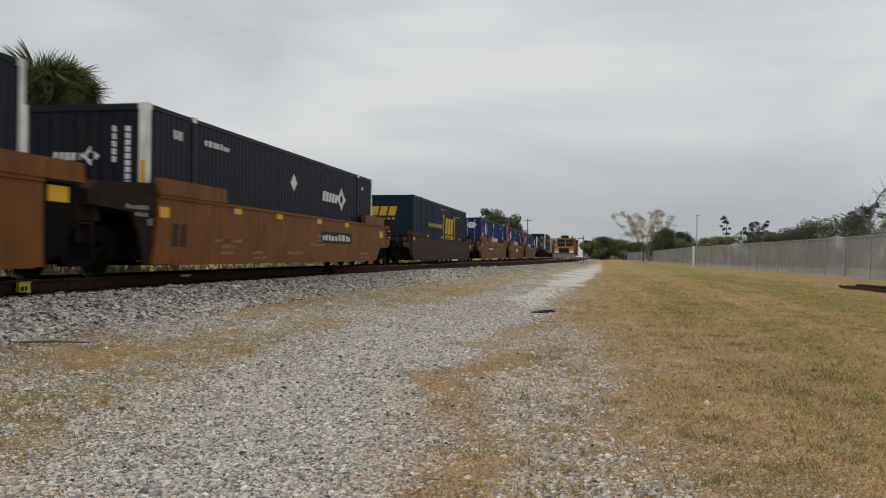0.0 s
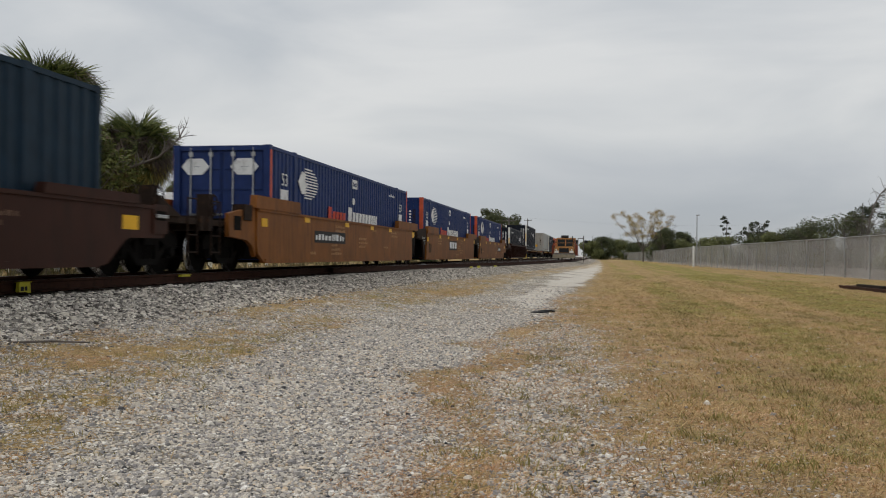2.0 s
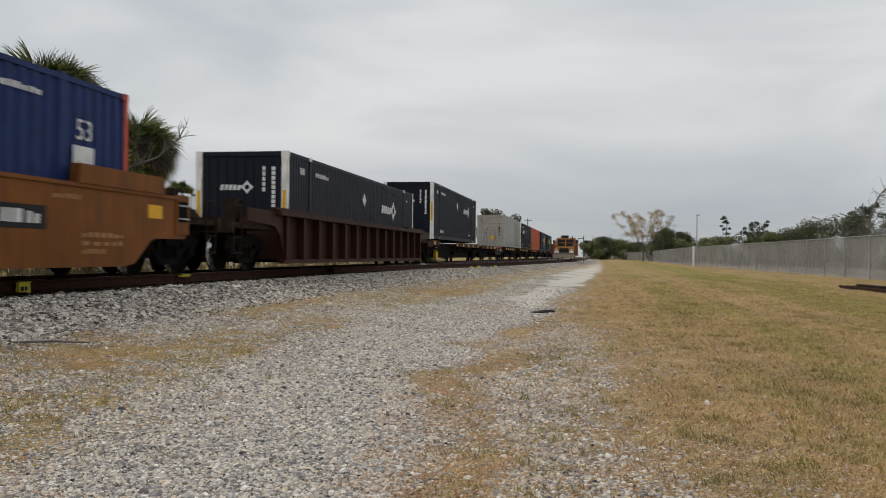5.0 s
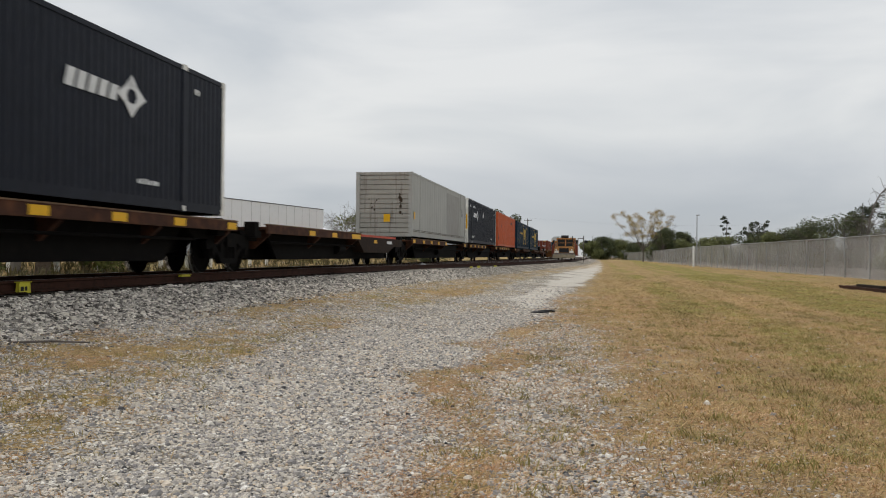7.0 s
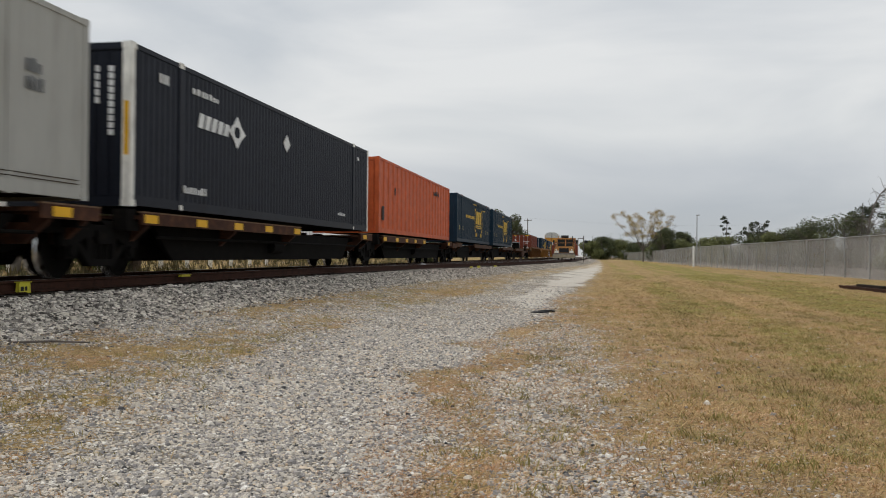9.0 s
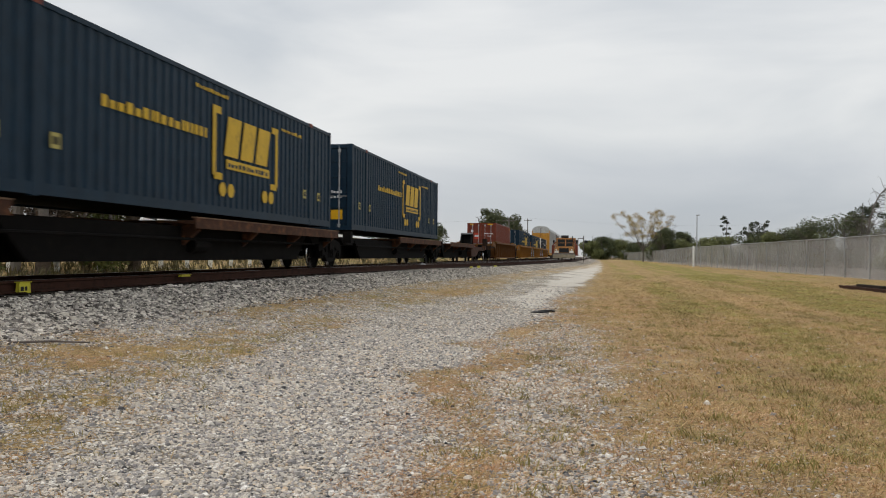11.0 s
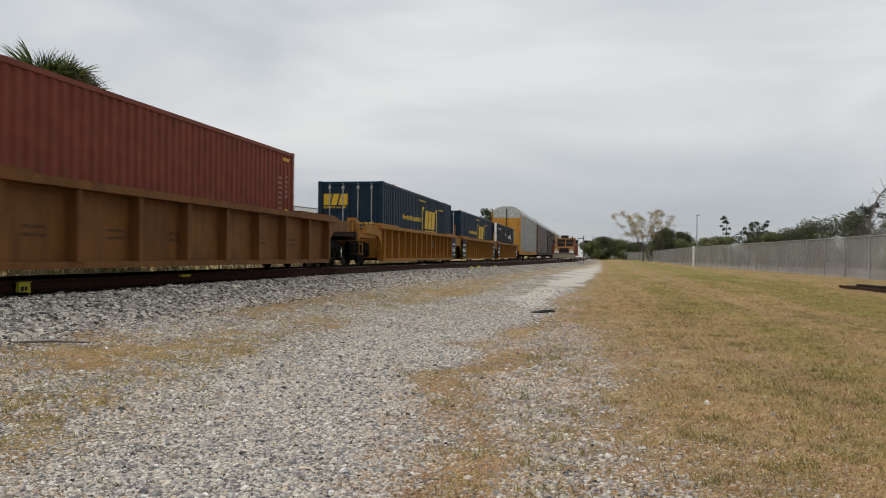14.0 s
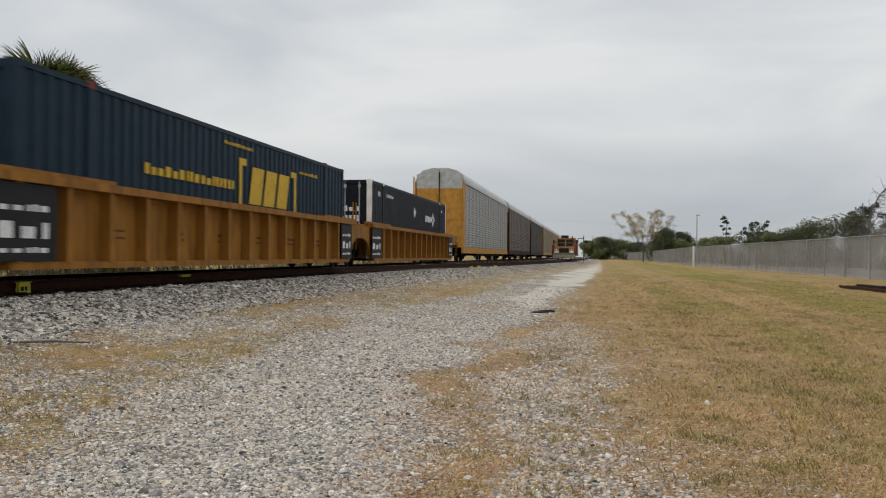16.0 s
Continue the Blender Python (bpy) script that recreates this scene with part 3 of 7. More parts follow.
def yellow_marked(u, z, doors, low=False, end_logo="yellow"):
    """Navy domestic container with yellow markings."""
    c = container("container", "dark navy blue ribbed steel container with yellow markings", u, z, M_NAVY, doors=doors, pitch=0.31, depth=0.03, group="long navy containers", cap=M_RED if u > 200 else None)
    flat_mark(c, yellow_emblem(8.43, 1.33, 0.985), W53, M_YMARK, "chunky yellow emblem shape")
    flat_mark(c, [rect(8.5, 11.05, 1.05, 1.26)], W53, M_YMARK, "yellow strip under the emblem")
    flat_mark(c, bars(8.6, 11.0, 1.10, 1.20, 12, 3), W53 + 0.004, M_NAVY)
    for y, s in ((7.88, 1), (11.55, -1)):
        a, b = y - 0.08, y + 0.08
        e = s * 0.4
        pts = [(a, 0.86), (a, 2.36), (a + e, 2.36), (a + e, 2.2), (b, 2.2), (b, 0.86)] if s > 0 else [(a, 0.86), (a, 2.2), (b + e, 2.2), (b + e, 2.36), (b, 2.36), (b, 0.86)]
        flat_mark(c, [pts, rect(min(y, y + e), max(y, y + e), 0.78, 0.93)], W53, M_YMARK, "yellow bracket")
    for y in (8.32, 8.76, 10.78, 11.2):
        flat_mark(c, [ring(y, 0.58, 0.17, 0.16, 0.158, 0, 360, 10)], W53, M_YMARK, "yellow spot")
    flat_mark(c, bars(3.58, 7.55, 1.60, 1.80, 17, 5, 0.66), W53, M_YMARK, "line of yellow writing")
    flat_mark(c, bars(7.0, 8.6, 2.58, 2.66, 11, 6), W53, M_YMARK)
    flat_mark(c, bars(11.9, 13.5, 2.37, 2.46, 9, 8), W53, M_YMARK)
    for y in (0.95, 2.35, 13.75, 15.0):
        flat_mark(c, [rect(y - 0.12, y + 0.12, 0.74, 0.98)], W53, M_LABEL, "small pale yellow label", "label_plate")
        flat_mark(c, [rect(y - 0.07, y + 0.02, 0.80, 0.92), rect(y + 0.04, y + 0.08, 0.80, 0.92)], W53 + 0.004, M_DMARK)
    if doors:
        if end_logo == "yellow":
            end_mark(c, [rect(-1.08, -0.12, 1.98, 2.42)], 0.05, M_YMARK, "yellow emblem plate")
            end_mark(c, [rect(-0.86, -0.80, 1.98, 2.42, 0.12), rect(-0.56, -0.50, 1.98, 2.42, 0.12)], 0.045, M_NAVY)
            end_mark(c, bars(-1.08, -0.12, 1.86, 1.94, 7, 4), 0.05, M_YMARK)
        end_mark(c, bars(0.15, 0.95, 1.24, 1.34, 8, 9) + bars(0.15, 0.95, 1.08, 1.17, 8, 10), 0.05, M_YMARK if not low else M_WMARK)
        if low:
            end_mark(c, [rect(0.55, 0.95, 0.36, 0.68)], 0.05, M_REFL, "orange and yellow placard")
    else:
        end_mark(c, yellow_emblem(-0.72, 1.96, 0.46), 0.04, M_YMARK, "chunky yellow emblem")
        end_mark(c, bars(-0.72, 0.5, 1.78, 1.86, 8, 4), 0.04, M_YMARK)
    return c


def black_star(u, z, rear_logo=True, doors=False, yellow_slot=True):
    """Black container with white corner posts and a white star emblem."""
    c = container("container", "black ribbed steel container with white corner posts", u, z, M_BLACK, pitch=0.2, depth=0.014, end_posts=M_POSTW, doors=doors, group="long black containers")
    y = 10.3 if rear_logo else 2.6
    flat_mark(c, star_emblem(y, 1.76, 0.67, 0.38), W53, M_WMARK, "white emblem of leaning bars and a star")
    flat_mark(c, [[(7.8, 1.85), (8.06, 2.08), (7.8, 2.32), (7.54, 2.08)]], W53, M_WMARK, "white diamond")
    flat_mark(c, bars(2.35, 3.6, 2.40, 2.53, 8, 2), W53, M_WMARK)
    flat_mark(c, bars(1.0, 1.4, 2.36, 2.54, 3, 4), W53, M_WMARK)
    flat_mark(c, bars(14.7, 14.95, 2.4, 2.55, 2, 4), W53, M_WMARK)
    flat_mark(c, bars(1.9, 3.05, 0.37, 0.52, 9, 3), W53, M_WMARK)
    flat_mark(c, bars(12.5, 13.3, 0.42, 0.52, 8, 3), W53, M_WMARK)
    for yy in (1.88, 14.27):
        flat_mark(c, [rect(yy - 0.06, yy + 0.06, 0.02, 0.12)], W53 + 0.006, M_POSTW)
    if not doors:
        end_mark(c, star_emblem(-0.62, 1.86, 0.26, 0.19), 0.04, M_WMARK, "small white star emblem")
        end_mark(c, [rect(0.84, 0.94, 2.38 - 0.125 * i, 2.48 - 0.125 * i) for i in range(10)] + [rect(0.58, 0.66, 2.38 - 0.14 * i, 2.49 - 0.14 * i) for i in range(5)], 0.04, M_WMARK)
        if yellow_slot:
            for s in (-1, 1):
                end_mark(c, [rect(s * 1.21 - 0.045, s * 1.21 + 0.045, 0.9, 1.85)], -0.005, M_REFL, "yellow strip on the post")
    else:
        end_mark(c, bars(0.05, 0.9, 1.75, 1.95, 4, 4) + bars(0.05, 0.9, 1.38, 1.6, 6, 5), 0.05, M_WMARK)
        end_mark(c, star_emblem(-0.6, 0.5, 0.36, 0.4), 0.05, M_WMARK)
    return c


def blue_globe(u, z, doors):
    """Blue container with red corner posts, a striped white globe and red and white writing shapes."""
    c = container("container", "blue ribbed steel container with red corner posts", u, z, M_BLUE, pitch=0.3, depth=0.03, end_posts=M_POSTR, doors=doors, group="long blue containers")
    cy, cz = 2.95, 2.14
    stripes = []
    for i in range(11):
        zz = cz + 0.44 * (0.92 - 0.184 * i)
        half = 0.86 * math.sqrt(max(0.02, 1 - ((zz - cz) / 0.44) ** 2))
        stripes.append(rect(cy - 0.3, cy + half, zz - 0.019, zz + 0.019))
    flat_mark(c, stripes, W53, M_WMARK, "white striped half globe")
    flat_mark(c, [[(2.1, 2.14), (2.4, 2.46), (2.75, 2.4), (2.66, 2.2), (2.9, 2.12), (2.7, 1.98), (2.78, 1.86), (2.4, 1.82)]], W53 + 0.004, M_WMARK, "white jagged shape")
    flat_mark(c, [rect(4.82, 5.16, 0.95, 1.62, 0.06)] + [rect(5.28 + 0.37 * i, 5.57 + 0.37 * i, 0.95, 1.50, 0.05) for i in range(4)], W53, M_RMARK, "red block shape")
    flat_mark(c, [rect(7.0, 7.42, 0.98, 1.72, 0.06)] + [rect(7.54 + 0.41 * i, 7.85 + 0.41 * i, 0.98, 1.58, 0.05) for i in range(6)], W53, M_WMARK, "white block shape")
    flat_mark(c, [rect(10.0 + 0.3 * i, 10.22 + 0.3 * i, 0.98, 1.58, 0.05) for i in range(3)], W53, M_WMARK, "white block shape")
    flat_mark(c, [ring(7.68, 1.94, 0.16, 0.12, 0.118, 0, 360, 8)], W53, M_WMARK, "white spot")
    flat_mark(c, [rect(7.53, 8.12, 2.37, 2.68)], W53, M_WMARK, "white square plate")
    flat_mark(c, bars(7.6, 8.05, 2.44, 2.6, 3, 3), W53 + 0.004, M_BLUE)
    flat_mark(c, bars(12.8, 13.8, 2.46, 2.56, 8, 3), W53, M_WMARK)
    for y in (1.05, 14.85):
        word(c, "53", y, 2.08, 0.34, W53)
        flat_mark(c, [rect(y - 0.3, y + 0.26, 1.5, 1.84)], W53, M_WMARK, "white plate")
    if doors:
        for x in (-0.72, 0.6):
            end_mark(c, [ring(x, 2.36, 0.38, 0.24, 0.235, 0, 360, 6)], 0.05, M_WMARK, "white hexagonal emblem")
    else:
        word_end(c, "53", 0.08, 2.1, 0.36, 0.04)
        end_mark(c, bars(-0.2, 0.34, 1.6, 1.82, 3, 6), 0.04, M_WMARK)
        end_mark(c, [rect(0.62, 0.72, 2.2 - 0.14 * i, 2.28 - 0.14 * i) for i in range(6)], 0.04, M_WMARK)
    return c


def text_mesh(word_text, size):
    cu = bpy.data.curves.new("writing", "FONT")
    cu.body, cu.size, cu.extrude = word_text, size * 1.38, 0.002
    cu.align_x, cu.align_y = "CENTER", "CENTER"
    cu.resolution_u = 3
    tmp = bpy.data.objects.new("writing", cu)
    me = bpy.data.meshes.new_from_object(tmp)
    bpy.data.objects.remove(tmp)
    me.materials.append(M_WMARK)
    return me


def word(parent, txt, y, z, size, x):
    part("number", text_mesh(txt, size), M_WMARK, parent, "white painted number", at=pose(x + 0.002, y, z, 90, 0, 90))


def word_end(parent, txt, x, z, size, y):
    part("number", text_mesh(txt, size), M_WMARK, parent, "white painted number", at=pose(x, y - 0.002, z, 90, 0, 0))


# --- running gear ---
WHEEL_R = 0.457


def wheelset_mesh():
    s = Shape()
    n = 20
    for sx in (-1, 1):
        xs = ((sx * 0.68, WHEEL_R + 0.026), (sx * 0.715, WHEEL_R + 0.026), (sx * 0.725, WHEEL_R), (sx * 0.815, WHEEL_R - 0.005), (sx * 0.815, WHEEL_R - 0.06), (sx * 0.78, WHEEL_R - 0.08), (sx * 0.775, 0.15), (sx * 0.83, 0.13), (sx * 0.83, 0.0))
        b = len(s.v)
        for x, r in xs:
            s.v += [(x, r * math.cos(2 * math.pi * i / n), r * math.sin(2 * math.pi * i / n)) for i in range(n)]
        for j in range(len(xs) - 1):
            s.f += [(b + j * n + i, b + j * n + (i + 1) % n, b + (j + 1) * n + (i + 1) % n, b + (j + 1) * n + i) for i in range(n)]
        s.f.append(tuple(b + i for i in range(n)))
        for a in (20, 100, 190, 260):
            s.box(sx * 0.832 - 0.004, sx * 0.832 + 0.004, 0.085 * math.cos(radians(a)) - 0.02, 0.085 * math.cos(radians(a)) + 0.02, 0.085 * math.sin(radians(a)) - 0.02, 0.085 * math.sin(radians(a)) + 0.02)
    s.rod((-0.7, 0, 0), (0.7, 0, 0), 0.085, 10)
    me = s.mesh("wheelset", M_WHEEL, M_SHINY)
    for f in me.polygons:
        c = f.center
        if 0.72 < abs(c.x) < 0.80 and math.hypot(c.y, c.z) > 0.40:
            f.material_index = 1
    return me


def sideframe_mesh(sx):
    x0, x1 = sorted((sx * 0.90, sx * 1.05))
    s = Shape()
    for pts in ([(-1.16, 0.52), (-0.76, 0.54), (-0.42, 0.70), (0.42, 0.70), (0.76, 0.54), (1.16, 0.52), (1.18, 0.68), (1.06, 0.80), (0.72, 0.87), (0.45, 0.90), (-0.45, 0.90), (-0.72, 0.87), (-1.06, 0.80), (-1.18, 0.68)],
                [(-0.74, 0.54), (-0.36, 0.20), (0.36, 0.20), (0.74, 0.54), (0.62, 0.58), (0.32, 0.32), (-0.32, 0.32), (-0.62, 0.58)],
                [(-0.44, 0.3), (-0.3, 0.3), (-0.3, 0.8), (-0.44, 0.8)], [(0.3, 0.3), (0.44, 0.3), (0.44, 0.8), (0.3, 0.8)]):
        s.prism(pts, "x", x0, x1)
    for y in (-0.19, 0.0, 0.19):
        s.rod((sx * 0.97, y, 0.3), (sx * 0.97, y, 0.62), 0.075, 10)
    for y in (-0.89, 0.89):
        s.box(x0, x1, y - 0.13, y + 0.13, WHEEL_R - 0.13, WHEEL_R + 0.12)
        s.rod((sx * 0.95, y, WHEEL_R), (sx * 1.10, y, WHEEL_R), 0.10, 12)
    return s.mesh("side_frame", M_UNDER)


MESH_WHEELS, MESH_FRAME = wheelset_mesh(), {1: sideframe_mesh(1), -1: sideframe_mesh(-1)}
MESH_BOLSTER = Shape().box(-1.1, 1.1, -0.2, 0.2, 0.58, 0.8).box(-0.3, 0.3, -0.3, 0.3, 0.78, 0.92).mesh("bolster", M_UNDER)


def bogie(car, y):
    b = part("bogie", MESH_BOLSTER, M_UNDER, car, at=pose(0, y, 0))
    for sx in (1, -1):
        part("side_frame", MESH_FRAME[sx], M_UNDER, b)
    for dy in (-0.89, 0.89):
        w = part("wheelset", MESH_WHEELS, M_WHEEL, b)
        w.matrix_parent_inverse = Matrix.Translation((0, dy, WHEEL_R))
        WHEELS.append(w)
    return b


def coupler(car, y, sgn):
    """Draft gear and knuckle at the end, pointing along sgn."""
    a, b = sorted((y, y + sgn * 0.75))
    s = Shape().box(-0.11, 0.11, a, b, 0.72, 0.92)
    k = y + sgn * 0.78
    s.box(-0.2, 0.2, min(k, k - sgn * 0.3), max(k, k - sgn * 0.3), 0.66, 1.0).rod((0.28, k - sgn * 0.4, 1.0), (0.9, k - sgn * 0.75, 1.1), 0.02, 6)
    s.rod((0.5, y, 0.8), (0.35, k, 0.45), 0.035, 6).rod((0.35, k, 0.45), (0.2, k + sgn * 0.3, 0.42), 0.035, 6)
    return part("coupler", s, M_UNDER, car)


def end_platform(car, y_in, y_out, mat, rail=True):
    """The raised deck over the end truck, with steps, a brake wheel stand and grab irons. y_in is at the well, y_out at the coupler."""
    s = 1 if y_out > y_in else -1
    a, b = sorted((y_in, y_out))
    dm = mat if mat is M_WELL_Y else M_DECK_D
    part("end_deck", Shape().box(-1.35, 1.35, a, b, 1.02, 1.14).box(-0.45, 0.45, a, b, 0.62, 1.03).prism([(y_in, 1.14), (y_in + s * 0.9, 1.14), (y_in, 1.5)], "x", 1.32, 1.42).prism([(y_in, 1.14), (y_in + s * 0.9, 1.14), (y_in, 1.5)], "x", -1.42, -1.32), dm, car, "grimy end deck")
    part("end_sill", Shape().box(-1.4, 1.4, y_out - 0.07, y_out + 0.07, 0.9, 1.2), dm, car)
    if rail:
        ya, yb = y_out - s * 0.12, y_out - s * 0.55
        lad = Shape().rod((1.36, ya, 0.4), (1.36, ya, 1.55), 0.018, 6).rod((1.36, yb, 0.4), (1.36, yb, 1.55), 0.018, 6)
        for z in (0.45, 0.8, 1.53):
            lad.rod((1.36, ya, z), (1.36, yb, z), 0.016, 6)
        part("ladder", lad, dm, car, "grimy grab ladder")
    ym = (y_in + y_out) / 2
    stand_ = part("brake_stand", Shape().box(0.55, 0.85, ym - 0.12, ym + 0.12, 1.14, 1.75), dm, car, "grimy brake gear")
    part("brake_box", Shape().box(-0.9, -0.3, ym - 0.3, ym + 0.25, 1.14, 1.42), dm, car)
    wheel = Shape()
    for i in range(12):
        a, b2 = 2 * math.pi * i / 12, 2 * math.pi * (i + 1) / 12
        wheel.rod((0.9, ym + 0.24 * math.cos(a), 1.5 + 0.24 * math.sin(a)), (0.9, ym + 0.24 * math.cos(b2), 1.5 + 0.24 * math.sin(b2)), 0.02, 5)
    for a in (0.3, 1.87):
        wheel.rod((0.9, ym - 0.24 * math.cos(a), 1.5 - 0.24 * math.sin(a)), (0.9, ym + 0.24 * math.cos(a), 1.5 + 0.24 * math.sin(a)), 0.015, 5)
    part("brake_wheel", wheel, dm, stand_)


def reflectors(car, ys, z, x, hgt=0.16, wid=0.42):
    for y in ys:
        part("reflector", Shape().box(x, x + 0.008, y - wid / 2, y + wid / 2, z, z + hgt), M_REFL, car, "yellow reflector strip")


def smooth_well(u, mat, label, front, rear, bogie_rear=True, plate=None, top=1.47, hip=0.33, group="smooth sided well cars"):
    """Well car unit with smooth side sheets. u: where its container begins; front, rear: True for a coupler end, False for an articulated joint."""
    car = thing("well_car", label, "well car", u, 0.0, group)
    L = 16.154
    f0, r0 = (-1.3 if front else 0.02), (L + 1.85 if rear else L + 0.15)
    for sx in (1, -1):
        pts = [(f0, top), (f0, 0.62), (f0 + 0.07, 0.42), (f0 + 0.45, 0.22)] if front else [(f0, top), (f0, 1.0), (f0 - 0.14, 0.22)]
        pts += [(L - 0.25, 0.22), (L - 0.08, 0.25), (L + 0.45, 0.64), (L + 0.6, 0.69), (r0 - 0.1, 0.70), (r0, 0.82), (r0, top)] if rear else [(r0 + 0.02, 0.22), (r0, 0.5), (r0, top)]
        part("side_sheet", Shape().prism(pts, "x", *sorted((sx * 1.5, sx * 1.42))), mat, car)
        part("top_chord", Shape().box(*sorted((sx * 1.535, sx * 1.3)), f0 + 0.02, r0 - 0.02, top - 0.03, top + 0.03), mat, car)
        for y0, y1 in ((f0 - (0.22 if front else 0.0), f0 + 2.9), (r0 - (3.7 if rear else 2.9), r0 + (-1.0 if rear else 0.95))):
            part("hip_panel", Shape().prism([(y0, top + 0.03), (y1, top + 0.03), (y1 - 0.05, top + hip), (y0 + 0.05, top + hip)], "x", *sorted((sx * 1.56, sx * 1.40))), mat, car)
        part("bottom_chord", Shape().box(*sorted((sx * 1.52, sx * 1.36)), f0 + 0.5, r0 - (2.2 if rear else 0.2), 0.2, 0.3), mat, car)
        if front:
            part("end_hood", Shape().prism([(f0 - 1.5, 0.80), (f0 - 1.5, top - 0.16), (f0 - 0.6, top - 0.02), (f0, top + 0.08), (f0, 0.35), (f0 - 0.2, 0.62), (f0 - 0.5, 0.74)], "x", *sorted((sx * 1.46, sx * 1.36))), mat, car, "grimy end hood over the truck")
            part("hood_box", Shape().box(*sorted((sx * 1.5, sx * 1.2)), f0 - 0.75, f0 - 0.3, top - 0.28, top + 0.08), M_DECK_D, car)
            # No hole is cut: a black sheet on the hood stands for its shaded opening.
            part("hood_opening", Shape().box(*sorted((sx * 1.464, sx * 1.44)), f0 - 1.25, f0 - 0.85, 0.95, top - 0.2), M_UNDER, car, "black sheet painted as the shaded opening in the hood")
        if not front:
            part("end_hood", Shape().prism([(-2.1, 1.2), (-2.1, top - 0.02), (-1.9, top + 0.12), (0.0, top + 0.22), (0.0, 1.1)], "x", *sorted((sx * 1.47, sx * 1.3))), M_DECK_D, car, "grimy dark brown end hood")
            part("gusset", Shape().prism([(-0.8, 1.22), (0.01, 1.22), (0.01, 1.0), (-0.13, 0.22), (-0.3, 0.22), (-0.45, 0.75)], "x", *sorted((sx * 1.42, sx * 1.34))), M_DECK_D, car)
            part("hood_rib", Shape().box(*sorted((sx * 1.475, sx * 1.46)), -2.05, -0.1, top - 0.16, top - 0.12), M_DECK_D, car)
        if not rear:
            part("end_panel", Shape().prism([(r0, top), (r0 + 0.92, top), (r0 + 0.88, 0.95), (r0 + 0.55, 0.42), (r0 + 0.02, 0.24)], "x", *sorted((sx * 1.45, sx * 1.36))), M_UNDER, car, "near-black end panel")
    if rear:
        plate_ = part("ladder_plate", Shape().box(1.49, 1.53, r0 - 0.5, r0 + 0.02, 0.78, top + 0.06), mat, car)
        # Black sheet on the solid plate, painted as shade behind the rungs.
        part("ladder_opening", Shape().box(1.53, 1.536, r0 - 0.42, r0 - 0.06, 1.02, top - 0.06), M_UNDER, plate_, "black sheet painted as the shade behind the rungs")
        for z in (1.08, top - 0.14):
            part("rung", Shape().rod((1.56, r0 - 0.44, z), (1.56, r0 - 0.04, z), 0.018, 6), M_ROD, plate_, "pale worn rung")
    if not front:
        part("end_deck", Shape().box(-1.3, 1.3, -2.05, -0.02, 1.38, 1.46), M_DECK_D, car)
        flat_mark(car, bars(-1.0, -0.25, top - 0.28, top - 0.2, 6, 3) + bars(-0.7, -0.25, top - 0.4, top - 0.33, 4, 5), 1.472, M_GREY_D, "faded pale stencilled lines")
        flat_mark(car, bars(-0.2, 0.0, 0.92, 1.08, 2, 3), 1.43, M_GREY_D)
        flat_mark(car, [rect(0.55, 0.78, 0.55, 0.98, 0.05), rect(0.9, 1.13, 0.55, 0.98, 0.05)], 1.502, M_STAIN, "dark worn number patch", "worn_patch")
    if not rear:
        part("end_deck", Shape().box(-1.3, 1.3, r0, r0 + 0.9, 1.38, 1.46), M_DECK_D, car)
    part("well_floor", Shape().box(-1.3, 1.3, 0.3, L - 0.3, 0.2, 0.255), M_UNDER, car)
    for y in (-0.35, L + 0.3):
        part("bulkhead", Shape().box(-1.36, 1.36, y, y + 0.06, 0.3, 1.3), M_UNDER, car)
    ends(car, f0, r0, front, rear, bogie_rear, mat, L)
    reflectors(car, [f0 + (0.45 if front else 0.25)], 1.08, 1.502, 0.20, 0.36)
    reflectors(car, [r0 - 1.25 if rear else r0 + 0.42], top - 0.42 if rear else 1.18, 1.502 if rear else 1.452, 0.24, 0.5)
    reflectors(car, [f0 + 3.6, 6.2, 9.4, 12.2], 1.3, 1.502, 0.10 if mat is M_WELL_D else 0.14)
    stencils(car, mat, f0, r0, u)
    if plate:
        plate(car)
    return car


def stencils(car, mat, f0, r0, seed):
    rnd = random.Random(int(seed * 7))
    pale = surface("stencil_paint", (0.34, 0.19, 0.085), 0.6, var=0.2) if "stencil_paint" not in bpy.data.materials else bpy.data.materials["stencil_paint"]
    if mat in (M_WELL_D, M_WELL_R):
        pale = bpy.data.materials.get("dim_stencil_paint") or surface("dim_stencil_paint", (0.13, 0.075, 0.05), 0.6, var=0.2)
    for i in range(7):
        y, z = rnd.uniform(f0 + 1.2, r0 - 3.0), rnd.choice((1.32, 1.0, 0.75, 0.5))
        polys = []
        for j in range(rnd.choice((1, 2, 3))):
            polys += bars(y, y + rnd.uniform(0.5, 1.3), z - 0.13 * j - 0.08, z - 0.13 * j, rnd.choice((5, 7, 9)), i + j)
        flat_mark(car, polys, 1.502, pale, "faded stencilled lines")


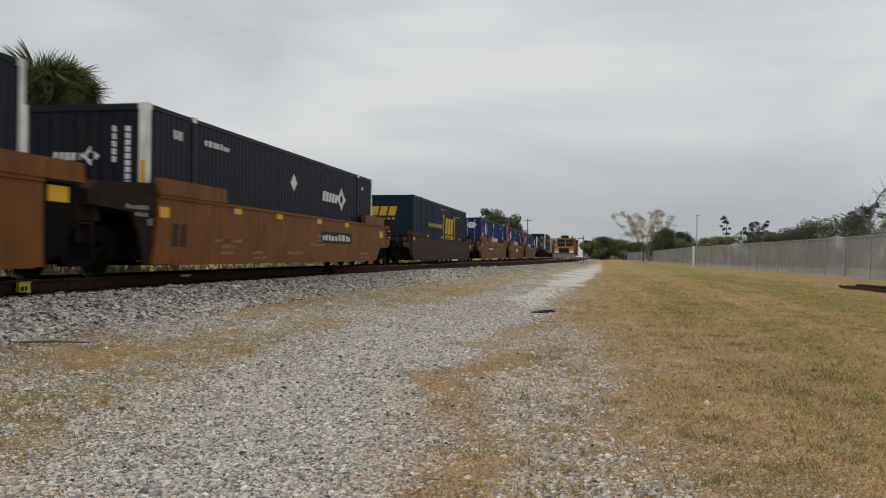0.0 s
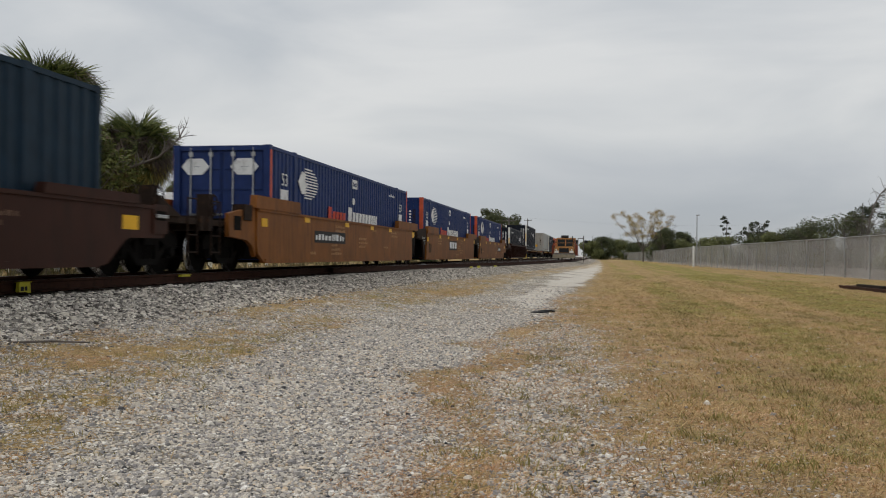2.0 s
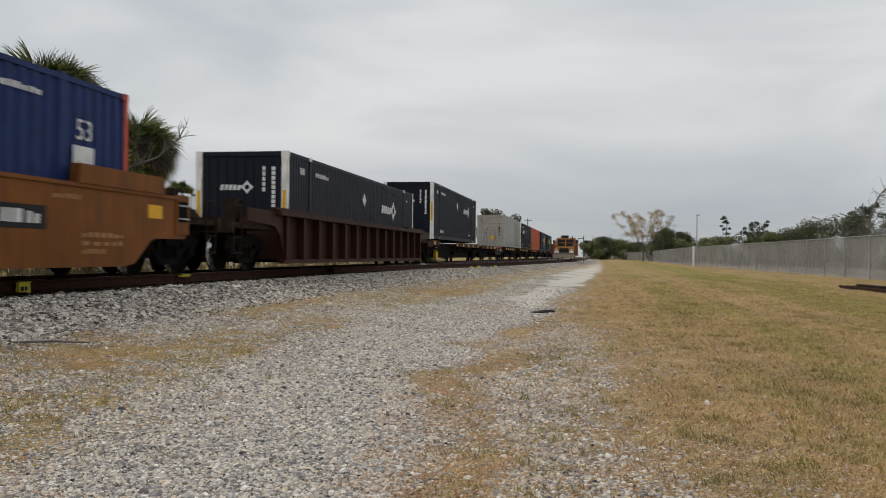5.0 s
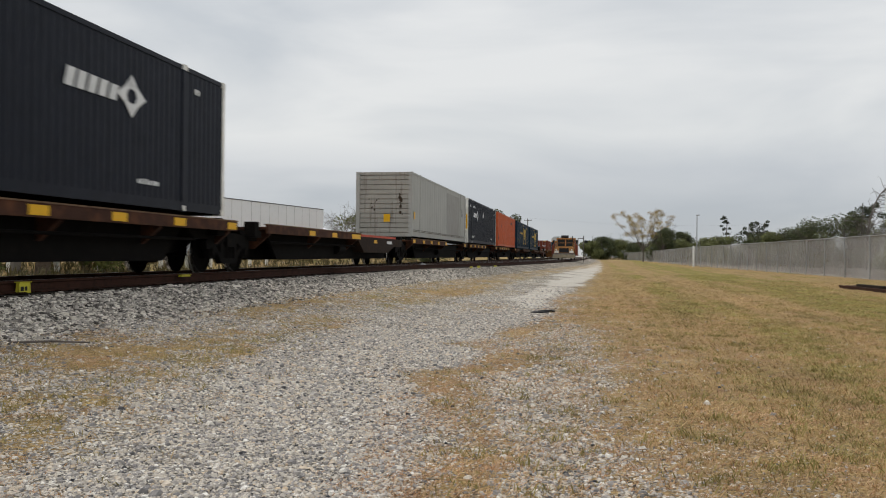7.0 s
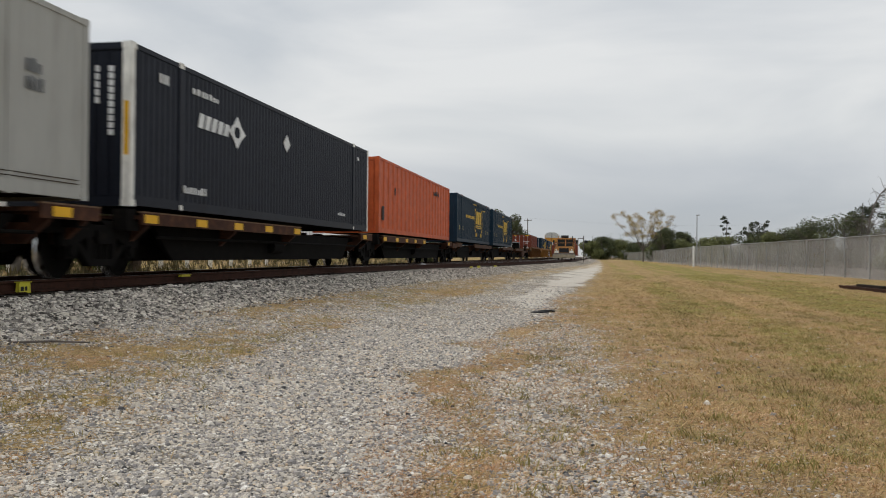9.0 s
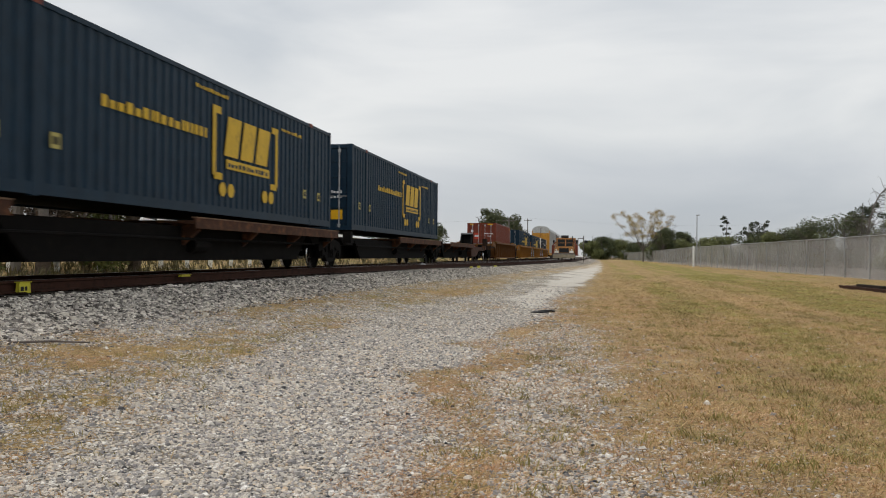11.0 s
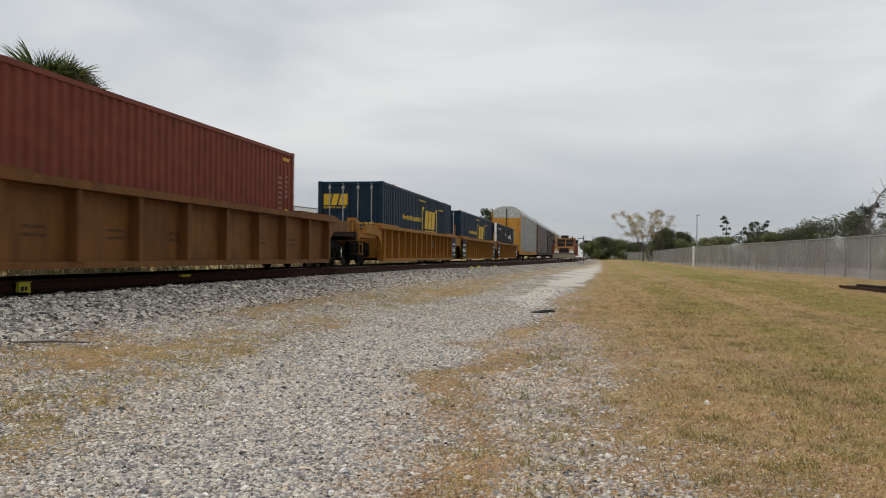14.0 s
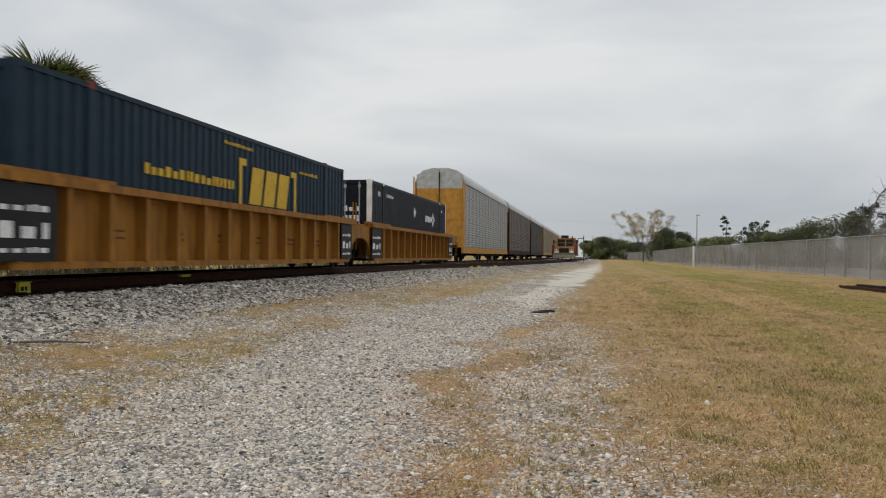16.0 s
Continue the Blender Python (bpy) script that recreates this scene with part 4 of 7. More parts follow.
def ends(car, f0, r0, front, rear, bogie_rear, mat, L):
    if front:
        end_platform(car, f0 + 0.1, f0 - 2.3, mat)
        bogie(car, f0 - 0.75)
        coupler(car, f0 - 2.2, -1)
    else:
        part("joint_plate", Shape().box(-0.5, 0.5, f0 - 1.75, f0 + 0.3, 0.75, 1.12).box(-1.25, 1.25, f0 - 1.3, f0 + 0.3, 1.12, 1.2), M_UNDER, car)
    if rear:
        end_platform(car, r0 - 0.1, r0 + 1.7, mat)
        bogie(car, r0 + 0.15)
        coupler(car, r0 + 1.6, 1)
    else:
        part("joint_plate", Shape().box(-0.5, 0.5, r0 - 0.3, r0 + 1.6, 0.7, 1.02).box(-1.3, 1.3, r0 - 0.3, r0 + 0.85, 1.05, 1.15), M_UNDER, car)
        if bogie_rear:
            bogie(car, r0 + 1.6)
            joint_ladder(car, r0 + 1.15, r0 + 1.55, top=2.5)


def joint_ladder(car, ya, yb, mat=None, top=2.25):
    lad = Shape().rod((1.3, ya, 0.6), (1.3, ya, top), 0.024, 6).rod((1.3, yb, 0.6), (1.3, yb, top), 0.024, 6)
    for z in (0.9, 1.25, 1.6, top - 0.3):
        lad.rod((1.3, ya, z), (1.3, yb, z), 0.018, 6)
    part("ladder", lad, mat or M_DECK_D, car, "grimy steel grab ladder")
    part("joint_box", Shape().box(0.55, 1.22, ya - 0.05, yb + 0.35, 0.95, 1.5), M_DECK_D, car, "grimy dark box over the joint")


def number_plate(y0, y1):
    def put(car):
        flat_mark(car, [rect(y0, y1, 0.76, 1.10)], 1.502, M_DMARK, "black number board", "number_board")
        flat_mark(car, bars(y0 + 0.1, y1 - 0.1, 0.84, 1.03, 10, 3), 1.506, M_WMARK, "white bars of writing")
    return put


def emblem_plate(y0, y1):
    def put(car):
        flat_mark(car, [rect(y0, y1, 0.70, 1.23)], 1.502, M_DMARK, "black emblem board", "emblem_board")
        w = (y1 - y0) / 3
        for i in range(3):
            a = y0 + w * i + 0.12
            flat_mark(car, [[(a + 0.06, 0.8), (a + w - 0.2, 0.8), (a + w - 0.13, 1.15), (a, 1.15)]], 1.506, M_WMARK, "plain white block")
    return put


def ribbed_well(u, mat, label, front, rear, bogie_rear=True, n=15, f0=None, r0=None, black_ends=False, length=16.154, end=3.0, group="ribbed well cars"):
    """Well car unit with top and bottom chords and upright ribs."""
    car = thing("well_car", label, "well car", u, 0.0, group)
    L = length
    f0 = f0 if f0 is not None else (-0.7 if front else -0.3)
    r0 = r0 if r0 is not None else (L + 0.7 if rear else L + 0.05)
    for sx in (1, -1):
        a, b = sorted((sx * 1.33, sx * 1.29))
        part("side_sheet", Shape().box(a, b, f0, r0, 0.25, 1.5), mat, car)
        a, b = sorted((sx * 1.60, sx * 1.28))
        part("top_chord", Shape().box(a, b, f0 - 0.55, r0 + 0.55, 1.40, 1.53), mat, car)
        part("bottom_chord", Shape().box(*sorted((sx * 1.5, sx * 1.3)), f0, r0, 0.18, 0.29), mat, car)
        for y0, y1 in ((f0 - 0.6, f0 + 2.6), (r0 - 2.6, r0 + 0.6)):
            part("hip_panel", Shape().box(*sorted((sx * 1.5, sx * 1.28)), y0, y1, 1.53, 1.60), mat, car)
        rib = Shape().prism([(1.33, -0.045), (1.50, -0.045), (1.50, -0.065), (1.535, -0.065), (1.535, 0.065), (1.50, 0.065), (1.50, 0.045), (1.33, 0.045)] if sx > 0 else [(-1.33, 0.045), (-1.50, 0.045), (-1.50, 0.065), (-1.535, 0.065), (-1.535, -0.065), (-1.50, -0.065), (-1.50, -0.045), (-1.33, -0.045)], "z", 0.28, 1.41).mesh("rib", mat)
        for i in range(n):
            part("rib", rib, mat, car, at=pose(0, f0 + 0.12 + (r0 - f0 - 0.24) * i / (n - 1), 0))
        if black_ends:
            for y0, y1 in ((f0 - 0.45, f0 + 0.95), (r0 - 1.0, r0 + 0.15))[1 if black_ends == "rear" else 0:]:
                if sx > 0:
                    part("black_panel", Shape().box(1.531, 1.539, y0, y1, 0.3, 1.38), M_DMARK, car, "black painted end panel")
                    flat_mark(car, bars(y0 + 0.12, y1 - 0.12, 0.62, 0.85, 3, 2) + bars(y0 + 0.12, y1 - 0.12, 1.0, 1.1, 5, 2) + bars(y0 + 0.12, y1 - 0.12, 0.42, 0.5, 5, 2), 1.54, M_WMARK)
    part("well_floor", Shape().box(-1.3, 1.3, 0.3, L - 0.3, 0.2, 0.255), M_UNDER, car)
    for y in (f0 + 0.3, r0 - 0.3):
        part("bulkhead", Shape().box(-1.36, 1.36, y, y + 0.06, 0.3, 1.38), mat, car)
    for y0, y1, out in ((f0, f0 - end, front), (r0, r0 + end, rear)):
        s = 1 if y1 > y0 else -1
        if out:
            end_platform(car, y0, y1, mat)
            bogie(car, y0 + s * 1.5)
            coupler(car, y1 - s * 0.1, s)
            for sx in (1, -1):
                part("end_bracket", Shape().prism([(y0, 1.5), (y0 + s * 2.3, 1.5), (y0 + s * 2.3, 1.2), (y0 + s * 0.6, 1.12), (y0 + s * 0.2, 0.9), (y0, 0.45)], "x", *sorted((sx * 1.45, sx * 1.38))), mat, car)
        else:
            for sx in (1, -1):
                part("end_bracket", Shape().prism([(y0, 1.42), (y0 + s * 1.6, 1.42), (y0 + s * 1.6, 1.0), (y0 + s * 1.0, 0.96), (y0 + s * 0.5, 0.72), (y0 + s * 0.25, 0.3), (y0, 0.3)], "x", *sorted((sx * 1.44, sx * 1.37))), mat, car)
            part("joint_plate", Shape().box(-1.3, 1.3, *sorted((y0 - s * 0.2, y0 + s * 1.2)), 1.15, 1.5).box(-0.5, 0.5, *sorted((y0, y0 + s * 1.25)), 0.7, 1.05), mat, car)
    if not rear and bogie_rear:
        bogie(car, r0 + 1.65)
        joint_ladder(car, r0 + 1.1, r0 + 1.5, mat, 2.2)
    seam = Shape().box(1.335, 1.35, f0 + 0.1, r0 - 0.1, 1.30, 1.33)
    part("sheet_lip", seam, mat, car)
    for i in range(6):
        y = f0 + (r0 - f0) * (0.16 + 0.13 * i)
        flat_mark(car, bars(y, y + 0.55, 0.78, 0.84, 4, i) + bars(y, y + 0.6, 0.66, 0.71, 4, i + 9), 1.334, M_STAIN, "dark stencilled lines")
    return car


def spine_unit(u, label, front, rear, decks, mat=None, L=16.154, yellow=True):
    """Spine car unit: a deep dark centre sill, side decks over the stretches given, trucks at the joints."""
    mat = mat or M_SPINE
    car = thing("spine_car", label, "spine car", u, 0.0, "low spine car units")
    f0, r0 = -0.85, L + 0.85
    # Sill and webs: near-black colour holds the shade below the deck.
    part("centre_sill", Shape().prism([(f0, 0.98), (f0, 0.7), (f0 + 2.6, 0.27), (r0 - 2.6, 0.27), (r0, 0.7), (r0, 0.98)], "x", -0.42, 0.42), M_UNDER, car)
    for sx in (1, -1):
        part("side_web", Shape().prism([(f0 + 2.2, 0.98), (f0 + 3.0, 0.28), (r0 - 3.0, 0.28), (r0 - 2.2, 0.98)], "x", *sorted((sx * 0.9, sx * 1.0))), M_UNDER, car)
    for y0, y1 in decks:
        part("deck", Shape().box(-1.38, 1.38, y0, y1, 1.03, 1.09), mat, car)
        for sx in (1, -1):
            part("deck_edge", Shape().prism([(y0, 0.93), (y0, 1.14), (y1, 1.14), (y1, 0.93)], "x", *sorted((sx * 1.37, sx * 1.43))), mat, car)
            part("edge_lip", Shape().box(*sorted((sx * 1.33, sx * 1.445)), y0, y1, 1.14, 1.165), M_LIP, car, "worn paler top lip")
        n = max(2, round((y1 - y0) / 2.6))
        for i in range(n):
            y = y0 + 0.3 + (y1 - y0 - 0.6) * i / (n - 1)
            part("cross_bearer", Shape().prism([(-1.36, 1.03), (-1.36, 0.9), (-0.95, 0.55), (0.95, 0.55), (1.36, 0.9), (1.36, 1.03)], "y", y - 0.06, y + 0.06), mat, car)
        if yellow:
            ys = [y0 + 0.3] + [y0 + (y1 - y0) * k for k in (0.28, 0.5, 0.72)] + [y1 - 0.3] if y1 - y0 > 4 else [y0 + 0.5]
            reflectors(car, ys, 0.96, 1.431, 0.15, 0.46)
    for y in (0.1, L - 0.1):
        for x in (-1.13, 1.13):
            part("pedestal", Shape().box(x - 0.14, x + 0.14, y - 0.14, y + 0.14, 0.98, 1.2), M_UNDER, car)
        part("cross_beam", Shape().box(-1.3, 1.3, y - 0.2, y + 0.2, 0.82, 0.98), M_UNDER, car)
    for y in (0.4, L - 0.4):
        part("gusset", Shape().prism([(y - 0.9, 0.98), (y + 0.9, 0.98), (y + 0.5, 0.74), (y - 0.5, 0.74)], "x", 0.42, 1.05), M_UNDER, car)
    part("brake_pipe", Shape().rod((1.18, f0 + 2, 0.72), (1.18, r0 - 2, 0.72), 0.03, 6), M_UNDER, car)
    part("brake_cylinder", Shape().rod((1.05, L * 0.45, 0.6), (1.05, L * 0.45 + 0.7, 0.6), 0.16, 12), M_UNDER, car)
    bogie(car, r0) if not rear else bogie(car, r0 - 0.9)
    if front:
        bogie(car, f0 + 0.5)
        coupler(car, f0 - 0.9, -1)
        part("end_sill", Shape().box(-1.4, 1.4, f0 - 1.0, f0 + 0.2, 0.85, 1.1), mat, car)
    if rear:
        coupler(car, r0 + 0.3, 1)
        part("end_sill", Shape().box(-1.4, 1.4, r0 - 0.2, r0 + 0.4, 0.85, 1.1), mat, car)
    return car


def autorack(u, side, endm, label, L=26.9):
    """Tall enclosed car carrier with perforated side panels and an arched roof."""
    car = thing("autorack_car", label, "autorack", u, 0.0, "enclosed car carriers")
    W = 1.52
    for sx in (1, -1):
        for zi in range(5):
            z0 = 0.95 + zi * 0.77
            n = 15
            for k in range(n):
                y0 = 0.7 + (L - 1.4) * k / n
                me = bpy.data.meshes.get("rack_panel_%s_%d_%d" % (side.name, sx, zi))
                if me is None:
                    s = Shape()
                    for j in range(5):
                        s.prism([(sx * (W - 0.03), z0 + 0.15 * j), (sx * W, z0 + 0.15 * j + 0.02), (sx * W, z0 + 0.15 * j + 0.10), (sx * (W - 0.03), z0 + 0.15 * j + 0.13), (sx * (W - 0.05), z0 + 0.15 * j + 0.13), (sx * (W - 0.05), z0 + 0.15 * j)], "y", 0.02, (L - 1.4) / n - 0.02)
                    me = s.mesh("rack_panel_%s_%d_%d" % (side.name, sx, zi), side)
                part("side_panel", me, side, car, at=pose(0, y0, 0))
        for k in range(16):
            y = 0.7 + (L - 1.4) * k / 15
            part("side_post", Shape().box(*sorted((sx * (W - 0.1), sx * (W + 0.02))), y - 0.05, y + 0.05, 0.6, 4.85), side, car)
        part("side_sill", Shape().box(*sorted((sx * (W - 0.12), sx * (W + 0.03))), 0.0, L, 0.55, 0.93), endm, car)
        part("eave_rail", Shape().box(*sorted((sx * (W - 0.1), sx * (W + 0.03))), 0.2, L - 0.2, 4.82, 4.98), M_ROOF, car)
        for y0, y1 in ((0.0, 0.7), (L - 0.7, L)):
            part("corner_panel", Shape().box(*sorted((sx * (W - 0.08), sx * W)), y0, y1, 0.9, 4.85), endm, car)
    prof = [(-W, 4.9), (-W + 0.1, 5.25), (-W + 0.45, 5.6), (-0.5, 5.75), (0.5, 5.75), (W - 0.45, 5.6), (W - 0.1, 5.25), (W, 4.9)]
    part("roof", Shape().prism(prof, "y", 0.15, L - 0.15), M_ROOF, car, "pale metal arched roof")
    for y0, y1 in ((0.05, 0.15), (L - 0.15, L - 0.05)):
        for x0, x1 in ((-W + 0.1, -0.03), (0.03, W - 0.1)):
            d = part("end_door", Shape().box(x0, x1, y0, y1, 0.9, 4.5).box(x0 + 0.1, x1 - 0.1, y0 - 0.02, y1 + 0.02, 1.1, 2.4).box(x0 + 0.1, x1 - 0.1, y0 - 0.02, y1 + 0.02, 2.6, 4.3), endm, car)
            part("upper_door", Shape().prism([(x0, 4.5), (x1, 4.5), (x1, 5.7 if abs(x1) < 0.1 else 5.35), (x0, 5.7 if abs(x0) < 0.1 else 5.35)], "y", y0, y1), M_ROOF, d, "pale upper door panel")
    part("door_bar", Shape().rod((0, -0.03, 3.4), (0, -0.03, 5.5), 0.035, 6).box(-0.12, 0.12, -0.06, 0.0, 3.25, 3.6), M_DMARK, car)
    part("ladder", Shape().rod((-W, -0.05, 0.9), (-W, -0.05, 5.2), 0.025, 6).rod((-W, -0.4, 0.9), (-W, -0.4, 5.2), 0.025, 6), endm, car)
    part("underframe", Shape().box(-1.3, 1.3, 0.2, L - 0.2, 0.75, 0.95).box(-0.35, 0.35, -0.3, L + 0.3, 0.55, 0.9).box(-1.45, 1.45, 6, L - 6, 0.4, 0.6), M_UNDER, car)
    for y in (3.0, L - 3.0):
        bogie(car, y)
    coupler(car, -0.2, -1)
    coupler(car, L + 0.2, 1)
    return car


def build_train():
    zc, zs = 0.27, 1.25
    O, DK = "orange-brown smooth-sided well car with faded stencils", "dark brown smooth-sided well car with yellow reflectors"
    # orange articulated pair
    smooth_well(-5.05, M_WELL_O, O, False, False)
    black_star(-5.05, zc)
    smooth_well(14.54, M_WELL_O, O, False, True, plate=number_plate(9.63, 12.75))
    black_star(14.54, zc)
    # dark brown well car
    smooth_well(38.17, M_WELL_D, DK, True, True, top=1.25, hip=0.19)
    yellow_marked(38.17, zc - 0.02, False)
    # three-unit orange-brown car
    smooth_well(61.88, M_WELL_O, O, True, False, plate=number_plate(2.94, 6.03))
    blue_globe(61.88, zc, True)
    smooth_well(81.59, M_WELL_O, O, False, False, plate=emblem_plate(6.5, 9.05))
    blue_globe(81.59, zc, False)
    smooth_well(100.97, M_WELL_O, O, False, True, plate=number_plate(11.5, 13.6))
    blue_globe(100.97, zc, False)
    # dark ribbed well car
    ribbed_well(125.1, M_WELL_D, "dark brown ribbed well car", True, True, n=14)
    black_star(125.1, zc)
    # five spine units
    S, E = "low rusty spine car with yellow reflectors", "empty low rusty spine car with yellow reflectors"
    back, fore = ((-0.7, 1.2), (6.8, 16.6)), ((0.2, 8.6), (14.8, 16.3))
    sp = spine_unit(146.26, S, True, False, back)
    reflectors(sp, (1.68,), 0.80, 1.12, 0.13, 0.52)
    part("brake_box", Shape().box(1.0, 1.14, 1.8, 2.3, 0.2, 0.62).prism([(1.8, 0.62), (2.05, 0.62), (1.95, 0.72), (1.85, 0.72)], "x", 1.0, 1.14), M_YMARK, sp, "dusty yellow box under the frame")
    bk = black_star(146.26, zs)
    end_mark(bk, [[(-0.75, 1.42), (-0.5, 1.7), (-0.75, 1.98), (-1.0, 1.7)]], 0.036, M_PLACARD, "faded tan diamond placard")
    e = spine_unit(164.3, E, False, False, ((0.4, 9.0),), yellow=False)
    reflectors(e, (3.8, 5.95), 0.95, 1.431, 0.14, 0.5)
    reflectors(e, (8.4,), 0.95, 1.431, 0.15, 1.05)
    part("rear_body", Shape().prism([(8.6, 1.05), (9.6, 0.5), (13.2, 0.5), (14.2, 0.75), (15.6, 0.75), (15.6, 1.05)], "x", -1.38, 1.38), M_DECK_D, e)
    part("red_deck", Shape().box(-1.36, 1.36, 9.3, 14.6, 1.05, 1.13), M_BRIGHT_R, e, "bright red painted deck")
    reflectors(e, (11.2,), 0.84, 1.381, 0.12, 0.4)
    part("white_plate", Shape().box(1.381, 1.389, 13.0, 13.8, 0.84, 0.95), M_WMARK, e, "white enamel plate")
    spine_unit(182.37, S, False, False, ((-0.4, 8.6), (14.8, 16.3)))
    g = container("container", "grey smooth-sided refrigerated container with ribbed end", 182.37, zs, M_GREY, louvre=True, end_mat=M_GREY_E, pitch=0.6, depth=0.008)
    flat_mark(g, [rect(0.4, 0.68, 0.8, 1.12)], W53, M_REFL, "yellow sticker")
    end_mark(g, [rect(-0.02, 0.28, 0.66, 1.0)], 0.034, M_REFL, "yellow sticker")
    for i in range(26):
        rr = random.Random(i)
        x, z = (rr.gauss(0.76, 0.03), rr.uniform(0.95, 1.95)) if i < 18 else (rr.gauss(-0.5, 0.12), rr.uniform(1.2, 1.75))
        k = rr.uniform(0.03, 0.085) if i < 18 else rr.uniform(0.015, 0.05)
        end_mark(g, [[(x + k * rr.uniform(0.5, 1.1) * math.cos(a * 1.05), z + 1.3 * k * rr.uniform(0.5, 1.1) * math.sin(a * 1.05)) for a in range(6)]], 0.034 - 0.0002 * i, M_STAIN, "small brown rust stain", "stain")
    flat_mark(g, [rect(9.4, 13.9, 0.3, 2.62)], W53 - 0.012, M_GREY_D, "dusty darker side panel", "side_patch")
    flat_mark(g, [rect(0.3, 15.9, 0.30, 0.315), rect(0.3, 15.9, 0.24, 0.255)], W53, M_STAIN, "thin dirt line along the bottom rail", "dirt_line")
    flat_mark(g, bars(14.6, 15.05, 1.52, 1.72, 4, 3) + bars(14.6, 15.0, 1.78, 1.98, 3, 5), W53, M_STEEL)
    spine_unit(199.82, S, False, False, fore)
    black_star(199.82, zs, rear_logo=False)
    spine_unit(217.6, S, False, True, fore)
    o = container("container", "bright orange ribbed steel container", 217.6, zs, M_ORANGE, posts=False, pitch=0.78, depth=0.045)
    flat_mark(o, bars(11.3, 12.8, 2.2, 2.42, 7, 3), W53, M_DMARK)
    flat_mark(o, [rect(0.5, 0.85, 0.5, 1.05), rect(2.6, 2.8, 1.6, 1.9)], W53, M_DMARK)
    # three spine units, the last empty with a raised hitch
    R = "low spine car with orange-rusty deck edges"
    spine_unit(236.62, R, True, False, back, M_SPINE_R, yellow=False)
    yellow_marked(236.62, zs, False, low=True)
    spine_unit(255.21, R, False, False, ((6.9, 16.6),), M_SPINE_R, yellow=False)
    yellow_marked(255.21, zs, True, low=True, end_logo="")
    e = spine_unit(272.9, "empty low rusty spine car with a raised trailer hitch", False, True, ((2.2, 11.8),), M_SPINE_R, L=17.0, yellow=False)
    part("end_body", Shape().prism([(11.2, 1.0), (11.2, 0.35), (13.6, 0.35), (15.0, 0.78), (18.4, 0.78), (18.4, 1.0)], "x", -1.3, 1.3), M_SPINE, e)
    part("red_plate", Shape().box(1.0, 1.25, 13.0, 14.0, 1.0, 1.03), M_RMARK, e)
    hitch = part("trailer_hitch", Shape().box(-0.42, 0.42, 17.3, 18.2, 1.0, 1.08), M_UNDER, e, "dark steel trailer hitch")
    for x0, x1 in ((-0.42, -0.32), (0.32, 0.42)):
        part("hitch_arm", Shape().prism([(17.0, 1.0), (17.5, 1.0), (18.1, 2.0), (17.75, 2.0)], "x", x0, x1), M_UNDER, hitch)
        part("hitch_leg", Shape().prism([(18.12, 1.0), (18.3, 1.0), (18.3, 2.0), (18.12, 2.0)], "x", x0, x1), M_UNDER, hitch)
    part("hitch_body", Shape().prism([(17.55, 1.05), (18.22, 1.05), (18.22, 1.98), (17.98, 1.98)], "x", -0.31, 0.31), M_UNDER, hitch)
    part("hitch_plate", Shape().prism([(17.62, 2.04), (18.0, 2.1), (18.0, 2.0), (17.62, 1.97)], "x", -0.42, 0.42).prism([(18.06, 2.1), (18.42, 2.05), (18.42, 1.98), (18.06, 2.0)], "x", -0.42, 0.42), M_STEEL, hitch, "worn grey top plate")
    # rusty ribbed well car with a short red container
    ribbed_well(299.47, M_WELL_R, "rust-tan ribbed well car", True, True, n=10, f0=-2.0, r0=14.6, length=12.2, end=3.3)
    r = container("container", "dark red corrugated short steel container", 299.47, zc, M_RED, 12.192, 2.438, 2.896, doors=True, pitch=0.28, depth=0.04, posts=False)
    rx = 2.438 / 2 + 0.002
    end_mark(r, [rect(-0.62, -0.22, 1.55, 2.05)], 0.05, M_RMARK, "red and white placard")
    end_mark(r, [rect(-0.6, -0.24, 1.72, 1.86)], 0.045, M_WMARK)
    end_mark(r, [ring(-0.82, 2.2, 0.12, 0.12, 0.118, 0, 360, 8)] + bars(0.2, 1.0, 1.95, 2.06, 8, 3) + bars(0.5, 0.8, 1.75, 1.85, 3, 3) + bars(0.2, 0.9, 1.1, 1.3, 6, 3), 0.05, M_WMARK)
    end_mark(r, [rect(-1.0, -0.7, 2.74, 2.82), rect(0.5, 0.95, 2.74, 2.82)], 0.015, M_REFL, "yellow and black height stripes")
    flat_mark(r, [rect(11.05, 11.2, 0.55 + 0.13 * i, 0.62 + 0.13 * i) for i in range(13)] + [rect(11.5, 11.66, 1.65 + 0.13 * i, 1.72 + 0.13 * i) for i in range(5)], rx, M_FADED)
    flat_mark(r, [rect(11.48, 11.7, 1.1, 1.35), rect(11.5, 11.65, 0.28, 0.4)], rx, M_YMARK, "yellow label")
    flat_mark(r, [rect(11.48, 11.72, 0.6, 0.88)], rx, M_FADED, "pale label")
    flat_mark(r, [rect(11.35, 11.5, 2.62, 2.7), rect(11.6, 11.75, 2.62, 2.7)], rx, M_REFL)
    # three-unit yellow-brown ribbed car
    Y = "yellow-brown ribbed well car with black end panels"
    c3 = ribbed_well(321.46, M_WELL_Y, Y, True, False, black_ends="rear")
    vent = part("vent_plate", Shape().box(1.333, 1.40, 9.95, 10.4, 0.76, 1.12), M_STEEL, c3, "pale grey louvred plate")
    for i in range(6):
        part("slat", Shape().box(1.40, 1.412, 9.98, 10.37, 0.79 + 0.055 * i, 0.82 + 0.055 * i), M_GREY, vent)
    yellow_marked(321.46, zc + 0.09, True)
    ribbed_well(341.28, M_WELL_Y, Y, False, False, black_ends=True)
    yellow_marked(341.28, zc, True)
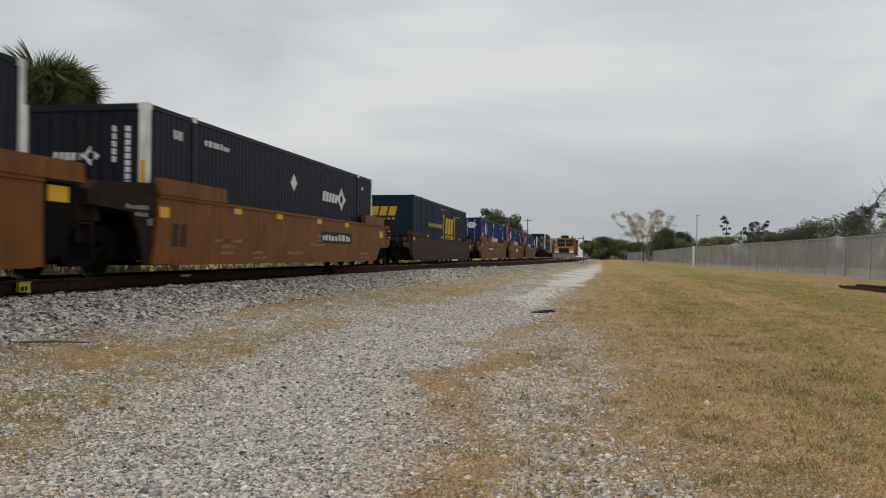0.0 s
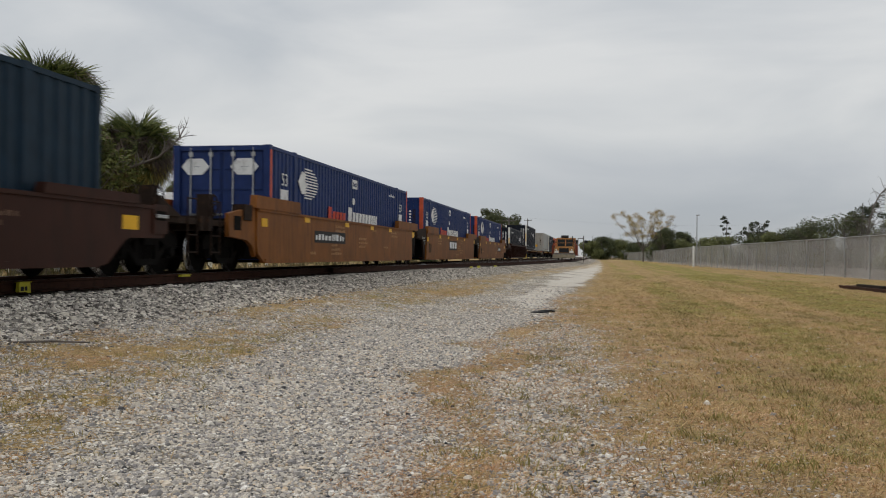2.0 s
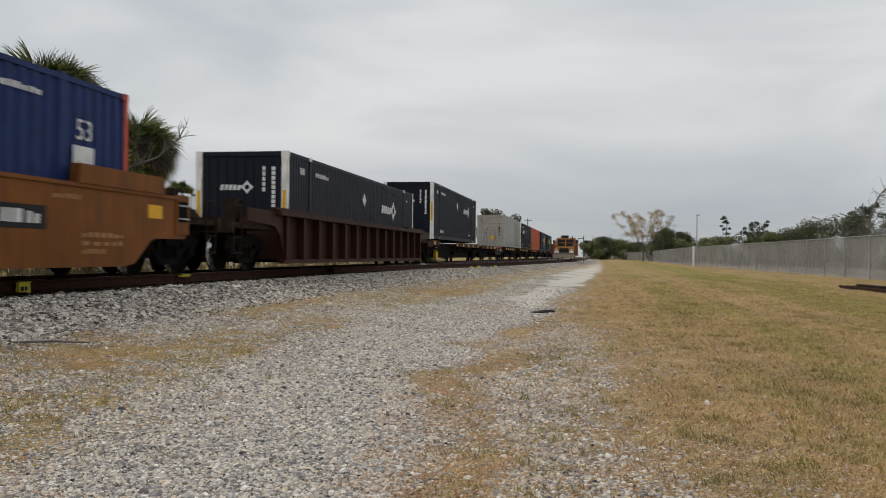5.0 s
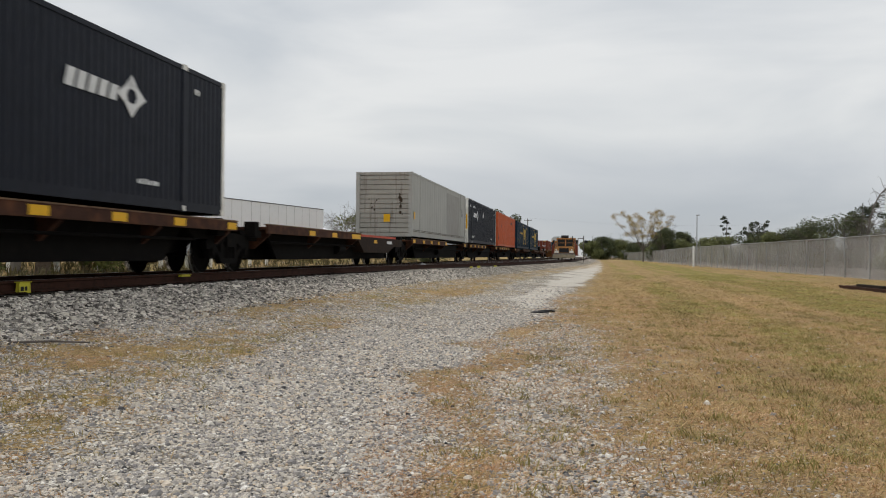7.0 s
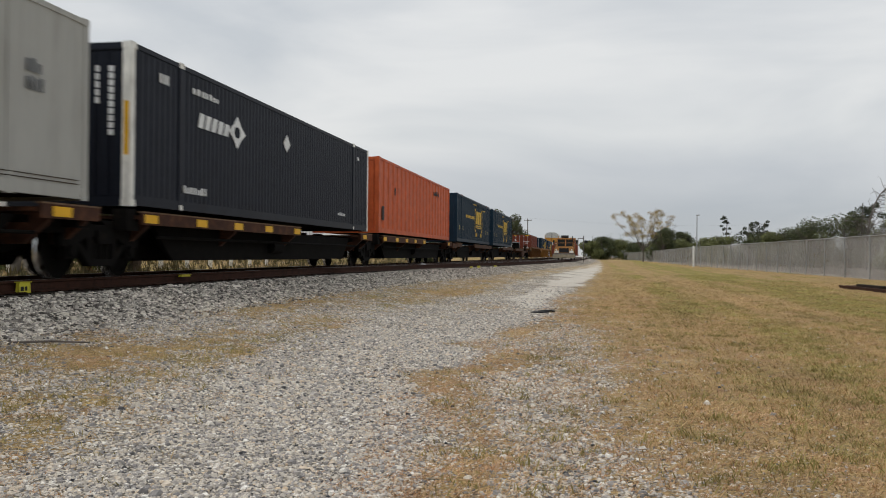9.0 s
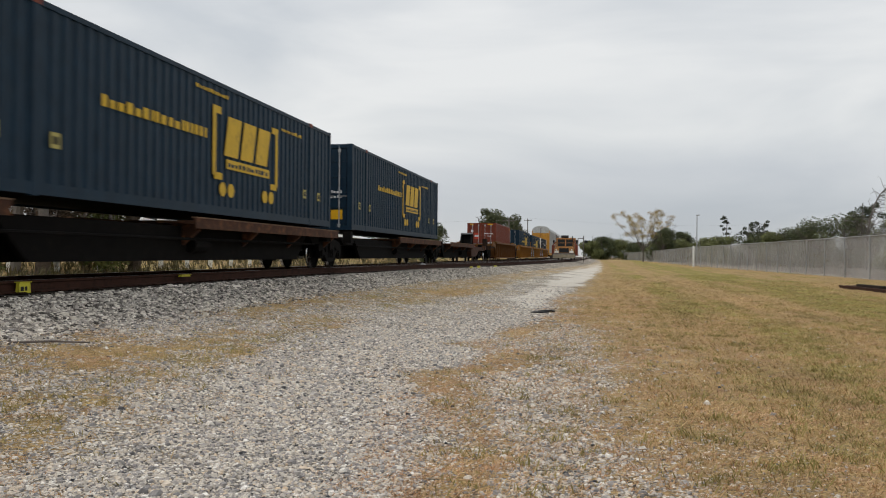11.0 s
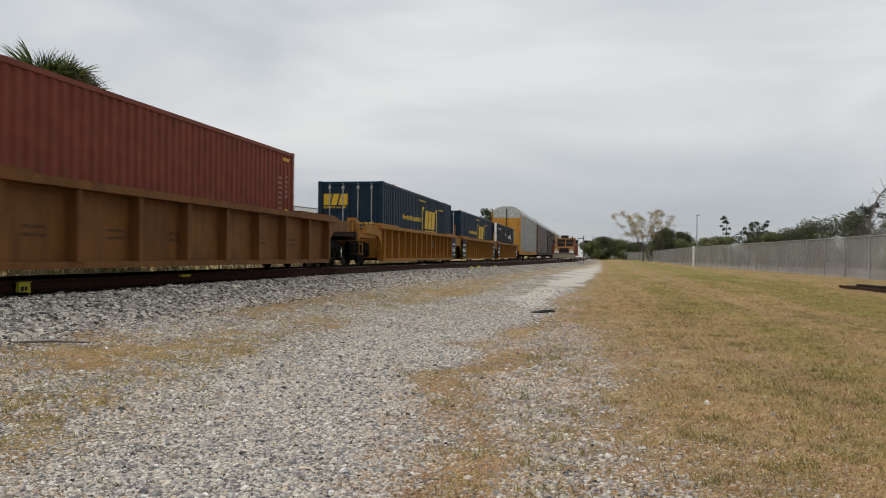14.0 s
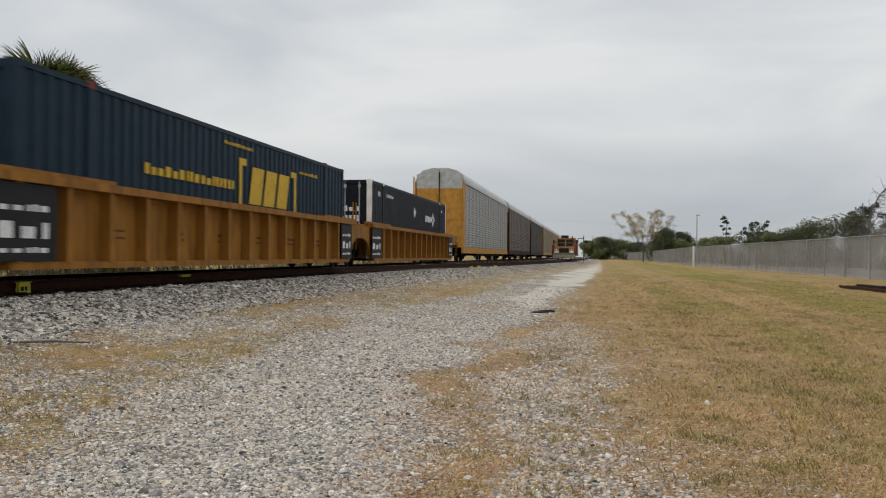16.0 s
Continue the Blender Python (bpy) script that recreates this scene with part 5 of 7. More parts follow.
    ribbed_well(361.0, M_WELL_Y, Y, False, True, black_ends=True)
    black_star(361.0, zc, doors=True)
    # enclosed car carriers
    for i, (s, e, lab) in enumerate(((M_SILVER, M_RACKY, "silver-sided autorack with yellow ends"), (M_RACKB, M_WELL_D, "weathered brown steel-sided autorack"), (M_RACKD, M_WELL_D, "dark brown weathered steel autorack"),
                                     (M_RACKT, M_RACKY, "tan weathered steel-sided autorack"), (M_RACKT, M_RACKY, "tan weathered steel-sided autorack"), (M_RACKB, M_RACKY, "weathered brown steel-sided autorack"))):
        autorack(382.3 + 28.7 * i, s, e, lab)


build_train()
# ---- still things round the line ----
def stand(name, label, category, x, y, turn=0.0, group="", z=None):
    ob = tagged(new(name), label, category, group)
    ob.matrix_basis = pose(x, y, ground_z(x, y) if z is None else z, 0, 0, turn)
    return ob


def leaf_material(name, cols, island=True):
    m, nt, bsdf = nodes_of(name)
    g = nt.nodes.new("ShaderNodeNewGeometry")
    c = ramp_node(nt, g.outputs["Random Per Island"], [(i / (len(cols) - 1), k) for i, k in enumerate(cols)])
    v = coords(nt)
    c = mix_node(nt, 1.0, c, ramp_node(nt, noise_node(nt, v, 0.8), [(0.3, (0.7, 0.7, 0.7)), (0.7, (1.25, 1.25, 1.2))]), "MULTIPLY")
    nt.links.new(c, bsdf.inputs["Base Color"])
    bsdf.inputs["Roughness"].default_value = 0.65
    bsdf.inputs["Specular IOR Level"].default_value = 0.25
    return m


M_LEAF = leaf_material("dark_green_leaves", [(0.028, 0.036, 0.014), (0.052, 0.066, 0.023), (0.085, 0.098, 0.034), (0.075, 0.072, 0.036)])
M_LEAF2 = leaf_material("olive_green_leaves", [(0.065, 0.078, 0.024), (0.12, 0.13, 0.042), (0.165, 0.165, 0.06)])
M_LEAF3 = leaf_material("scrub_leaves", [(0.06, 0.08, 0.02), (0.115, 0.135, 0.034), (0.18, 0.19, 0.052), (0.12, 0.085, 0.045)])
M_LEAF_A = leaf_material("yellowing_leaves", [(0.32, 0.22, 0.045), (0.40, 0.26, 0.06), (0.22, 0.19, 0.06), (0.27, 0.14, 0.04)])
M_PINE = leaf_material("pine_needles", [(0.02, 0.028, 0.014), (0.04, 0.05, 0.022), (0.05, 0.055, 0.03)])
M_FROND = leaf_material("palm_frond_green", [(0.045, 0.066, 0.018), (0.105, 0.135, 0.036), (0.24, 0.25, 0.075)])
M_FRONDY = leaf_material("palm_frond_yellowing", [(0.25, 0.215, 0.045), (0.42, 0.32, 0.085), (0.13, 0.145, 0.036)])
M_FRONDD = leaf_material("palm_frond_dead", [(0.075, 0.054, 0.042), (0.13, 0.095, 0.07), (0.045, 0.034, 0.028)])
M_TWIG = surface("bare_twigs", (0.16, 0.14, 0.125), 0.9, var=0.3)


def fan_mesh(name, mat, seed, droop):
    """A fan palm leaf: a stalk along +y and folded blades that spread from its end."""
    r = random.Random(seed)
    s = Shape()
    L = r.uniform(0.75, 0.95)
    s.rod((0, 0, 0), (0, L, 0.05), 0.016, 5, 0.01)
    n = 34
    for i in range(n):
        a = radians(-100 + 200 * i / (n - 1) + r.uniform(-2, 2))
        ln = (0.80 - 0.24 * abs(a) / 2.2) * r.uniform(0.72, 1.12)
        b = len(s.v)
        wid = 0.0125
        for k, w in ((0.0, 0.3), (0.45, 1.0), (0.8, 0.6), (1.0, 0.08)):
            d = ln * k
            dz = -droop * (k ** 2.4) * 0.75 - 0.12 * abs(math.sin(a)) * k
            cx, cy = math.sin(a) * d, L + math.cos(a) * d * (1 - 0.2 * droop * k)
            px, py = math.cos(a) * wid * w, -math.sin(a) * wid * w
            s.v += [(cx - px, cy - py, 0.05 + dz), (cx, cy, 0.05 + dz + 0.022 * w), (cx + px, cy + py, 0.05 + dz)]
        for k in range(3):
            for j in (0, 1):
                q = b + 3 * k + j
                s.f.append((q, q + 1, q + 4, q + 3))
    me = bpy.data.meshes.new(name)
    me.from_pydata(s.v, [], s.f)
    me.materials.append(mat)
    return me


FANS = {"g": [fan_mesh("frond", M_FROND, i, 0.22 + 0.14 * i) for i in range(3)], "y": [fan_mesh("frond", M_FRONDY, 7 + i, 0.45) for i in range(2)],
        "d": [fan_mesh("dead_frond", M_FRONDD, 11 + i, 0.95) for i in range(2)]}


def palm(x, y, top, size, seed, dead=26, label="tall cabbage palm with a shaggy dead skirt"):
    r = random.Random(seed)
    p = stand("palm_tree", label, "palm tree", x, y)
    base = p.matrix_basis.translation.z
    h = top - base - 1.02 * size
    s = Shape()
    for i in range(10):
        s.rod((0.05 * math.sin(i), 0, h * i / 10 - 0.1), (0.05 * math.sin(i + 1), 0, h * (i + 1) / 10 + 0.02), 0.26 - 0.004 * i, 9, 0.25 - 0.004 * i)
    for i in range(60):
        a, z = r.uniform(0, 6.28), h * r.uniform(0.45, 1.0)
        s.rod((0.2 * math.cos(a), 0.2 * math.sin(a), z), (0.42 * math.cos(a), 0.42 * math.sin(a), z + 0.28), 0.05, 4, 0.02)
    part("trunk", s, M_PALMT, p)
    for i in range(96):
        el = 82 - 62 * (i / 95) ** 0.8 + r.uniform(-9, 9)
        m = pose(0, 0, h + 0.1, 0, 0, i * 137.5 + r.uniform(-15, 15)) @ pose(0, 0.1, 0, el, r.uniform(-75, 75), 0) @ Matrix.Scale(size * r.uniform(0.66, 0.94), 4)
        part("frond", r.choice(FANS["g"]), M_FROND, p, at=m)
    for i in range(44):
        el = -12 - 50 * (i / 43) + r.uniform(-10, 10)
        m = pose(0, 0, h - 0.15, 0, 0, i * 137.5 + r.uniform(-15, 15)) @ pose(0, 0.1, 0, el, r.uniform(-60, 60), 0) @ Matrix.Scale(size * r.uniform(0.62, 0.9), 4)
        k = "y" if i % 3 else "g"
        part("frond", r.choice(FANS[k]), M_FRONDY, p, "yellowing lower frond" if k == "y" else "", at=m)
    for i in range(dead):
        m = pose(0, 0, h - r.uniform(0.1, 0.6), 0, 0, i * 137.5 + r.uniform(-20, 20)) @ pose(0, 0.12, 0, r.uniform(-86, -62), r.uniform(-35, 35), 0) @ Matrix.Scale(size * r.uniform(0.55, 0.85), 4)
        part("dead_frond", r.choice(FANS["d"]), M_FRONDD, p, "brown hanging dead frond", at=m)
    for i in range(60):
        m = pose(0, 0, h + r.uniform(0.0, 0.35) * size, 0, 0, i * 137.5) @ pose(0, 0.1, 0, r.uniform(-24, 40), r.uniform(-50, 50), 0) @ Matrix.Scale(size * r.uniform(0.62, 0.92), 4)
        part("dead_frond", r.choice(FANS["d"]), M_FRONDD, p, "brown dead frond in the crown's heart", at=m)
    return p


def limb_paths(r, h, spread, n, start=0.35):
    """Limbs as chains of points that fork from a trunk."""
    out = []
    for i in range(n):
        a = i * 2.4 + r.uniform(-0.4, 0.4)
        z = h * r.uniform(start, start + 0.25)
        p = Vector((0, 0, z))
        d = Vector((math.cos(a), math.sin(a), r.uniform(0.7, 1.3))).normalized()
        pts = [p]
        for k in range(4):
            d = (d + Vector((r.uniform(-0.3, 0.3), r.uniform(-0.3, 0.3), r.uniform(-0.1, 0.3)))).normalized()
            p = p + d * spread * 0.32 * r.uniform(0.8, 1.2)
            pts.append(p)
        out.append(pts)
    return out


def add_limbs(s, limbs, r, rad, twigs=2):
    tips = []
    for pts in limbs:
        for k in range(len(pts) - 1):
            s.rod(pts[k], pts[k + 1], rad * (1 - k * 0.2), 5, rad * (1 - (k + 1) * 0.2))
            for _ in range(twigs if k else 0):
                d = Vector((r.uniform(-1, 1), r.uniform(-1, 1), r.uniform(-0.2, 1))).normalized()
                q = pts[k + 1] + d * r.uniform(0.5, 1.2)
                s.rod(pts[k + 1], q, rad * 0.3, 4, rad * 0.1)
                tips.append(q)
        tips.append(pts[-1])
    return tips


def leaf_cloud(r, centres, n, size):
    """Small bent leaves round the centres (x, y, z, radius, squash)."""
    vs, fs = [], []
    for _ in range(n):
        cx, cy, cz, rad, sq = r.choice(centres)
        d = Vector((r.gauss(0, 1), r.gauss(0, 1), r.gauss(0, 1))).normalized() * rad * (r.random() ** 0.33)
        p = Vector((cx + d.x, cy + d.y, cz + d.z * sq))
        a = Vector((r.gauss(0, 1), r.gauss(0, 1), r.gauss(0, 0.6))).normalized()
        b = a.orthogonal().normalized()
        k = size * r.uniform(0.6, 1.4)
        n0 = len(vs)
        vs += [tuple(p - a * k), tuple(p + b * k * 0.45), tuple(p + a * k + Vector((0, 0, -0.2 * k))), tuple(p - b * k * 0.45)]
        fs.append((n0, n0 + 1, n0 + 2, n0 + 3))
    me = bpy.data.meshes.new("crown")
    me.from_pydata(vs, [], fs)
    return me


def tree(name, label, x, y, top, width, mat, seed, n=2600, size=0.16, trunk_part=0.25, blobs=16, bare=False, category="tree", low=0.15, depth=None):
    r = random.Random(seed)
    t = stand(name, label, category, x, y)
    h = top - t.matrix_basis.translation.z
    s = Shape()
    rad = 0.035 * h if not name == "bush" else 0.05
    s.rod((0, 0, -0.15), (0.1 * r.uniform(-1, 1), 0.1, h * (trunk_part + 0.2)), rad, 7, rad * 0.6)
    limbs = limb_paths(r, h, width * 0.42, 7, trunk_part)
    add_limbs(s, limbs, r, rad * 0.5)
    part("trunk", s, M_BARK, t)
    cs = []
    for i in range(blobs):
        a, q = r.uniform(0, 6.28), math.sqrt(r.random())
        zz = h * (low + (0.93 - low) * r.random())
        k = 1 - 0.55 * max(0.0, (zz / h - 0.5)) * 2
        rr = width * r.uniform(0.12, 0.24)
        cs.append((math.cos(a) * q * width * 0.4 * k, math.sin(a) * q * (depth or width) * 0.4 * k, min(zz, h - rr * 0.8), rr, 0.8))
    me = leaf_cloud(r, cs, n, size)
    me.materials.append(mat)
    part("crown", me, mat, t)
    return t


def bare_tree(label, x, y, top, width, seed, leaves=None, n=0, name="tree"):
    r = random.Random(seed)
    t = stand(name, label, "tree", x, y)
    h = top - t.matrix_basis.translation.z
    s = Shape()
    s.rod((0, 0, -0.1), (0.05, 0, h * 0.3), 0.022 * h, 7, 0.017 * h)
    limbs = limb_paths(r, h, width * 0.5, 14, 0.2)
    tips = add_limbs(s, limbs, r, 0.010 * h, 3)
    for p in list(tips):
        for _ in range(3):
            d = Vector((r.uniform(-1, 1), r.uniform(-1, 1), r.uniform(-0.3, 1))).normalized()
            s.rod(p, p + d * r.uniform(0.4, 0.9), 0.012, 3, 0.005)
    part("trunk", s, M_TWIG, t)
    if n:
        me = leaf_cloud(r, [(p.x, p.y, p.z, 0.085 * h, 0.8) for p in tips], n, 0.011 * h)
        me.materials.append(leaves)
        part("crown", me, leaves, t, "thin yellowing leaves")
    return t


# palms and scrub behind the line
palm(-18.8, 27.15, 7.8, 1.5, 3, dead=10)
palm(-18.85, 33.3, 6.6, 1.4, 5, dead=16)
palm(-38.5, 76.0, 7.7, 1.0, 8, dead=8, label="small cabbage palm behind the palms")
tree("bush", "tangled dark green scrub at the foot of the palms", -19.3, 30.4, 6.1, 4.4, M_LEAF3, 21, 14000, 0.085, 0.2, 16, category="bush", low=0.1)
tree("bush", "tangled dark green scrub at the foot of the palms", -19.9, 32.6, 5.4, 3.7, M_LEAF3, 22, 12000, 0.085, 0.2, 16, category="bush", low=0.1)
tree("bush", "tangled dark green scrub at the foot of the palms", -21.4, 26.9, 3.9, 3.6, M_LEAF3, 24, 3500, 0.085, 0.2, 12, category="bush", low=0.1)

tree("bush", "brown dead vines heaped round the foot of the palm", -18.9, 27.6, 3.9, 2.6, M_FRONDD, 25, 6000, 0.07, 0.2, 12, category="bush", low=0.3)


def scrub_twigs(x, y, seed, n, label, h0, h1, reach):
    r = random.Random(seed)
    b = stand("bush", label, "bush", x, y)
    s = Shape()
    for i in range(n):
        a = r.uniform(0, 6.28)
        p = Vector((0, 0, r.uniform(h0, h1) * 0.4))
        d = Vector((math.cos(a), math.sin(a), r.uniform(0.1, 1.0))).normalized()
        for k in range(5):
            q = p + d * reach * r.uniform(0.15, 0.3)
            s.rod(p, q, 0.03 - 0.005 * k, 4, 0.025 - 0.005 * k)
            d = (d + Vector((r.uniform(-0.5, 0.5), r.uniform(-0.5, 0.5), r.uniform(-0.35, 0.3)))).normalized()
            p = q
            if k > 1:
                s.rod(p, p + Vector((r.uniform(-0.5, 0.5), r.uniform(-0.5, 0.5), r.uniform(-0.2, 0.5))), 0.012, 3, 0.004)
    part("stem", s, M_TWIG, b)


scrub_twigs(-19.2, 27.9, 31, 40, "leafless tangled brown scrub", 2.2, 5.0, 3.0)


def dead_bough():
    r = random.Random(9)
    b = stand("bare_bough", "pale leafless bough leaning out of the scrub", "branch", -18.3, 30.8)
    pts = [Vector(p) for p in ((-0.4, 0, 0.0), (0.0, 0, 1.6), (-0.3, 0, 3.1), (-0.08, 0, 3.85), (0.88, 0, 4.2), (1.8, 0, 4.5), (2.32, 0, 4.9), (2.74, 0, 5.32))]
    s = Shape()
    for k in range(len(pts) - 1):
        s.rod(pts[k], pts[k + 1], 0.075 - 0.007 * k, 6, 0.068 - 0.007 * k)
        if k > 2:
            for _ in range(9):
                c = pts[k] + (pts[k + 1] - pts[k]) * r.random()
                q = c + Vector((r.uniform(-0.1, 0.5), r.uniform(-0.3, 0.3), r.uniform(0.05, 0.5)))
                s.rod(c, q, 0.02, 4, 0.009)
                for _ in range(3):
                    s.rod(q, q + Vector((r.uniform(-0.1, 0.28), r.uniform(-0.2, 0.2), r.uniform(-0.05, 0.3))), 0.010, 3, 0.004)
    part("limb", s, M_TWIG, b)


dead_bough()


def bent_stump():
    b = stand("palm_stump", "pale dead palm trunk bent over at its top", "stump", -18.65, 26.2)
    s = Shape()
    pts = [Vector((-0.5, 0, 0)), Vector((-0.42, 0, 2.2))] + [Vector((0.06 - 0.46 * math.cos(a * math.pi / 8), 0, 2.23 + 0.48 * math.sin(a * math.pi / 8))) for a in range(1, 8)] + [Vector((0.56, 0, 1.95))]
    for p, q in zip(pts, pts[1:]):
        s.rod(p, q, 0.17, 9, 0.165)
    part("trunk", s, M_POLE, b)


bent_stump()


def truck():
    """White sleeper tractor with a long box trailer, parked beyond the line."""
    ang = math.degrees(math.atan2(-21.6 + 23.92, 67.68 - 51.64))
    t = tagged(new("semi_truck"), "white sleeper tractor with a long white box trailer", "truck")
    t.matrix_basis = pose(-23.92 - 1.3, 51.64, 0.8, 0, 0, -ang)
    W = 1.3
    tr = part("trailer_box", Shape().box(-W, W, 0, 16.15, 1.1, 4.0), M_TRUCKW, t)
    part("top_rail", Shape().box(W - 0.02, W + 0.03, 0, 16.15, 3.96, 4.02).box(-W - 0.03, -W + 0.02, 0, 16.15, 3.96, 4.02), M_STEEL, tr)
    part("corner_post", Shape().box(W - 0.1, W + 0.02, -0.03, 0.06, 1.1, 4.0), M_TRUCKW, tr)
    part("corner_post", Shape().box(W - 0.1, W + 0.02, 16.06, 16.18, 1.1, 4.0), M_TRUCKW, tr)
    part("side_rail", Shape().box(W - 0.02, W + 0.03, 0, 16.15, 1.05, 1.25), M_STEEL, tr)
    for i in range(1, 13):
        part("side_seam", Shape().box(W, W + 0.006, 1.25 * i - 0.012, 1.25 * i + 0.012, 1.25, 3.96), M_ROOF, tr)
    part("front_emblem", Shape().rod((0.9, -0.032, 3.25), (0.9, -0.012, 3.25), 0.13, 16), M_STEEL, tr, "dark round emblem")
    cab = part("sleeper_cab", Shape().prism([(-6.70, 0.9), (-6.70, 2.3), (-6.35, 2.75), (-5.90, 3.25), (-5.20, 3.7), (-4.40, 3.93), (-3.20, 4.0), (-1.85, 4.0), (-1.85, 0.9)], "x", -1.12, 1.12)
               .prism([(-6.60, 0.95), (-6.60, 2.3), (-6.25, 2.75), (-5.80, 3.2), (-5.10, 3.62), (-4.30, 3.84), (-3.20, 3.9), (-1.90, 3.9), (-1.90, 0.95)], "x", -1.22, 1.22), M_TRUCKW, t)
    part("hood", Shape().prism([(-8.70, 0.7), (-8.70, 1.6), (-8.30, 1.95), (-6.60, 2.25), (-6.60, 0.7)], "x", -0.95, 0.95), M_TRUCKW, t)
    part("windscreen", Shape().prism([(-6.72, 2.32), (-6.36, 2.78), (-5.95, 3.22), (-5.90, 3.18), (-6.31, 2.72), (-6.66, 2.3)], "x", -1.05, 1.05), M_GLASSD, cab)
    part("sun_visor", Shape().prism([(-6.35, 3.12), (-5.70, 3.42), (-5.70, 3.36), (-6.31, 3.05)], "x", -1.15, 1.15), M_TRUCKW, cab)
    part("side_window", Shape().prism([(-6.31, 2.35), (-6.05, 2.75), (-5.75, 2.95), (-5.30, 2.95), (-5.30, 2.25)], "x", 1.22, 1.23), M_GLASSD, cab)
    part("sleeper_window", Shape().prism([(-3.5, 2.55), (-3.5, 3.15), (-3.38, 3.27), (-2.7, 3.27), (-2.58, 3.15), (-2.58, 2.55), (-2.7, 2.43), (-3.38, 2.43)], "x", 1.22, 1.235), M_GLASSD, cab)
    part("fairing", Shape().box(1.0, 1.16, -1.8, -0.35, 1.0, 3.72), M_TRUCKW, cab)
    part("seam", Shape().box(1.221, 1.226, -1.98, -1.94, 1.0, 3.85), M_STEEL, cab, "dark panel seam")
    part("roof_gear", Shape().box(-0.9, 0.9, -1.7, -0.1, 3.98, 4.04).box(0.6, 0.9, -0.6, -0.2, 4.0, 4.12), M_STEEL, cab, "dark gear on the roof")
    for y in (-7.6, -2.6, -1.3, 12.6, 13.9):
        for x in (-1.05, 1.05):
            wh = part("wheel", Shape().rod((x - 0.14, y, 0.5), (x + 0.14, y, 0.5), 0.5, 20), M_DMARK, t)
            part("rim", Shape().rod((x - 0.15, y, 0.5), (x + 0.15, y, 0.5), 0.28, 14), M_STEEL, wh)
    part("chassis", Shape().box(-0.5, 0.5, -8.4, 0.5, 0.6, 1.0).box(-0.5, 0.5, 11.5, 15.5, 0.6, 1.1), M_UNDER, t)


truck()


def white_roof():
    b = stand("low_shed", "low white metal roofed shed beyond the trailer", "shed", -26.0, 88.0)
    part("wall", Shape().box(-3.0, 2.6, -2.5, 2.5, 0, 2.0), M_TRUCKW, b)
    part("roof", Shape().prism([(-3.2, 3.25), (2.9, 2.0), (2.9, 1.9), (-3.2, 1.9)], "y", -2.7, 2.7), M_TRUCKW, b, "white sloping metal roof")


white_roof()

for i in range(14):
    k = stand("guard_post", "short pale concrete guard post in the grass", "post", -19.5, 16.0 + 2.6 * i, group="posts along the verge")
    part("shaft", Shape().prism([(-0.08, -0.08), (0.08, -0.08), (0.08, 0.08), (-0.08, 0.08)], "z", -0.1, 0.62).prism([(-0.06, -0.06), (0.06, -0.06), (0.06, 0.06), (-0.06, 0.06)], "z", 0.62, 0.66), M_POSTW, k)

HEDGE = "dense green shrub beyond the line"
for sd, x, y, top, w, m in ((41, -26.0, 93, 6.0, 5.6, M_LEAF2), (42, -23.5, 98, 5.6, 4.6, M_LEAF), (43, -20.5, 94, 4.9, 4.6, M_LEAF2), (44, -14.8, 80, 4.5, 3.6, M_LEAF), (45, -18.5, 90, 4.8, 4.0, M_LEAF)):
    tree("bush", HEDGE, x, y, top, w, m, sd, 2400, 0.13, 0.15, 14, category="bush", low=0.08)
bare_tree("thin leafless shrub beyond the line", -25.5, 88, 6.0, 5.0, 46, M_LEAF2, 300)
bare_tree("thin leafless shrub beyond the line", -22.5, 90, 5.8, 5.0, 47, M_LEAF2, 250)
tree("tree", "dark broad-crowned tree beyond the line", -15.4, 130, 8.3, 5.6, M_LEAF, 48, 5200, 0.15, 0.35, 18, low=0.45)
tree("tree", "dark broad-crowned tree beyond the line", -12.6, 132, 7.8, 4.8, M_LEAF, 49, 4500, 0.15, 0.35, 18, low=0.4)
tree("tree", "dark green tree beyond the line", -16.5, 140, 6.4, 5.0, M_LEAF, 50, 2400, 0.18, 0.3, 14, low=0.2)
tree("tree", "dark green tree beyond the line", -12.5, 150, 6.0, 5.0, M_LEAF, 51, 2400, 0.18, 0.3, 14, low=0.2)


def wire_pole(x, y, h, label, z=None):
    p = stand("utility_pole", label, "utility pole", x, y, z=z)
    part("pole", Shape().rod((0, 0, -0.3), (0, 0, h), 0.14, 10, 0.1), M_POLE, p)
    part("crossarm", Shape().box(-0.9, 0.9, -0.06, 0.06, h - 0.5, h - 0.38), M_POLE, p)
    for k in (-0.8, 0, 0.8):
        part("insulator", Shape().rod((k, 0, h - 0.38), (k, 0, h - 0.2), 0.05, 8), M_DMARK, p)
    return p


wire_pole(-9.4 - 2.6, 124.0, 6.3, "dark wooden utility pole beyond the line")
wire_pole(-15.0, 200.0, 9.6, "far dark wooden utility pole beyond the line")
w = tagged(new("overhead_wire"), "thin dark overhead wire crossing behind the trees", "wire")
ends_, wire = ((-75.0, 206.0, 9.6), (-15.0, 200.0, 9.9), (40.0, 212.0, 9.0)), Shape()
for (xa, ya, za), (xb, yb, zb) in zip(ends_, ends_[1:]):
    chain = [(xa + (xb - xa) * i / 12, ya + (yb - ya) * i / 12, za + (zb - za) * i / 12 - 0.9 * 4 * (i / 12) * (1 - i / 12)) for i in range(13)]
    for p, q in zip(chain, chain[1:]):
        wire.rod(p, q, 0.006, 4)
part("cable", wire, M_DMARK, w)

# ---- right side: fence, trees ----

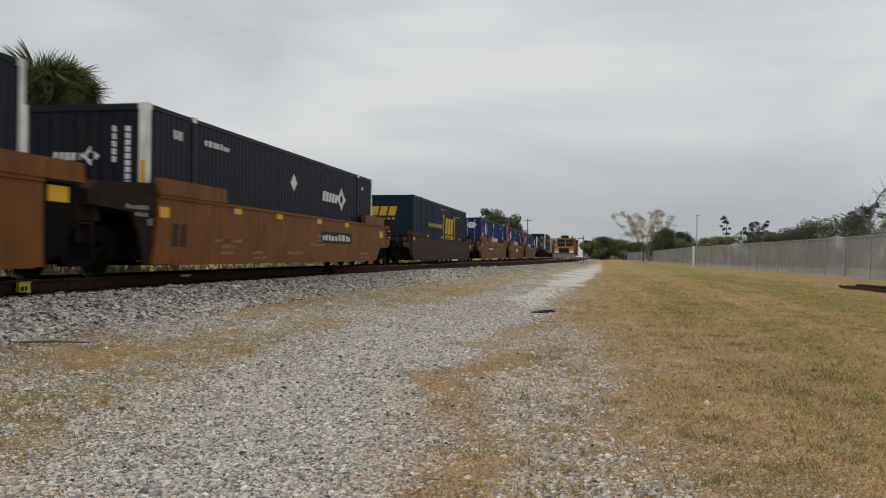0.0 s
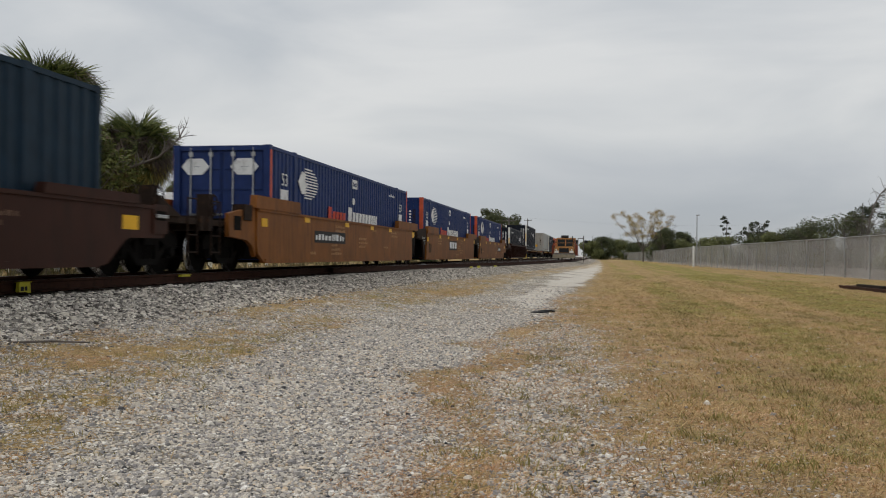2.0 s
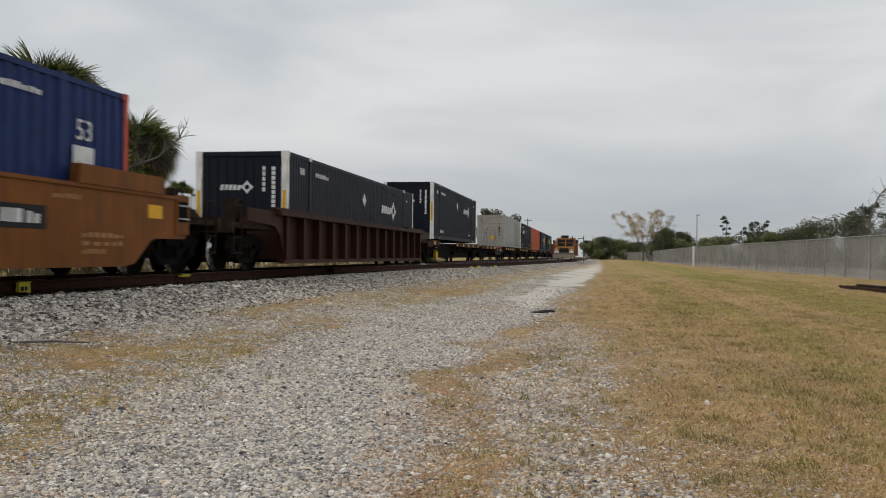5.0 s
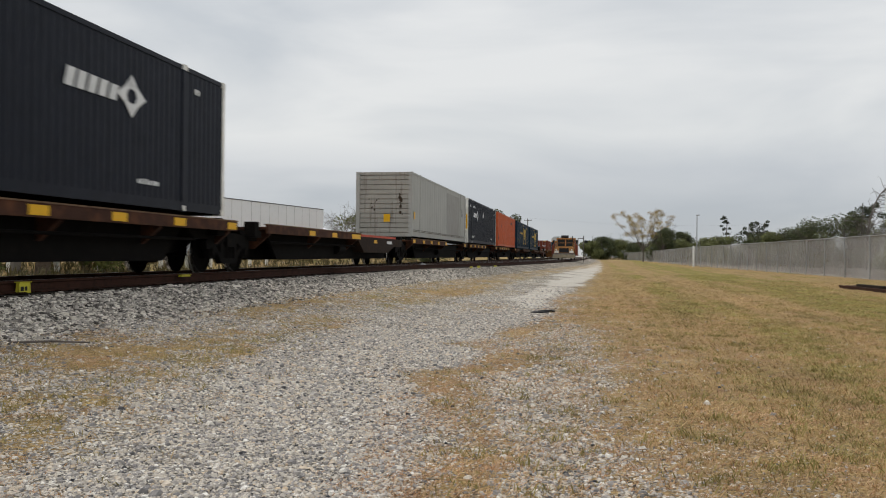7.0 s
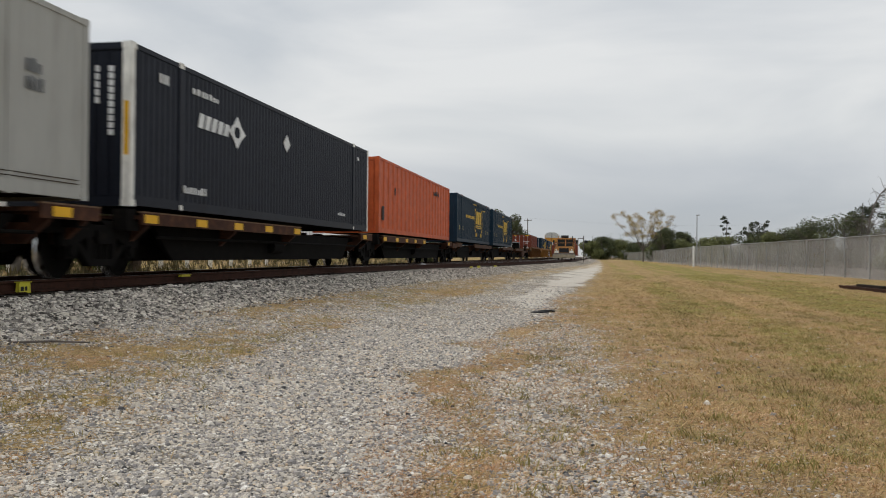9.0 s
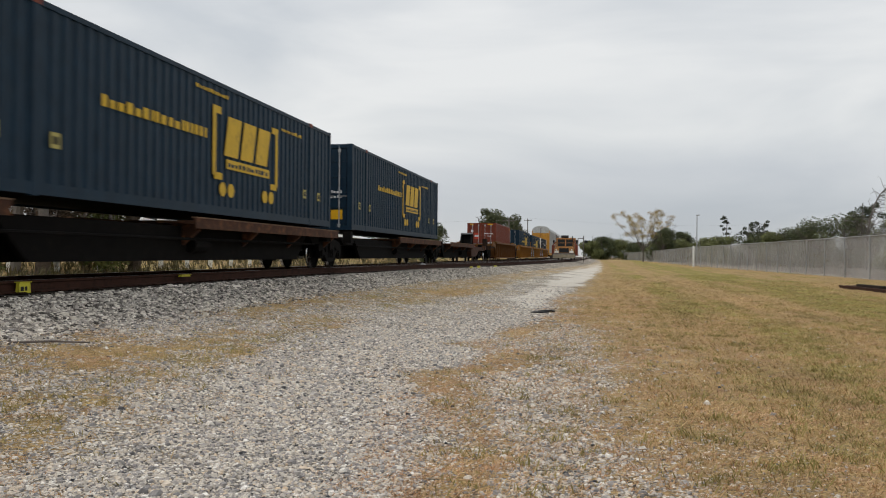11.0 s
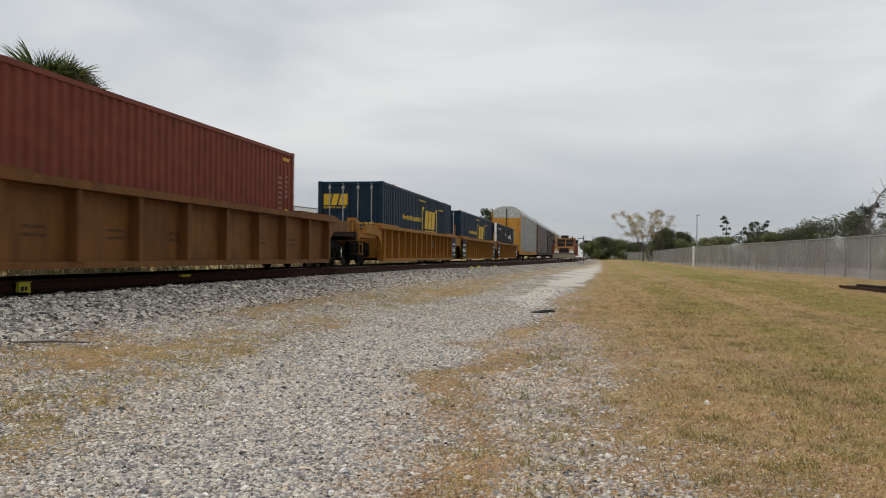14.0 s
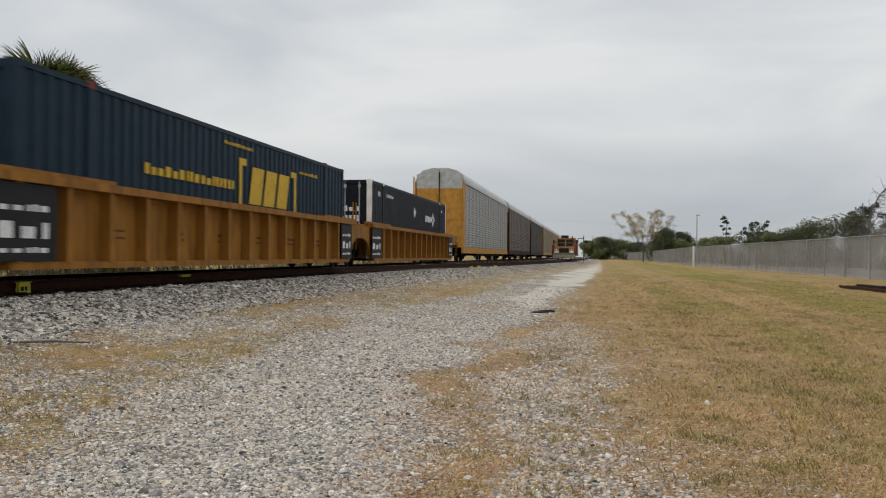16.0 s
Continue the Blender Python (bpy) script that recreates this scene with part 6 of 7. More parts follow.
def mesh_material():
    """Chain-link fabric seen from afar: thin grey wire with gaps between."""
    m, nt, bsdf = nodes_of("chain_link_fabric")
    v = coords(nt)
    n = noise_node(nt, v, 0.35, 3)
    c = ramp_node(nt, n, [(0.3, (0.33, 0.315, 0.305)), (0.7, (0.44, 0.43, 0.42))])
    nt.links.new(c, bsdf.inputs["Base Color"])
    bsdf.inputs["Roughness"].default_value = 0.6
    tr = nt.nodes.new("ShaderNodeBsdfTransparent")
    mx = nt.nodes.new("ShaderNodeMixShader")
    out = [k for k in nt.nodes if k.type == "OUTPUT_MATERIAL"][0]
    w = nt.nodes.new("ShaderNodeTexWave")
    w.wave_type, w.bands_direction = "BANDS", "DIAGONAL"
    w.inputs["Scale"].default_value = 9.0
    nt.links.new(v, w.inputs["Vector"])
    f = ramp_node(nt, w.outputs["Fac"], [(0.3, (0.34, 0.34, 0.34)), (0.8, (0.70, 0.70, 0.70))])
    nt.links.new(f, mx.inputs["Fac"])
    nt.links.new(tr.outputs[0], mx.inputs[1])
    nt.links.new(bsdf.outputs[0], mx.inputs[2])
    nt.links.new(mx.outputs[0], out.inputs["Surface"])
    return m


FENCE = ((16.3, 14.0), (15.3, 52.0), (14.65, 69.0), (12.85, 114.0), (13.3, 250.0), (10.0, 330.0))


def build_fence():
    f = tagged(new("chain_link_fence"), "grey chain-link fence with galvanized posts along the verge", "fence", kind="structure")
    mat = mesh_material()
    post = Shape().rod((0, 0, -0.2), (0, 0, 2.46), 0.03, 8).rod((0, 0, 2.46), (0, 0, 2.52), 0.045, 8, 0.02).mesh("post", M_FPOST)
    rnd = random.Random(2)
    for (xa, ya), (xb, yb) in zip(FENCE, FENCE[1:]):
        d = math.hypot(xb - xa, yb - ya)
        n = round(d / 3.8)
        for i in range(n):
            k, k2 = i / n, (i + 1) / n
            x, y, x2, y2 = xa + (xb - xa) * k, ya + (yb - ya) * k, xa + (xb - xa) * k2, ya + (yb - ya) * k2
            z = ground_z(x, y)
            part("post", post, M_FPOST, f, at=pose(x, y, z - rnd.uniform(0.0, 0.06), rnd.uniform(-1.5, 1.5), rnd.uniform(-2.2, 2.2), 0))
            s = Shape()
            s.rod((x, y, z + 2.48), (x2, y2, ground_z(x2, y2) + 2.48), 0.025, 6)
            part("top_rail", s, M_FPOST, f)
            q = Shape()
            q.v = [(x + 0.05, y, z + 0.03), (x2 + 0.05, y2, z + 0.03), (x2 + 0.05, y2, z + 2.48), (x + 0.05, y, z + 2.48)]
            q.f = [(0, 1, 2, 3)]
            me = bpy.data.meshes.new("mesh_panel")
            me.from_pydata(q.v, [], q.f)
            me.materials.append(mat)
            part("mesh_panel", me, mat, f)


build_fence()


p = stand("marker_post", "white painted post against the fence", "post", 12.55, 114.0)
part("shaft", Shape().rod((0, 0, -0.1), (0, 0, 2.55), 0.12, 12).rod((0, 0, 2.55), (0, 0, 2.62), 0.11, 12, 0.05), M_WHITEP, p)
p = stand("street_lamp", "tall slender street lamp behind the fence", "street lamp", 14.7, 129.4)
part("pole", Shape().rod((0, 0, -0.2), (0, 0, 7.25), 0.09, 10, 0.06), M_FPOST, p)
part("lamp_head", Shape().box(-0.1, 0.35, -0.09, 0.09, 7.2, 7.32), M_FPOST, p)
p = stand("signal_mast", "grey railway signal mast with an equipment box", "signal", -1.25, 112.0)
part("mast", Shape().rod((0, 0, -0.2), (0, 0, 3.4), 0.06, 10), M_POLE, p)
part("bracket", Shape().box(-0.75, 0.1, -0.06, 0.06, 3.0, 3.08).box(-0.75, -0.66, -0.06, 0.06, 2.1, 3.1).box(-0.75, 0.0, -0.06, 0.06, 2.1, 2.18), M_POLE, p)
part("signal_head", Shape().box(0.1, 0.5, -0.12, 0.12, 2.5, 2.8), M_DMARK, p)

W = "dense dark green trees behind the fence"
for i, (x, y, top, wd, m, lo) in enumerate(((-1.0, 305, 6.6, 9, M_LEAF2, 0.03), (3.5, 310, 8.2, 11, M_LEAF, 0.03), (9.0, 315, 7.6, 11, M_LEAF2, 0.03), (15.0, 300, 6.2, 10, M_LEAF, 0.03), (21.0, 290, 6.5, 11, M_LEAF2, 0.03), (15.8, 205, 7.2, 7.5, M_LEAF, 0.05), (19.5, 215, 6.2, 8.0, M_LEAF2, 0.05), (22.5, 225, 7.8, 6.5, M_LEAF, 0.2),
                                                (26.5, 215, 6.0, 9.0, M_LEAF2, 0.05), (21.5, 150, 4.8, 6.5, M_LEAF2, 0.05), (23.5, 138, 5.2, 6.5, M_LEAF, 0.05), (26.8, 140, 5.2, 7.0, M_LEAF2, 0.05), (30.0, 136, 5.6, 7.0, M_LEAF, 0.05), (26.5, 122, 5.4, 6.0, M_LEAF, 0.05), (29.5, 124, 6.0, 6.5, M_LEAF2, 0.05), (24.3, 124, 4.8, 5.5, M_LEAF2, 0.05),
                                                (28.2, 116, 6.6, 6.5, M_LEAF, 0.05), (31.2, 114, 7.0, 7.0, M_LEAF, 0.05), (33.5, 118, 7.0, 7.0, M_LEAF2, 0.05), (34.5, 108, 6.2, 6.5, M_LEAF, 0.05), (32.5, 100, 5.6, 6.0, M_LEAF2, 0.05), (35.8, 98, 6.0, 6.5, M_LEAF, 0.05), (31.0, 90, 3.8, 5.0, M_LEAF, 0.05), (34.0, 92, 4.6, 6.0, M_LEAF2, 0.05), (38.0, 100, 7.0, 7.0, M_LEAF, 0.05))):
    tree("tree", W, x, y, top, wd, m, 100 + i, 5600, 0.00095 * y + 0.02, 0.2, 26, low=lo)


def pine(x, y, top, seed, label, crown=0.35, wide=1.0, n=900):
    r = random.Random(seed)
    t = stand("pine_tree", label, "pine tree", x, y)
    h = top - t.matrix_basis.translation.z
    s = Shape().rod((0, 0, -0.1), (0.15, 0, h * 0.95), 0.014 * h, 7, 0.05)
    cs = []
    for i in range(13):
        a, z = r.uniform(0, 6.28), h * (1 - crown * r.random())
        q = wide * r.uniform(0.3, 1.0)
        c = Vector((math.cos(a) * q, math.sin(a) * q, z - 0.1))
        s.rod((0.1, 0, z - 0.4), c, 0.03, 4, 0.015)
        cs.append((c.x, c.y, c.z, wide * r.uniform(0.25, 0.5), 0.7))
    part("trunk", s, M_BARK, t)
    me = leaf_cloud(r, cs, n, 0.13)
    me.materials.append(M_PINE)
    part("crown", me, M_PINE, t)


pine(22.6, 156.0, 8.4, 61, "slender sparse pine behind the fence", 0.36, 0.9, 700)
pine(32.2, 113.0, 8.4, 62, "ragged dark pine behind the fence", 0.45, 1.6, 1500)
pine(33.6, 105.0, 7.2, 63, "ragged dark pine behind the fence", 0.45, 1.5, 1300)
pine(23.2, 138.0, 6.6, 64, "ragged dark pine behind the fence", 0.35, 1.3, 900)
pine(25.4, 138.0, 6.9, 65, "ragged dark pine behind the fence", 0.3, 1.0, 700)
bare_tree("small spreading tree with thin yellowing leaves", 11.2, 203.0, 7.9, 14.5, 71, M_LEAF_A, 13000)
tree("tree", "dark tree with some yellowing leaves behind the fence", 15.4, 200.0, 7.8, 9.0, M_LEAF, 72, 3200, 0.16, 0.3, 14, low=0.3)


def leaning_tree():
    r = random.Random(12)
    t = stand("tree", "tall leafless tree leaning over behind the fence", "tree", 27.6, 95.0)
    pts = [Vector(p) for p in ((0, 0, -0.2), (0.05, 0, 1.8), (0.15, 0.1, 3.6), (0.4, 0.1, 5.2), (0.75, 0.2, 6.6), (1.35, 0.2, 7.8), (2.2, 0.3, 8.7), (3.2, 0.3, 9.3))]
    s = Shape()
    for k in range(len(pts) - 1):
        s.rod(pts[k], pts[k + 1], 0.11 - 0.012 * k, 7, 0.098 - 0.012 * k)
        for _ in range(2 + 3 * k if k > 1 else 1):
            p = pts[k] + (pts[k + 1] - pts[k]) * r.random()
            d = Vector((r.uniform(-0.3, 1.0), r.uniform(-0.7, 0.7), r.uniform(-0.3, 0.8))).normalized()
            for j in range(4):
                q = p + d * r.uniform(0.25, 0.6)
                s.rod(p, q, 0.03 - 0.006 * j, 4, 0.025 - 0.006 * j)
                d = (d + Vector((r.uniform(-0.5, 0.5), r.uniform(-0.5, 0.5), r.uniform(-0.5, 0.4)))).normalized()
                p = q
                s.rod(p, p + Vector((r.uniform(-0.5, 0.5), r.uniform(-0.4, 0.4), r.uniform(-0.3, 0.5))), 0.012, 3, 0.005)
    part("trunk", s, M_TWIG, t)


leaning_tree()
bare_tree("leafless grey shrub behind the fence", 28.0, 95.0, 6.2, 5.0, 75)


def rail_pile():
    p = tagged(new("rail_pile"), "pile of old rusty rails lying in the grass", "rails")
    p.matrix_basis = pose(9.66, 37.4, -0.09, 0, 0, 3.6)
    M_PILE = surface("dark_rusty_rails", (0.06, 0.03, 0.022), 0.8, var=0.3, dirt=(0.11, 0.06, 0.04), dirt_amount=0.4)
    r = random.Random(5)
    for i in range(7):
        s = Shape()
        c = 0.24 * i + 0.1
        k = len(rail_profile(0))
        for y in (0 - r.uniform(0, 0.5), -12.0):
            s.v += [(c + a, y, 0.215 + b) for a, b in rail_profile(0)]
        s.f = [(j, (j + 1) % k, k + (j + 1) % k, k + j) for j in range(k)] + [tuple(range(k))[::-1], tuple(range(k, 2 * k))]
        part("rail", s, M_PILE, p)
    for y in (-1.2, -5.0, -9.0):
        part("timber", Shape().box(-0.1, 1.8, y - 0.1, y + 0.1, -0.05, 0.032), M_TIE, p)
    for i, (y, a) in enumerate(((-3.0, 3), (-5.5, -5))):
        part("timber", Shape().box(0.25, 0.5, y - 1.3, y + 1.3, 0.218, 0.30), M_TIE, p, at=pose(0.1 * i, 0, 0, 0, 0, 0))


rail_pile()


def work_machine():
    """Yellow track maintenance machine standing on the siding."""
    y = 101.0
    m = tagged(new("track_machine"), "yellow track maintenance machine standing on the siding", "rail vehicle")
    m.matrix_basis = pose(siding_x(y) + 0.45, y, RZ, 0, 0, -math.degrees(math.atan2(siding_x(y + 3) - siding_x(y - 3), 6)))
    part("frame", Shape().box(-1.15, 1.15, 0, 8.5, 0.45, 0.75).box(-1.3, 1.3, -0.2, 0.1, 0.35, 0.7), M_STEEL, m)
    part("bumper", Shape().box(-1.25, 1.25, -0.42, -0.2, 0.2, 0.62).box(-0.2, 0.2, -0.8, -0.4, 0.3, 0.5), M_RACKT, m, "dusty tan front bumper")
    hood = part("hood", Shape().prism([(-1.15, 0.75), (1.15, 0.75), (1.1, 1.35), (0.8, 1.55), (-0.8, 1.55), (-1.1, 1.35)], "y", 0.0, 2.2), M_MACH, m)
    part("grille", Shape().box(-0.55, 0.55, -0.03, 0.0, 0.82, 1.34), M_DMARK, hood)
    part("panel", Shape().box(-1.1, -0.62, -0.02, 0.0, 0.8, 1.05).box(0.62, 1.1, -0.02, 0.0, 0.8, 1.05), M_POSTW, hood, "pale cream panel")
    for x in (-0.9, 0.9):
        part("headlight", Shape().rod((x, -0.04, 1.15), (x, 0.0, 1.15), 0.09, 10), M_WHITEP, hood)
    cab = part("cab", Shape().box(-1.05, 1.05, 2.2, 4.4, 0.75, 1.55).box(-1.05, -0.93, 2.2, 2.32, 1.55, 2.4).box(0.93, 1.05, 2.2, 2.32, 1.55, 2.4).box(-0.06, 0.06, 2.2, 2.32, 1.55, 2.4).box(-1.05, 1.05, 4.3, 4.4, 1.55, 2.4), M_MACH, m)
    part("cab_roof", Shape().prism([(-1.15, 2.4), (1.15, 2.4), (1.0, 2.55), (-1.0, 2.55)], "y", 2.0, 4.6), M_MACH, cab)
    part("cab_glass", Shape().box(-0.93, 0.93, 2.24, 2.28, 1.55, 2.4).box(-1.0, -0.96, 2.32, 4.3, 1.55, 2.4).box(0.96, 1.0, 2.32, 4.3, 1.55, 2.4), M_GLASSD, cab)
    part("air_unit", Shape().rod((-0.55, 3.0, 2.7), (0.3, 3.0, 2.7), 0.2, 12), M_DMARK, cab, "dark roof cooling unit")
    for x in (-1.0, 1.0):
        part("mirror_arm", Shape().rod((x, 2.1, 2.0), (x * 1.35, 1.9, 2.15), 0.025, 6).box(x * 1.35 - 0.09, x * 1.35 + 0.09, 1.86, 1.92, 1.9, 2.3), M_DMARK, cab, "dark side mirror")
        part("step", Shape().box(min(x, x * 1.2), max(x, x * 1.2), 2.3, 2.9, 0.35, 0.41).rod((x * 1.16, 2.3, 0.4), (x * 1.16, 2.3, 1.5), 0.02, 6), M_STEEL, m, "steel cab step with a rail")
    part("handrail", Shape().rod((-1.0, 0.15, 1.5), (-1.0, 0.15, 1.95), 0.022, 6).rod((1.0, 0.15, 1.5), (1.0, 0.15, 1.95), 0.022, 6).rod((-1.0, 0.15, 1.95), (1.0, 0.15, 1.95), 0.022, 6), M_MACH, hood)
    part("work_lamp", Shape().box(-0.75, -0.55, 2.0, 2.1, 2.55, 2.7).box(0.55, 0.75, 2.0, 2.1, 2.55, 2.7), M_WHITEP, cab)
    part("exhaust", Shape().rod((0.85, 2.0, 1.4), (0.85, 2.0, 2.75), 0.06, 8), M_DMARK, m)
    for x in (-1.35, 1.35):
        part("side_wing", Shape().prism([(x - 0.12, 0.5), (x + 0.12, 0.5), (x + 0.1, 1.7), (x - 0.1, 1.7)], "y", 0.6, 2.6).rod((x, 1.0, 1.7), (x * 0.8, 1.6, 2.1), 0.06, 6), M_RED, m)
    part("rear_house", Shape().box(-1.1, 1.1, 4.6, 8.3, 0.75, 2.0).box(0.2, 1.0, 4.7, 6.0, 2.0, 2.62), M_RACKD, m)
    for yy in (1.3, 6.8):
        for x in (-0.75, 0.75):
            part("wheel", Shape().rod((x - 0.07, yy, 0.36), (x + 0.07, yy, 0.36), 0.36, 18), M_WHEEL, m)


work_machine()


MARKS = []


def yellow_mark(y, x, z, ln, hgt, deep=0.03):
    k = tagged(new("rail_marker"), "small yellow painted marker plate on the rail", "marker", "markers along the rail")
    k.matrix_basis = pose(x, y, z)
    MARKS.append(k)
    part("plate", Shape().prism([(-ln / 2, 0), (ln / 2, 0), (ln / 2 * 0.9, hgt), (-ln / 2 * 0.9, hgt)], "x", -deep, deep), M_MARK, k)
    part("cap", Shape().box(-deep - 0.02, deep + 0.02, -ln / 2, ln / 2, hgt, hgt + 0.012), M_MARK, k)


M_MARK = surface("lime_yellow_paint", (0.62, 0.56, 0.05), 0.5, var=0.1, dirt=(0.2, 0.17, 0.05), dirt_amount=0.35)
yellow_mark(11.75, -8.45, RZ - 0.19, 0.28, 0.16)
plate = MARKS[0]
for a, b2 in ((-0.10, -0.03), (0.0, 0.05)):
    part("writing", Shape().box(0.031, 0.035, a, b2, 0.035, 0.10), M_DMARK, plate, "dark worn marks")
yellow_mark(16.9, -8.42, RZ - 0.06, 0.42, 0.03)
yellow_mark(44.2, -6.2, 0.51, 0.2, 0.10, 0.06)
yellow_mark(45.6, -6.0, 0.51, 0.2, 0.12, 0.06)
yellow_mark(50.0, -5.6, 0.51, 0.2, 0.09, 0.07)
k = tagged(new("rail_marker"), "small pale switch marker beside the rail", "marker", "markers along the rail")
k.matrix_basis = pose(-8.2, 41.5, 0.53)
part("plate", Shape().rod((0, 0, 0), (0, 0, 0.14), 0.2, 10, 0.16), M_UNDER, k)
part("cap", Shape().rod((0, 0, 0.14), (0, 0, 0.24), 0.17, 10, 0.1), M_WHITEP, k, "white cap")

d = stand("rubber_scrap", "flat dark scrap of rubber on the gravel", "scrap", -1.05, 18.45)
part("sheet", Shape().prism([(-0.22, -0.34), (0.02, -0.2), (0.25, 0.12), (0.24, 0.36), (0.02, 0.2), (-0.2, -0.1)], "z", 0.0, 0.03).prism([(-0.1, -0.15), (0.2, 0.1), (0.22, 0.3), (0.0, 0.16)], "z", 0.03, 0.045), M_DMARK, d)
d = stand("stick", "grey weathered stick lying on the ballast", "stick", -5.75, 8.45)
part("wood", Shape().rod((-0.42, -0.1, 0.04), (0.0, 0.05, 0.05), 0.013, 6).rod((0.0, 0.05, 0.05), (0.35, 0.2, 0.03), 0.013, 6, 0.008), M_TWIG, d)
# ---- loose stones and grass ----
def stone_cloud(name, label, count, x0, x1, y0, y1, size, mat, seed, want, spread=0.3):
    """Angular stones strewn over a stretch of ground, thicker where want(x, y) is higher; nearer stretches get more."""
    rng = np.random.default_rng(seed)
    base = np.array([(x, y, z) for z in (-1, 1) for y in (-1, 1) for x in (-1, 1)], float) * 0.5
    quads = np.array([(4, 5, 7, 6), (0, 1, 5, 4), (2, 6, 7, 3), (0, 4, 6, 2), (1, 3, 7, 5)])
    pts = []
    while len(pts) < count:
        x, y = rng.uniform(x0, x1), y0 * (y1 / y0) ** rng.random()
        if rng.random() < want(x, y):
            pts.append((x, y, ground_z(x, y)))
    P = np.array(pts)
    n = len(P)
    S = size * rng.lognormal(0, spread, n)
    V = base[None] * (1 + rng.uniform(-0.35, 0.35, (n, 8, 3)))
    V[:, 4:, :2] *= rng.uniform(0.45, 0.8, (n, 1, 1))
    V *= np.stack([S, S * rng.uniform(0.6, 1.0, n), S * rng.uniform(0.3, 0.6, n)], 1)[:, None]
    a = rng.uniform(0, 6.28, n)
    t = rng.uniform(-0.5, 0.5, n)
    ca, sa, ct, st = np.cos(a), np.sin(a), np.cos(t), np.sin(t)
    X, Y, Z = V[..., 0], V[..., 1], V[..., 2]
    Y, Z = Y * ct[:, None] - Z * st[:, None], Y * st[:, None] + Z * ct[:, None]
    X, Y = X * ca[:, None] - Y * sa[:, None], X * sa[:, None] + Y * ca[:, None]
    V = np.stack([X + P[:, None, 0], Y + P[:, None, 1], Z + P[:, None, 2] + (S * 0.12)[:, None]], 2).reshape(-1, 3)
    F = (quads[None] + 8 * np.arange(n)[:, None, None]).reshape(-1)
    me = bpy.data.meshes.new(name)
    me.vertices.add(len(V))
    me.vertices.foreach_set("co", V.ravel())
    me.loops.add(len(F))
    me.loops.foreach_set("vertex_index", F)
    me.polygons.add(len(F) // 4)
    me.polygons.foreach_set("loop_start", np.arange(0, len(F), 4))
    me.update(calc_edges=True)
    me.shade_flat()
    me.materials.append(mat)
    return tagged(new(name, me), label, "gravel", kind="stuff")


def stone_material(name, cols):
    m, nt, bsdf = nodes_of(name)
    g = nt.nodes.new("ShaderNodeNewGeometry")
    c = ramp_node(nt, g.outputs["Random Per Island"], cols)
    v = coords(nt)
    c = mix_node(nt, 1.0, c, ramp_node(nt, noise_node(nt, v, 90, 3), [(0.3, (0.8, 0.8, 0.8)), (0.7, (1.15, 1.15, 1.15))]), "MULTIPLY")
    nt.links.new(c, bsdf.inputs["Base Color"])
    bsdf.inputs["Roughness"].default_value = 0.9
    bsdf.inputs["Specular IOR Level"].default_value = 0.2
    return m


M_PALE = stone_material("pale_limestone_gravel", [(0.0, (0.05, 0.05, 0.055)), (0.06, (0.21, 0.20, 0.195)), (0.30, (0.395, 0.37, 0.35)), (0.52, (0.55, 0.50, 0.44)), (0.76, (0.68, 0.61, 0.52)), (0.86, (0.66, 0.52, 0.37)), (0.9, (0.74, 0.69, 0.61)), (1.0, (0.85, 0.81, 0.75))])
M_BALL = stone_material("grey_ballast_stone", [(0.0, (0.04, 0.035, 0.03)), (0.25, (0.21, 0.19, 0.17)), (0.6, (0.48, 0.44, 0.385)), (0.9, (0.72, 0.66, 0.57)), (1.0, (0.88, 0.83, 0.75))])
def in_wedge(x, y):
    """The stretch of plan on which single stones and blades are laid out."""
    return abs(x + 0.17 * y) < 0.60 * y + 0.6


def gravel_here(x, y):
    if not in_wedge(x, y):
        return 0.0
    c = cover(x, y)
    return max(0.006, 0.9 * (1.0 - c) ** (1.5 + 2.2 * sstep(0.40, 0.7, c)) * (1 - 0.8 * sand(x, y)))


stone_cloud("gravel", "loose pale limestone gravel on the service road", 72000, -6.4, 5.0, 3.4, 19.0, 0.0175, M_PALE, 1, gravel_here, 0.32)
stone_cloud("coarse_gravel", "larger rounded stones lying in the gravel", 800, -6.3, 2.0, 3.4, 14.0, 0.030, M_PALE, 3, lambda x, y: (1.0 - cover(x, y)) ** 1.5 * 0.8 if in_wedge(x, y) else 0.0, 0.3)
stone_cloud("mid_gravel", "flat pale stones lying on the service road", 22000, -6.6, 2.0, 5.5, 34.0, 0.027, M_PALE, 4, lambda x, y: gravel_here(x, y) * (1 - 0.6 * sstep(road_edge(y), road_edge(y) + 0.4, x)) * (0.4 + 0.6 * sstep(6.0, 9.0, y)), 0.3)
stone_cloud("ballast", "grey crushed stone ballast beside the rails", 35000, -8.6, -3.0, 5.5, 50.0, 0.040, M_BALL, 2, lambda x, y: 1.0 if 1.22 < side_of(x, y) < 2.9 else 0.5 * (1 - sstep(2.9, 3.4, side_of(x, y))) * sstep(1.1, 1.22, side_of(x, y)))


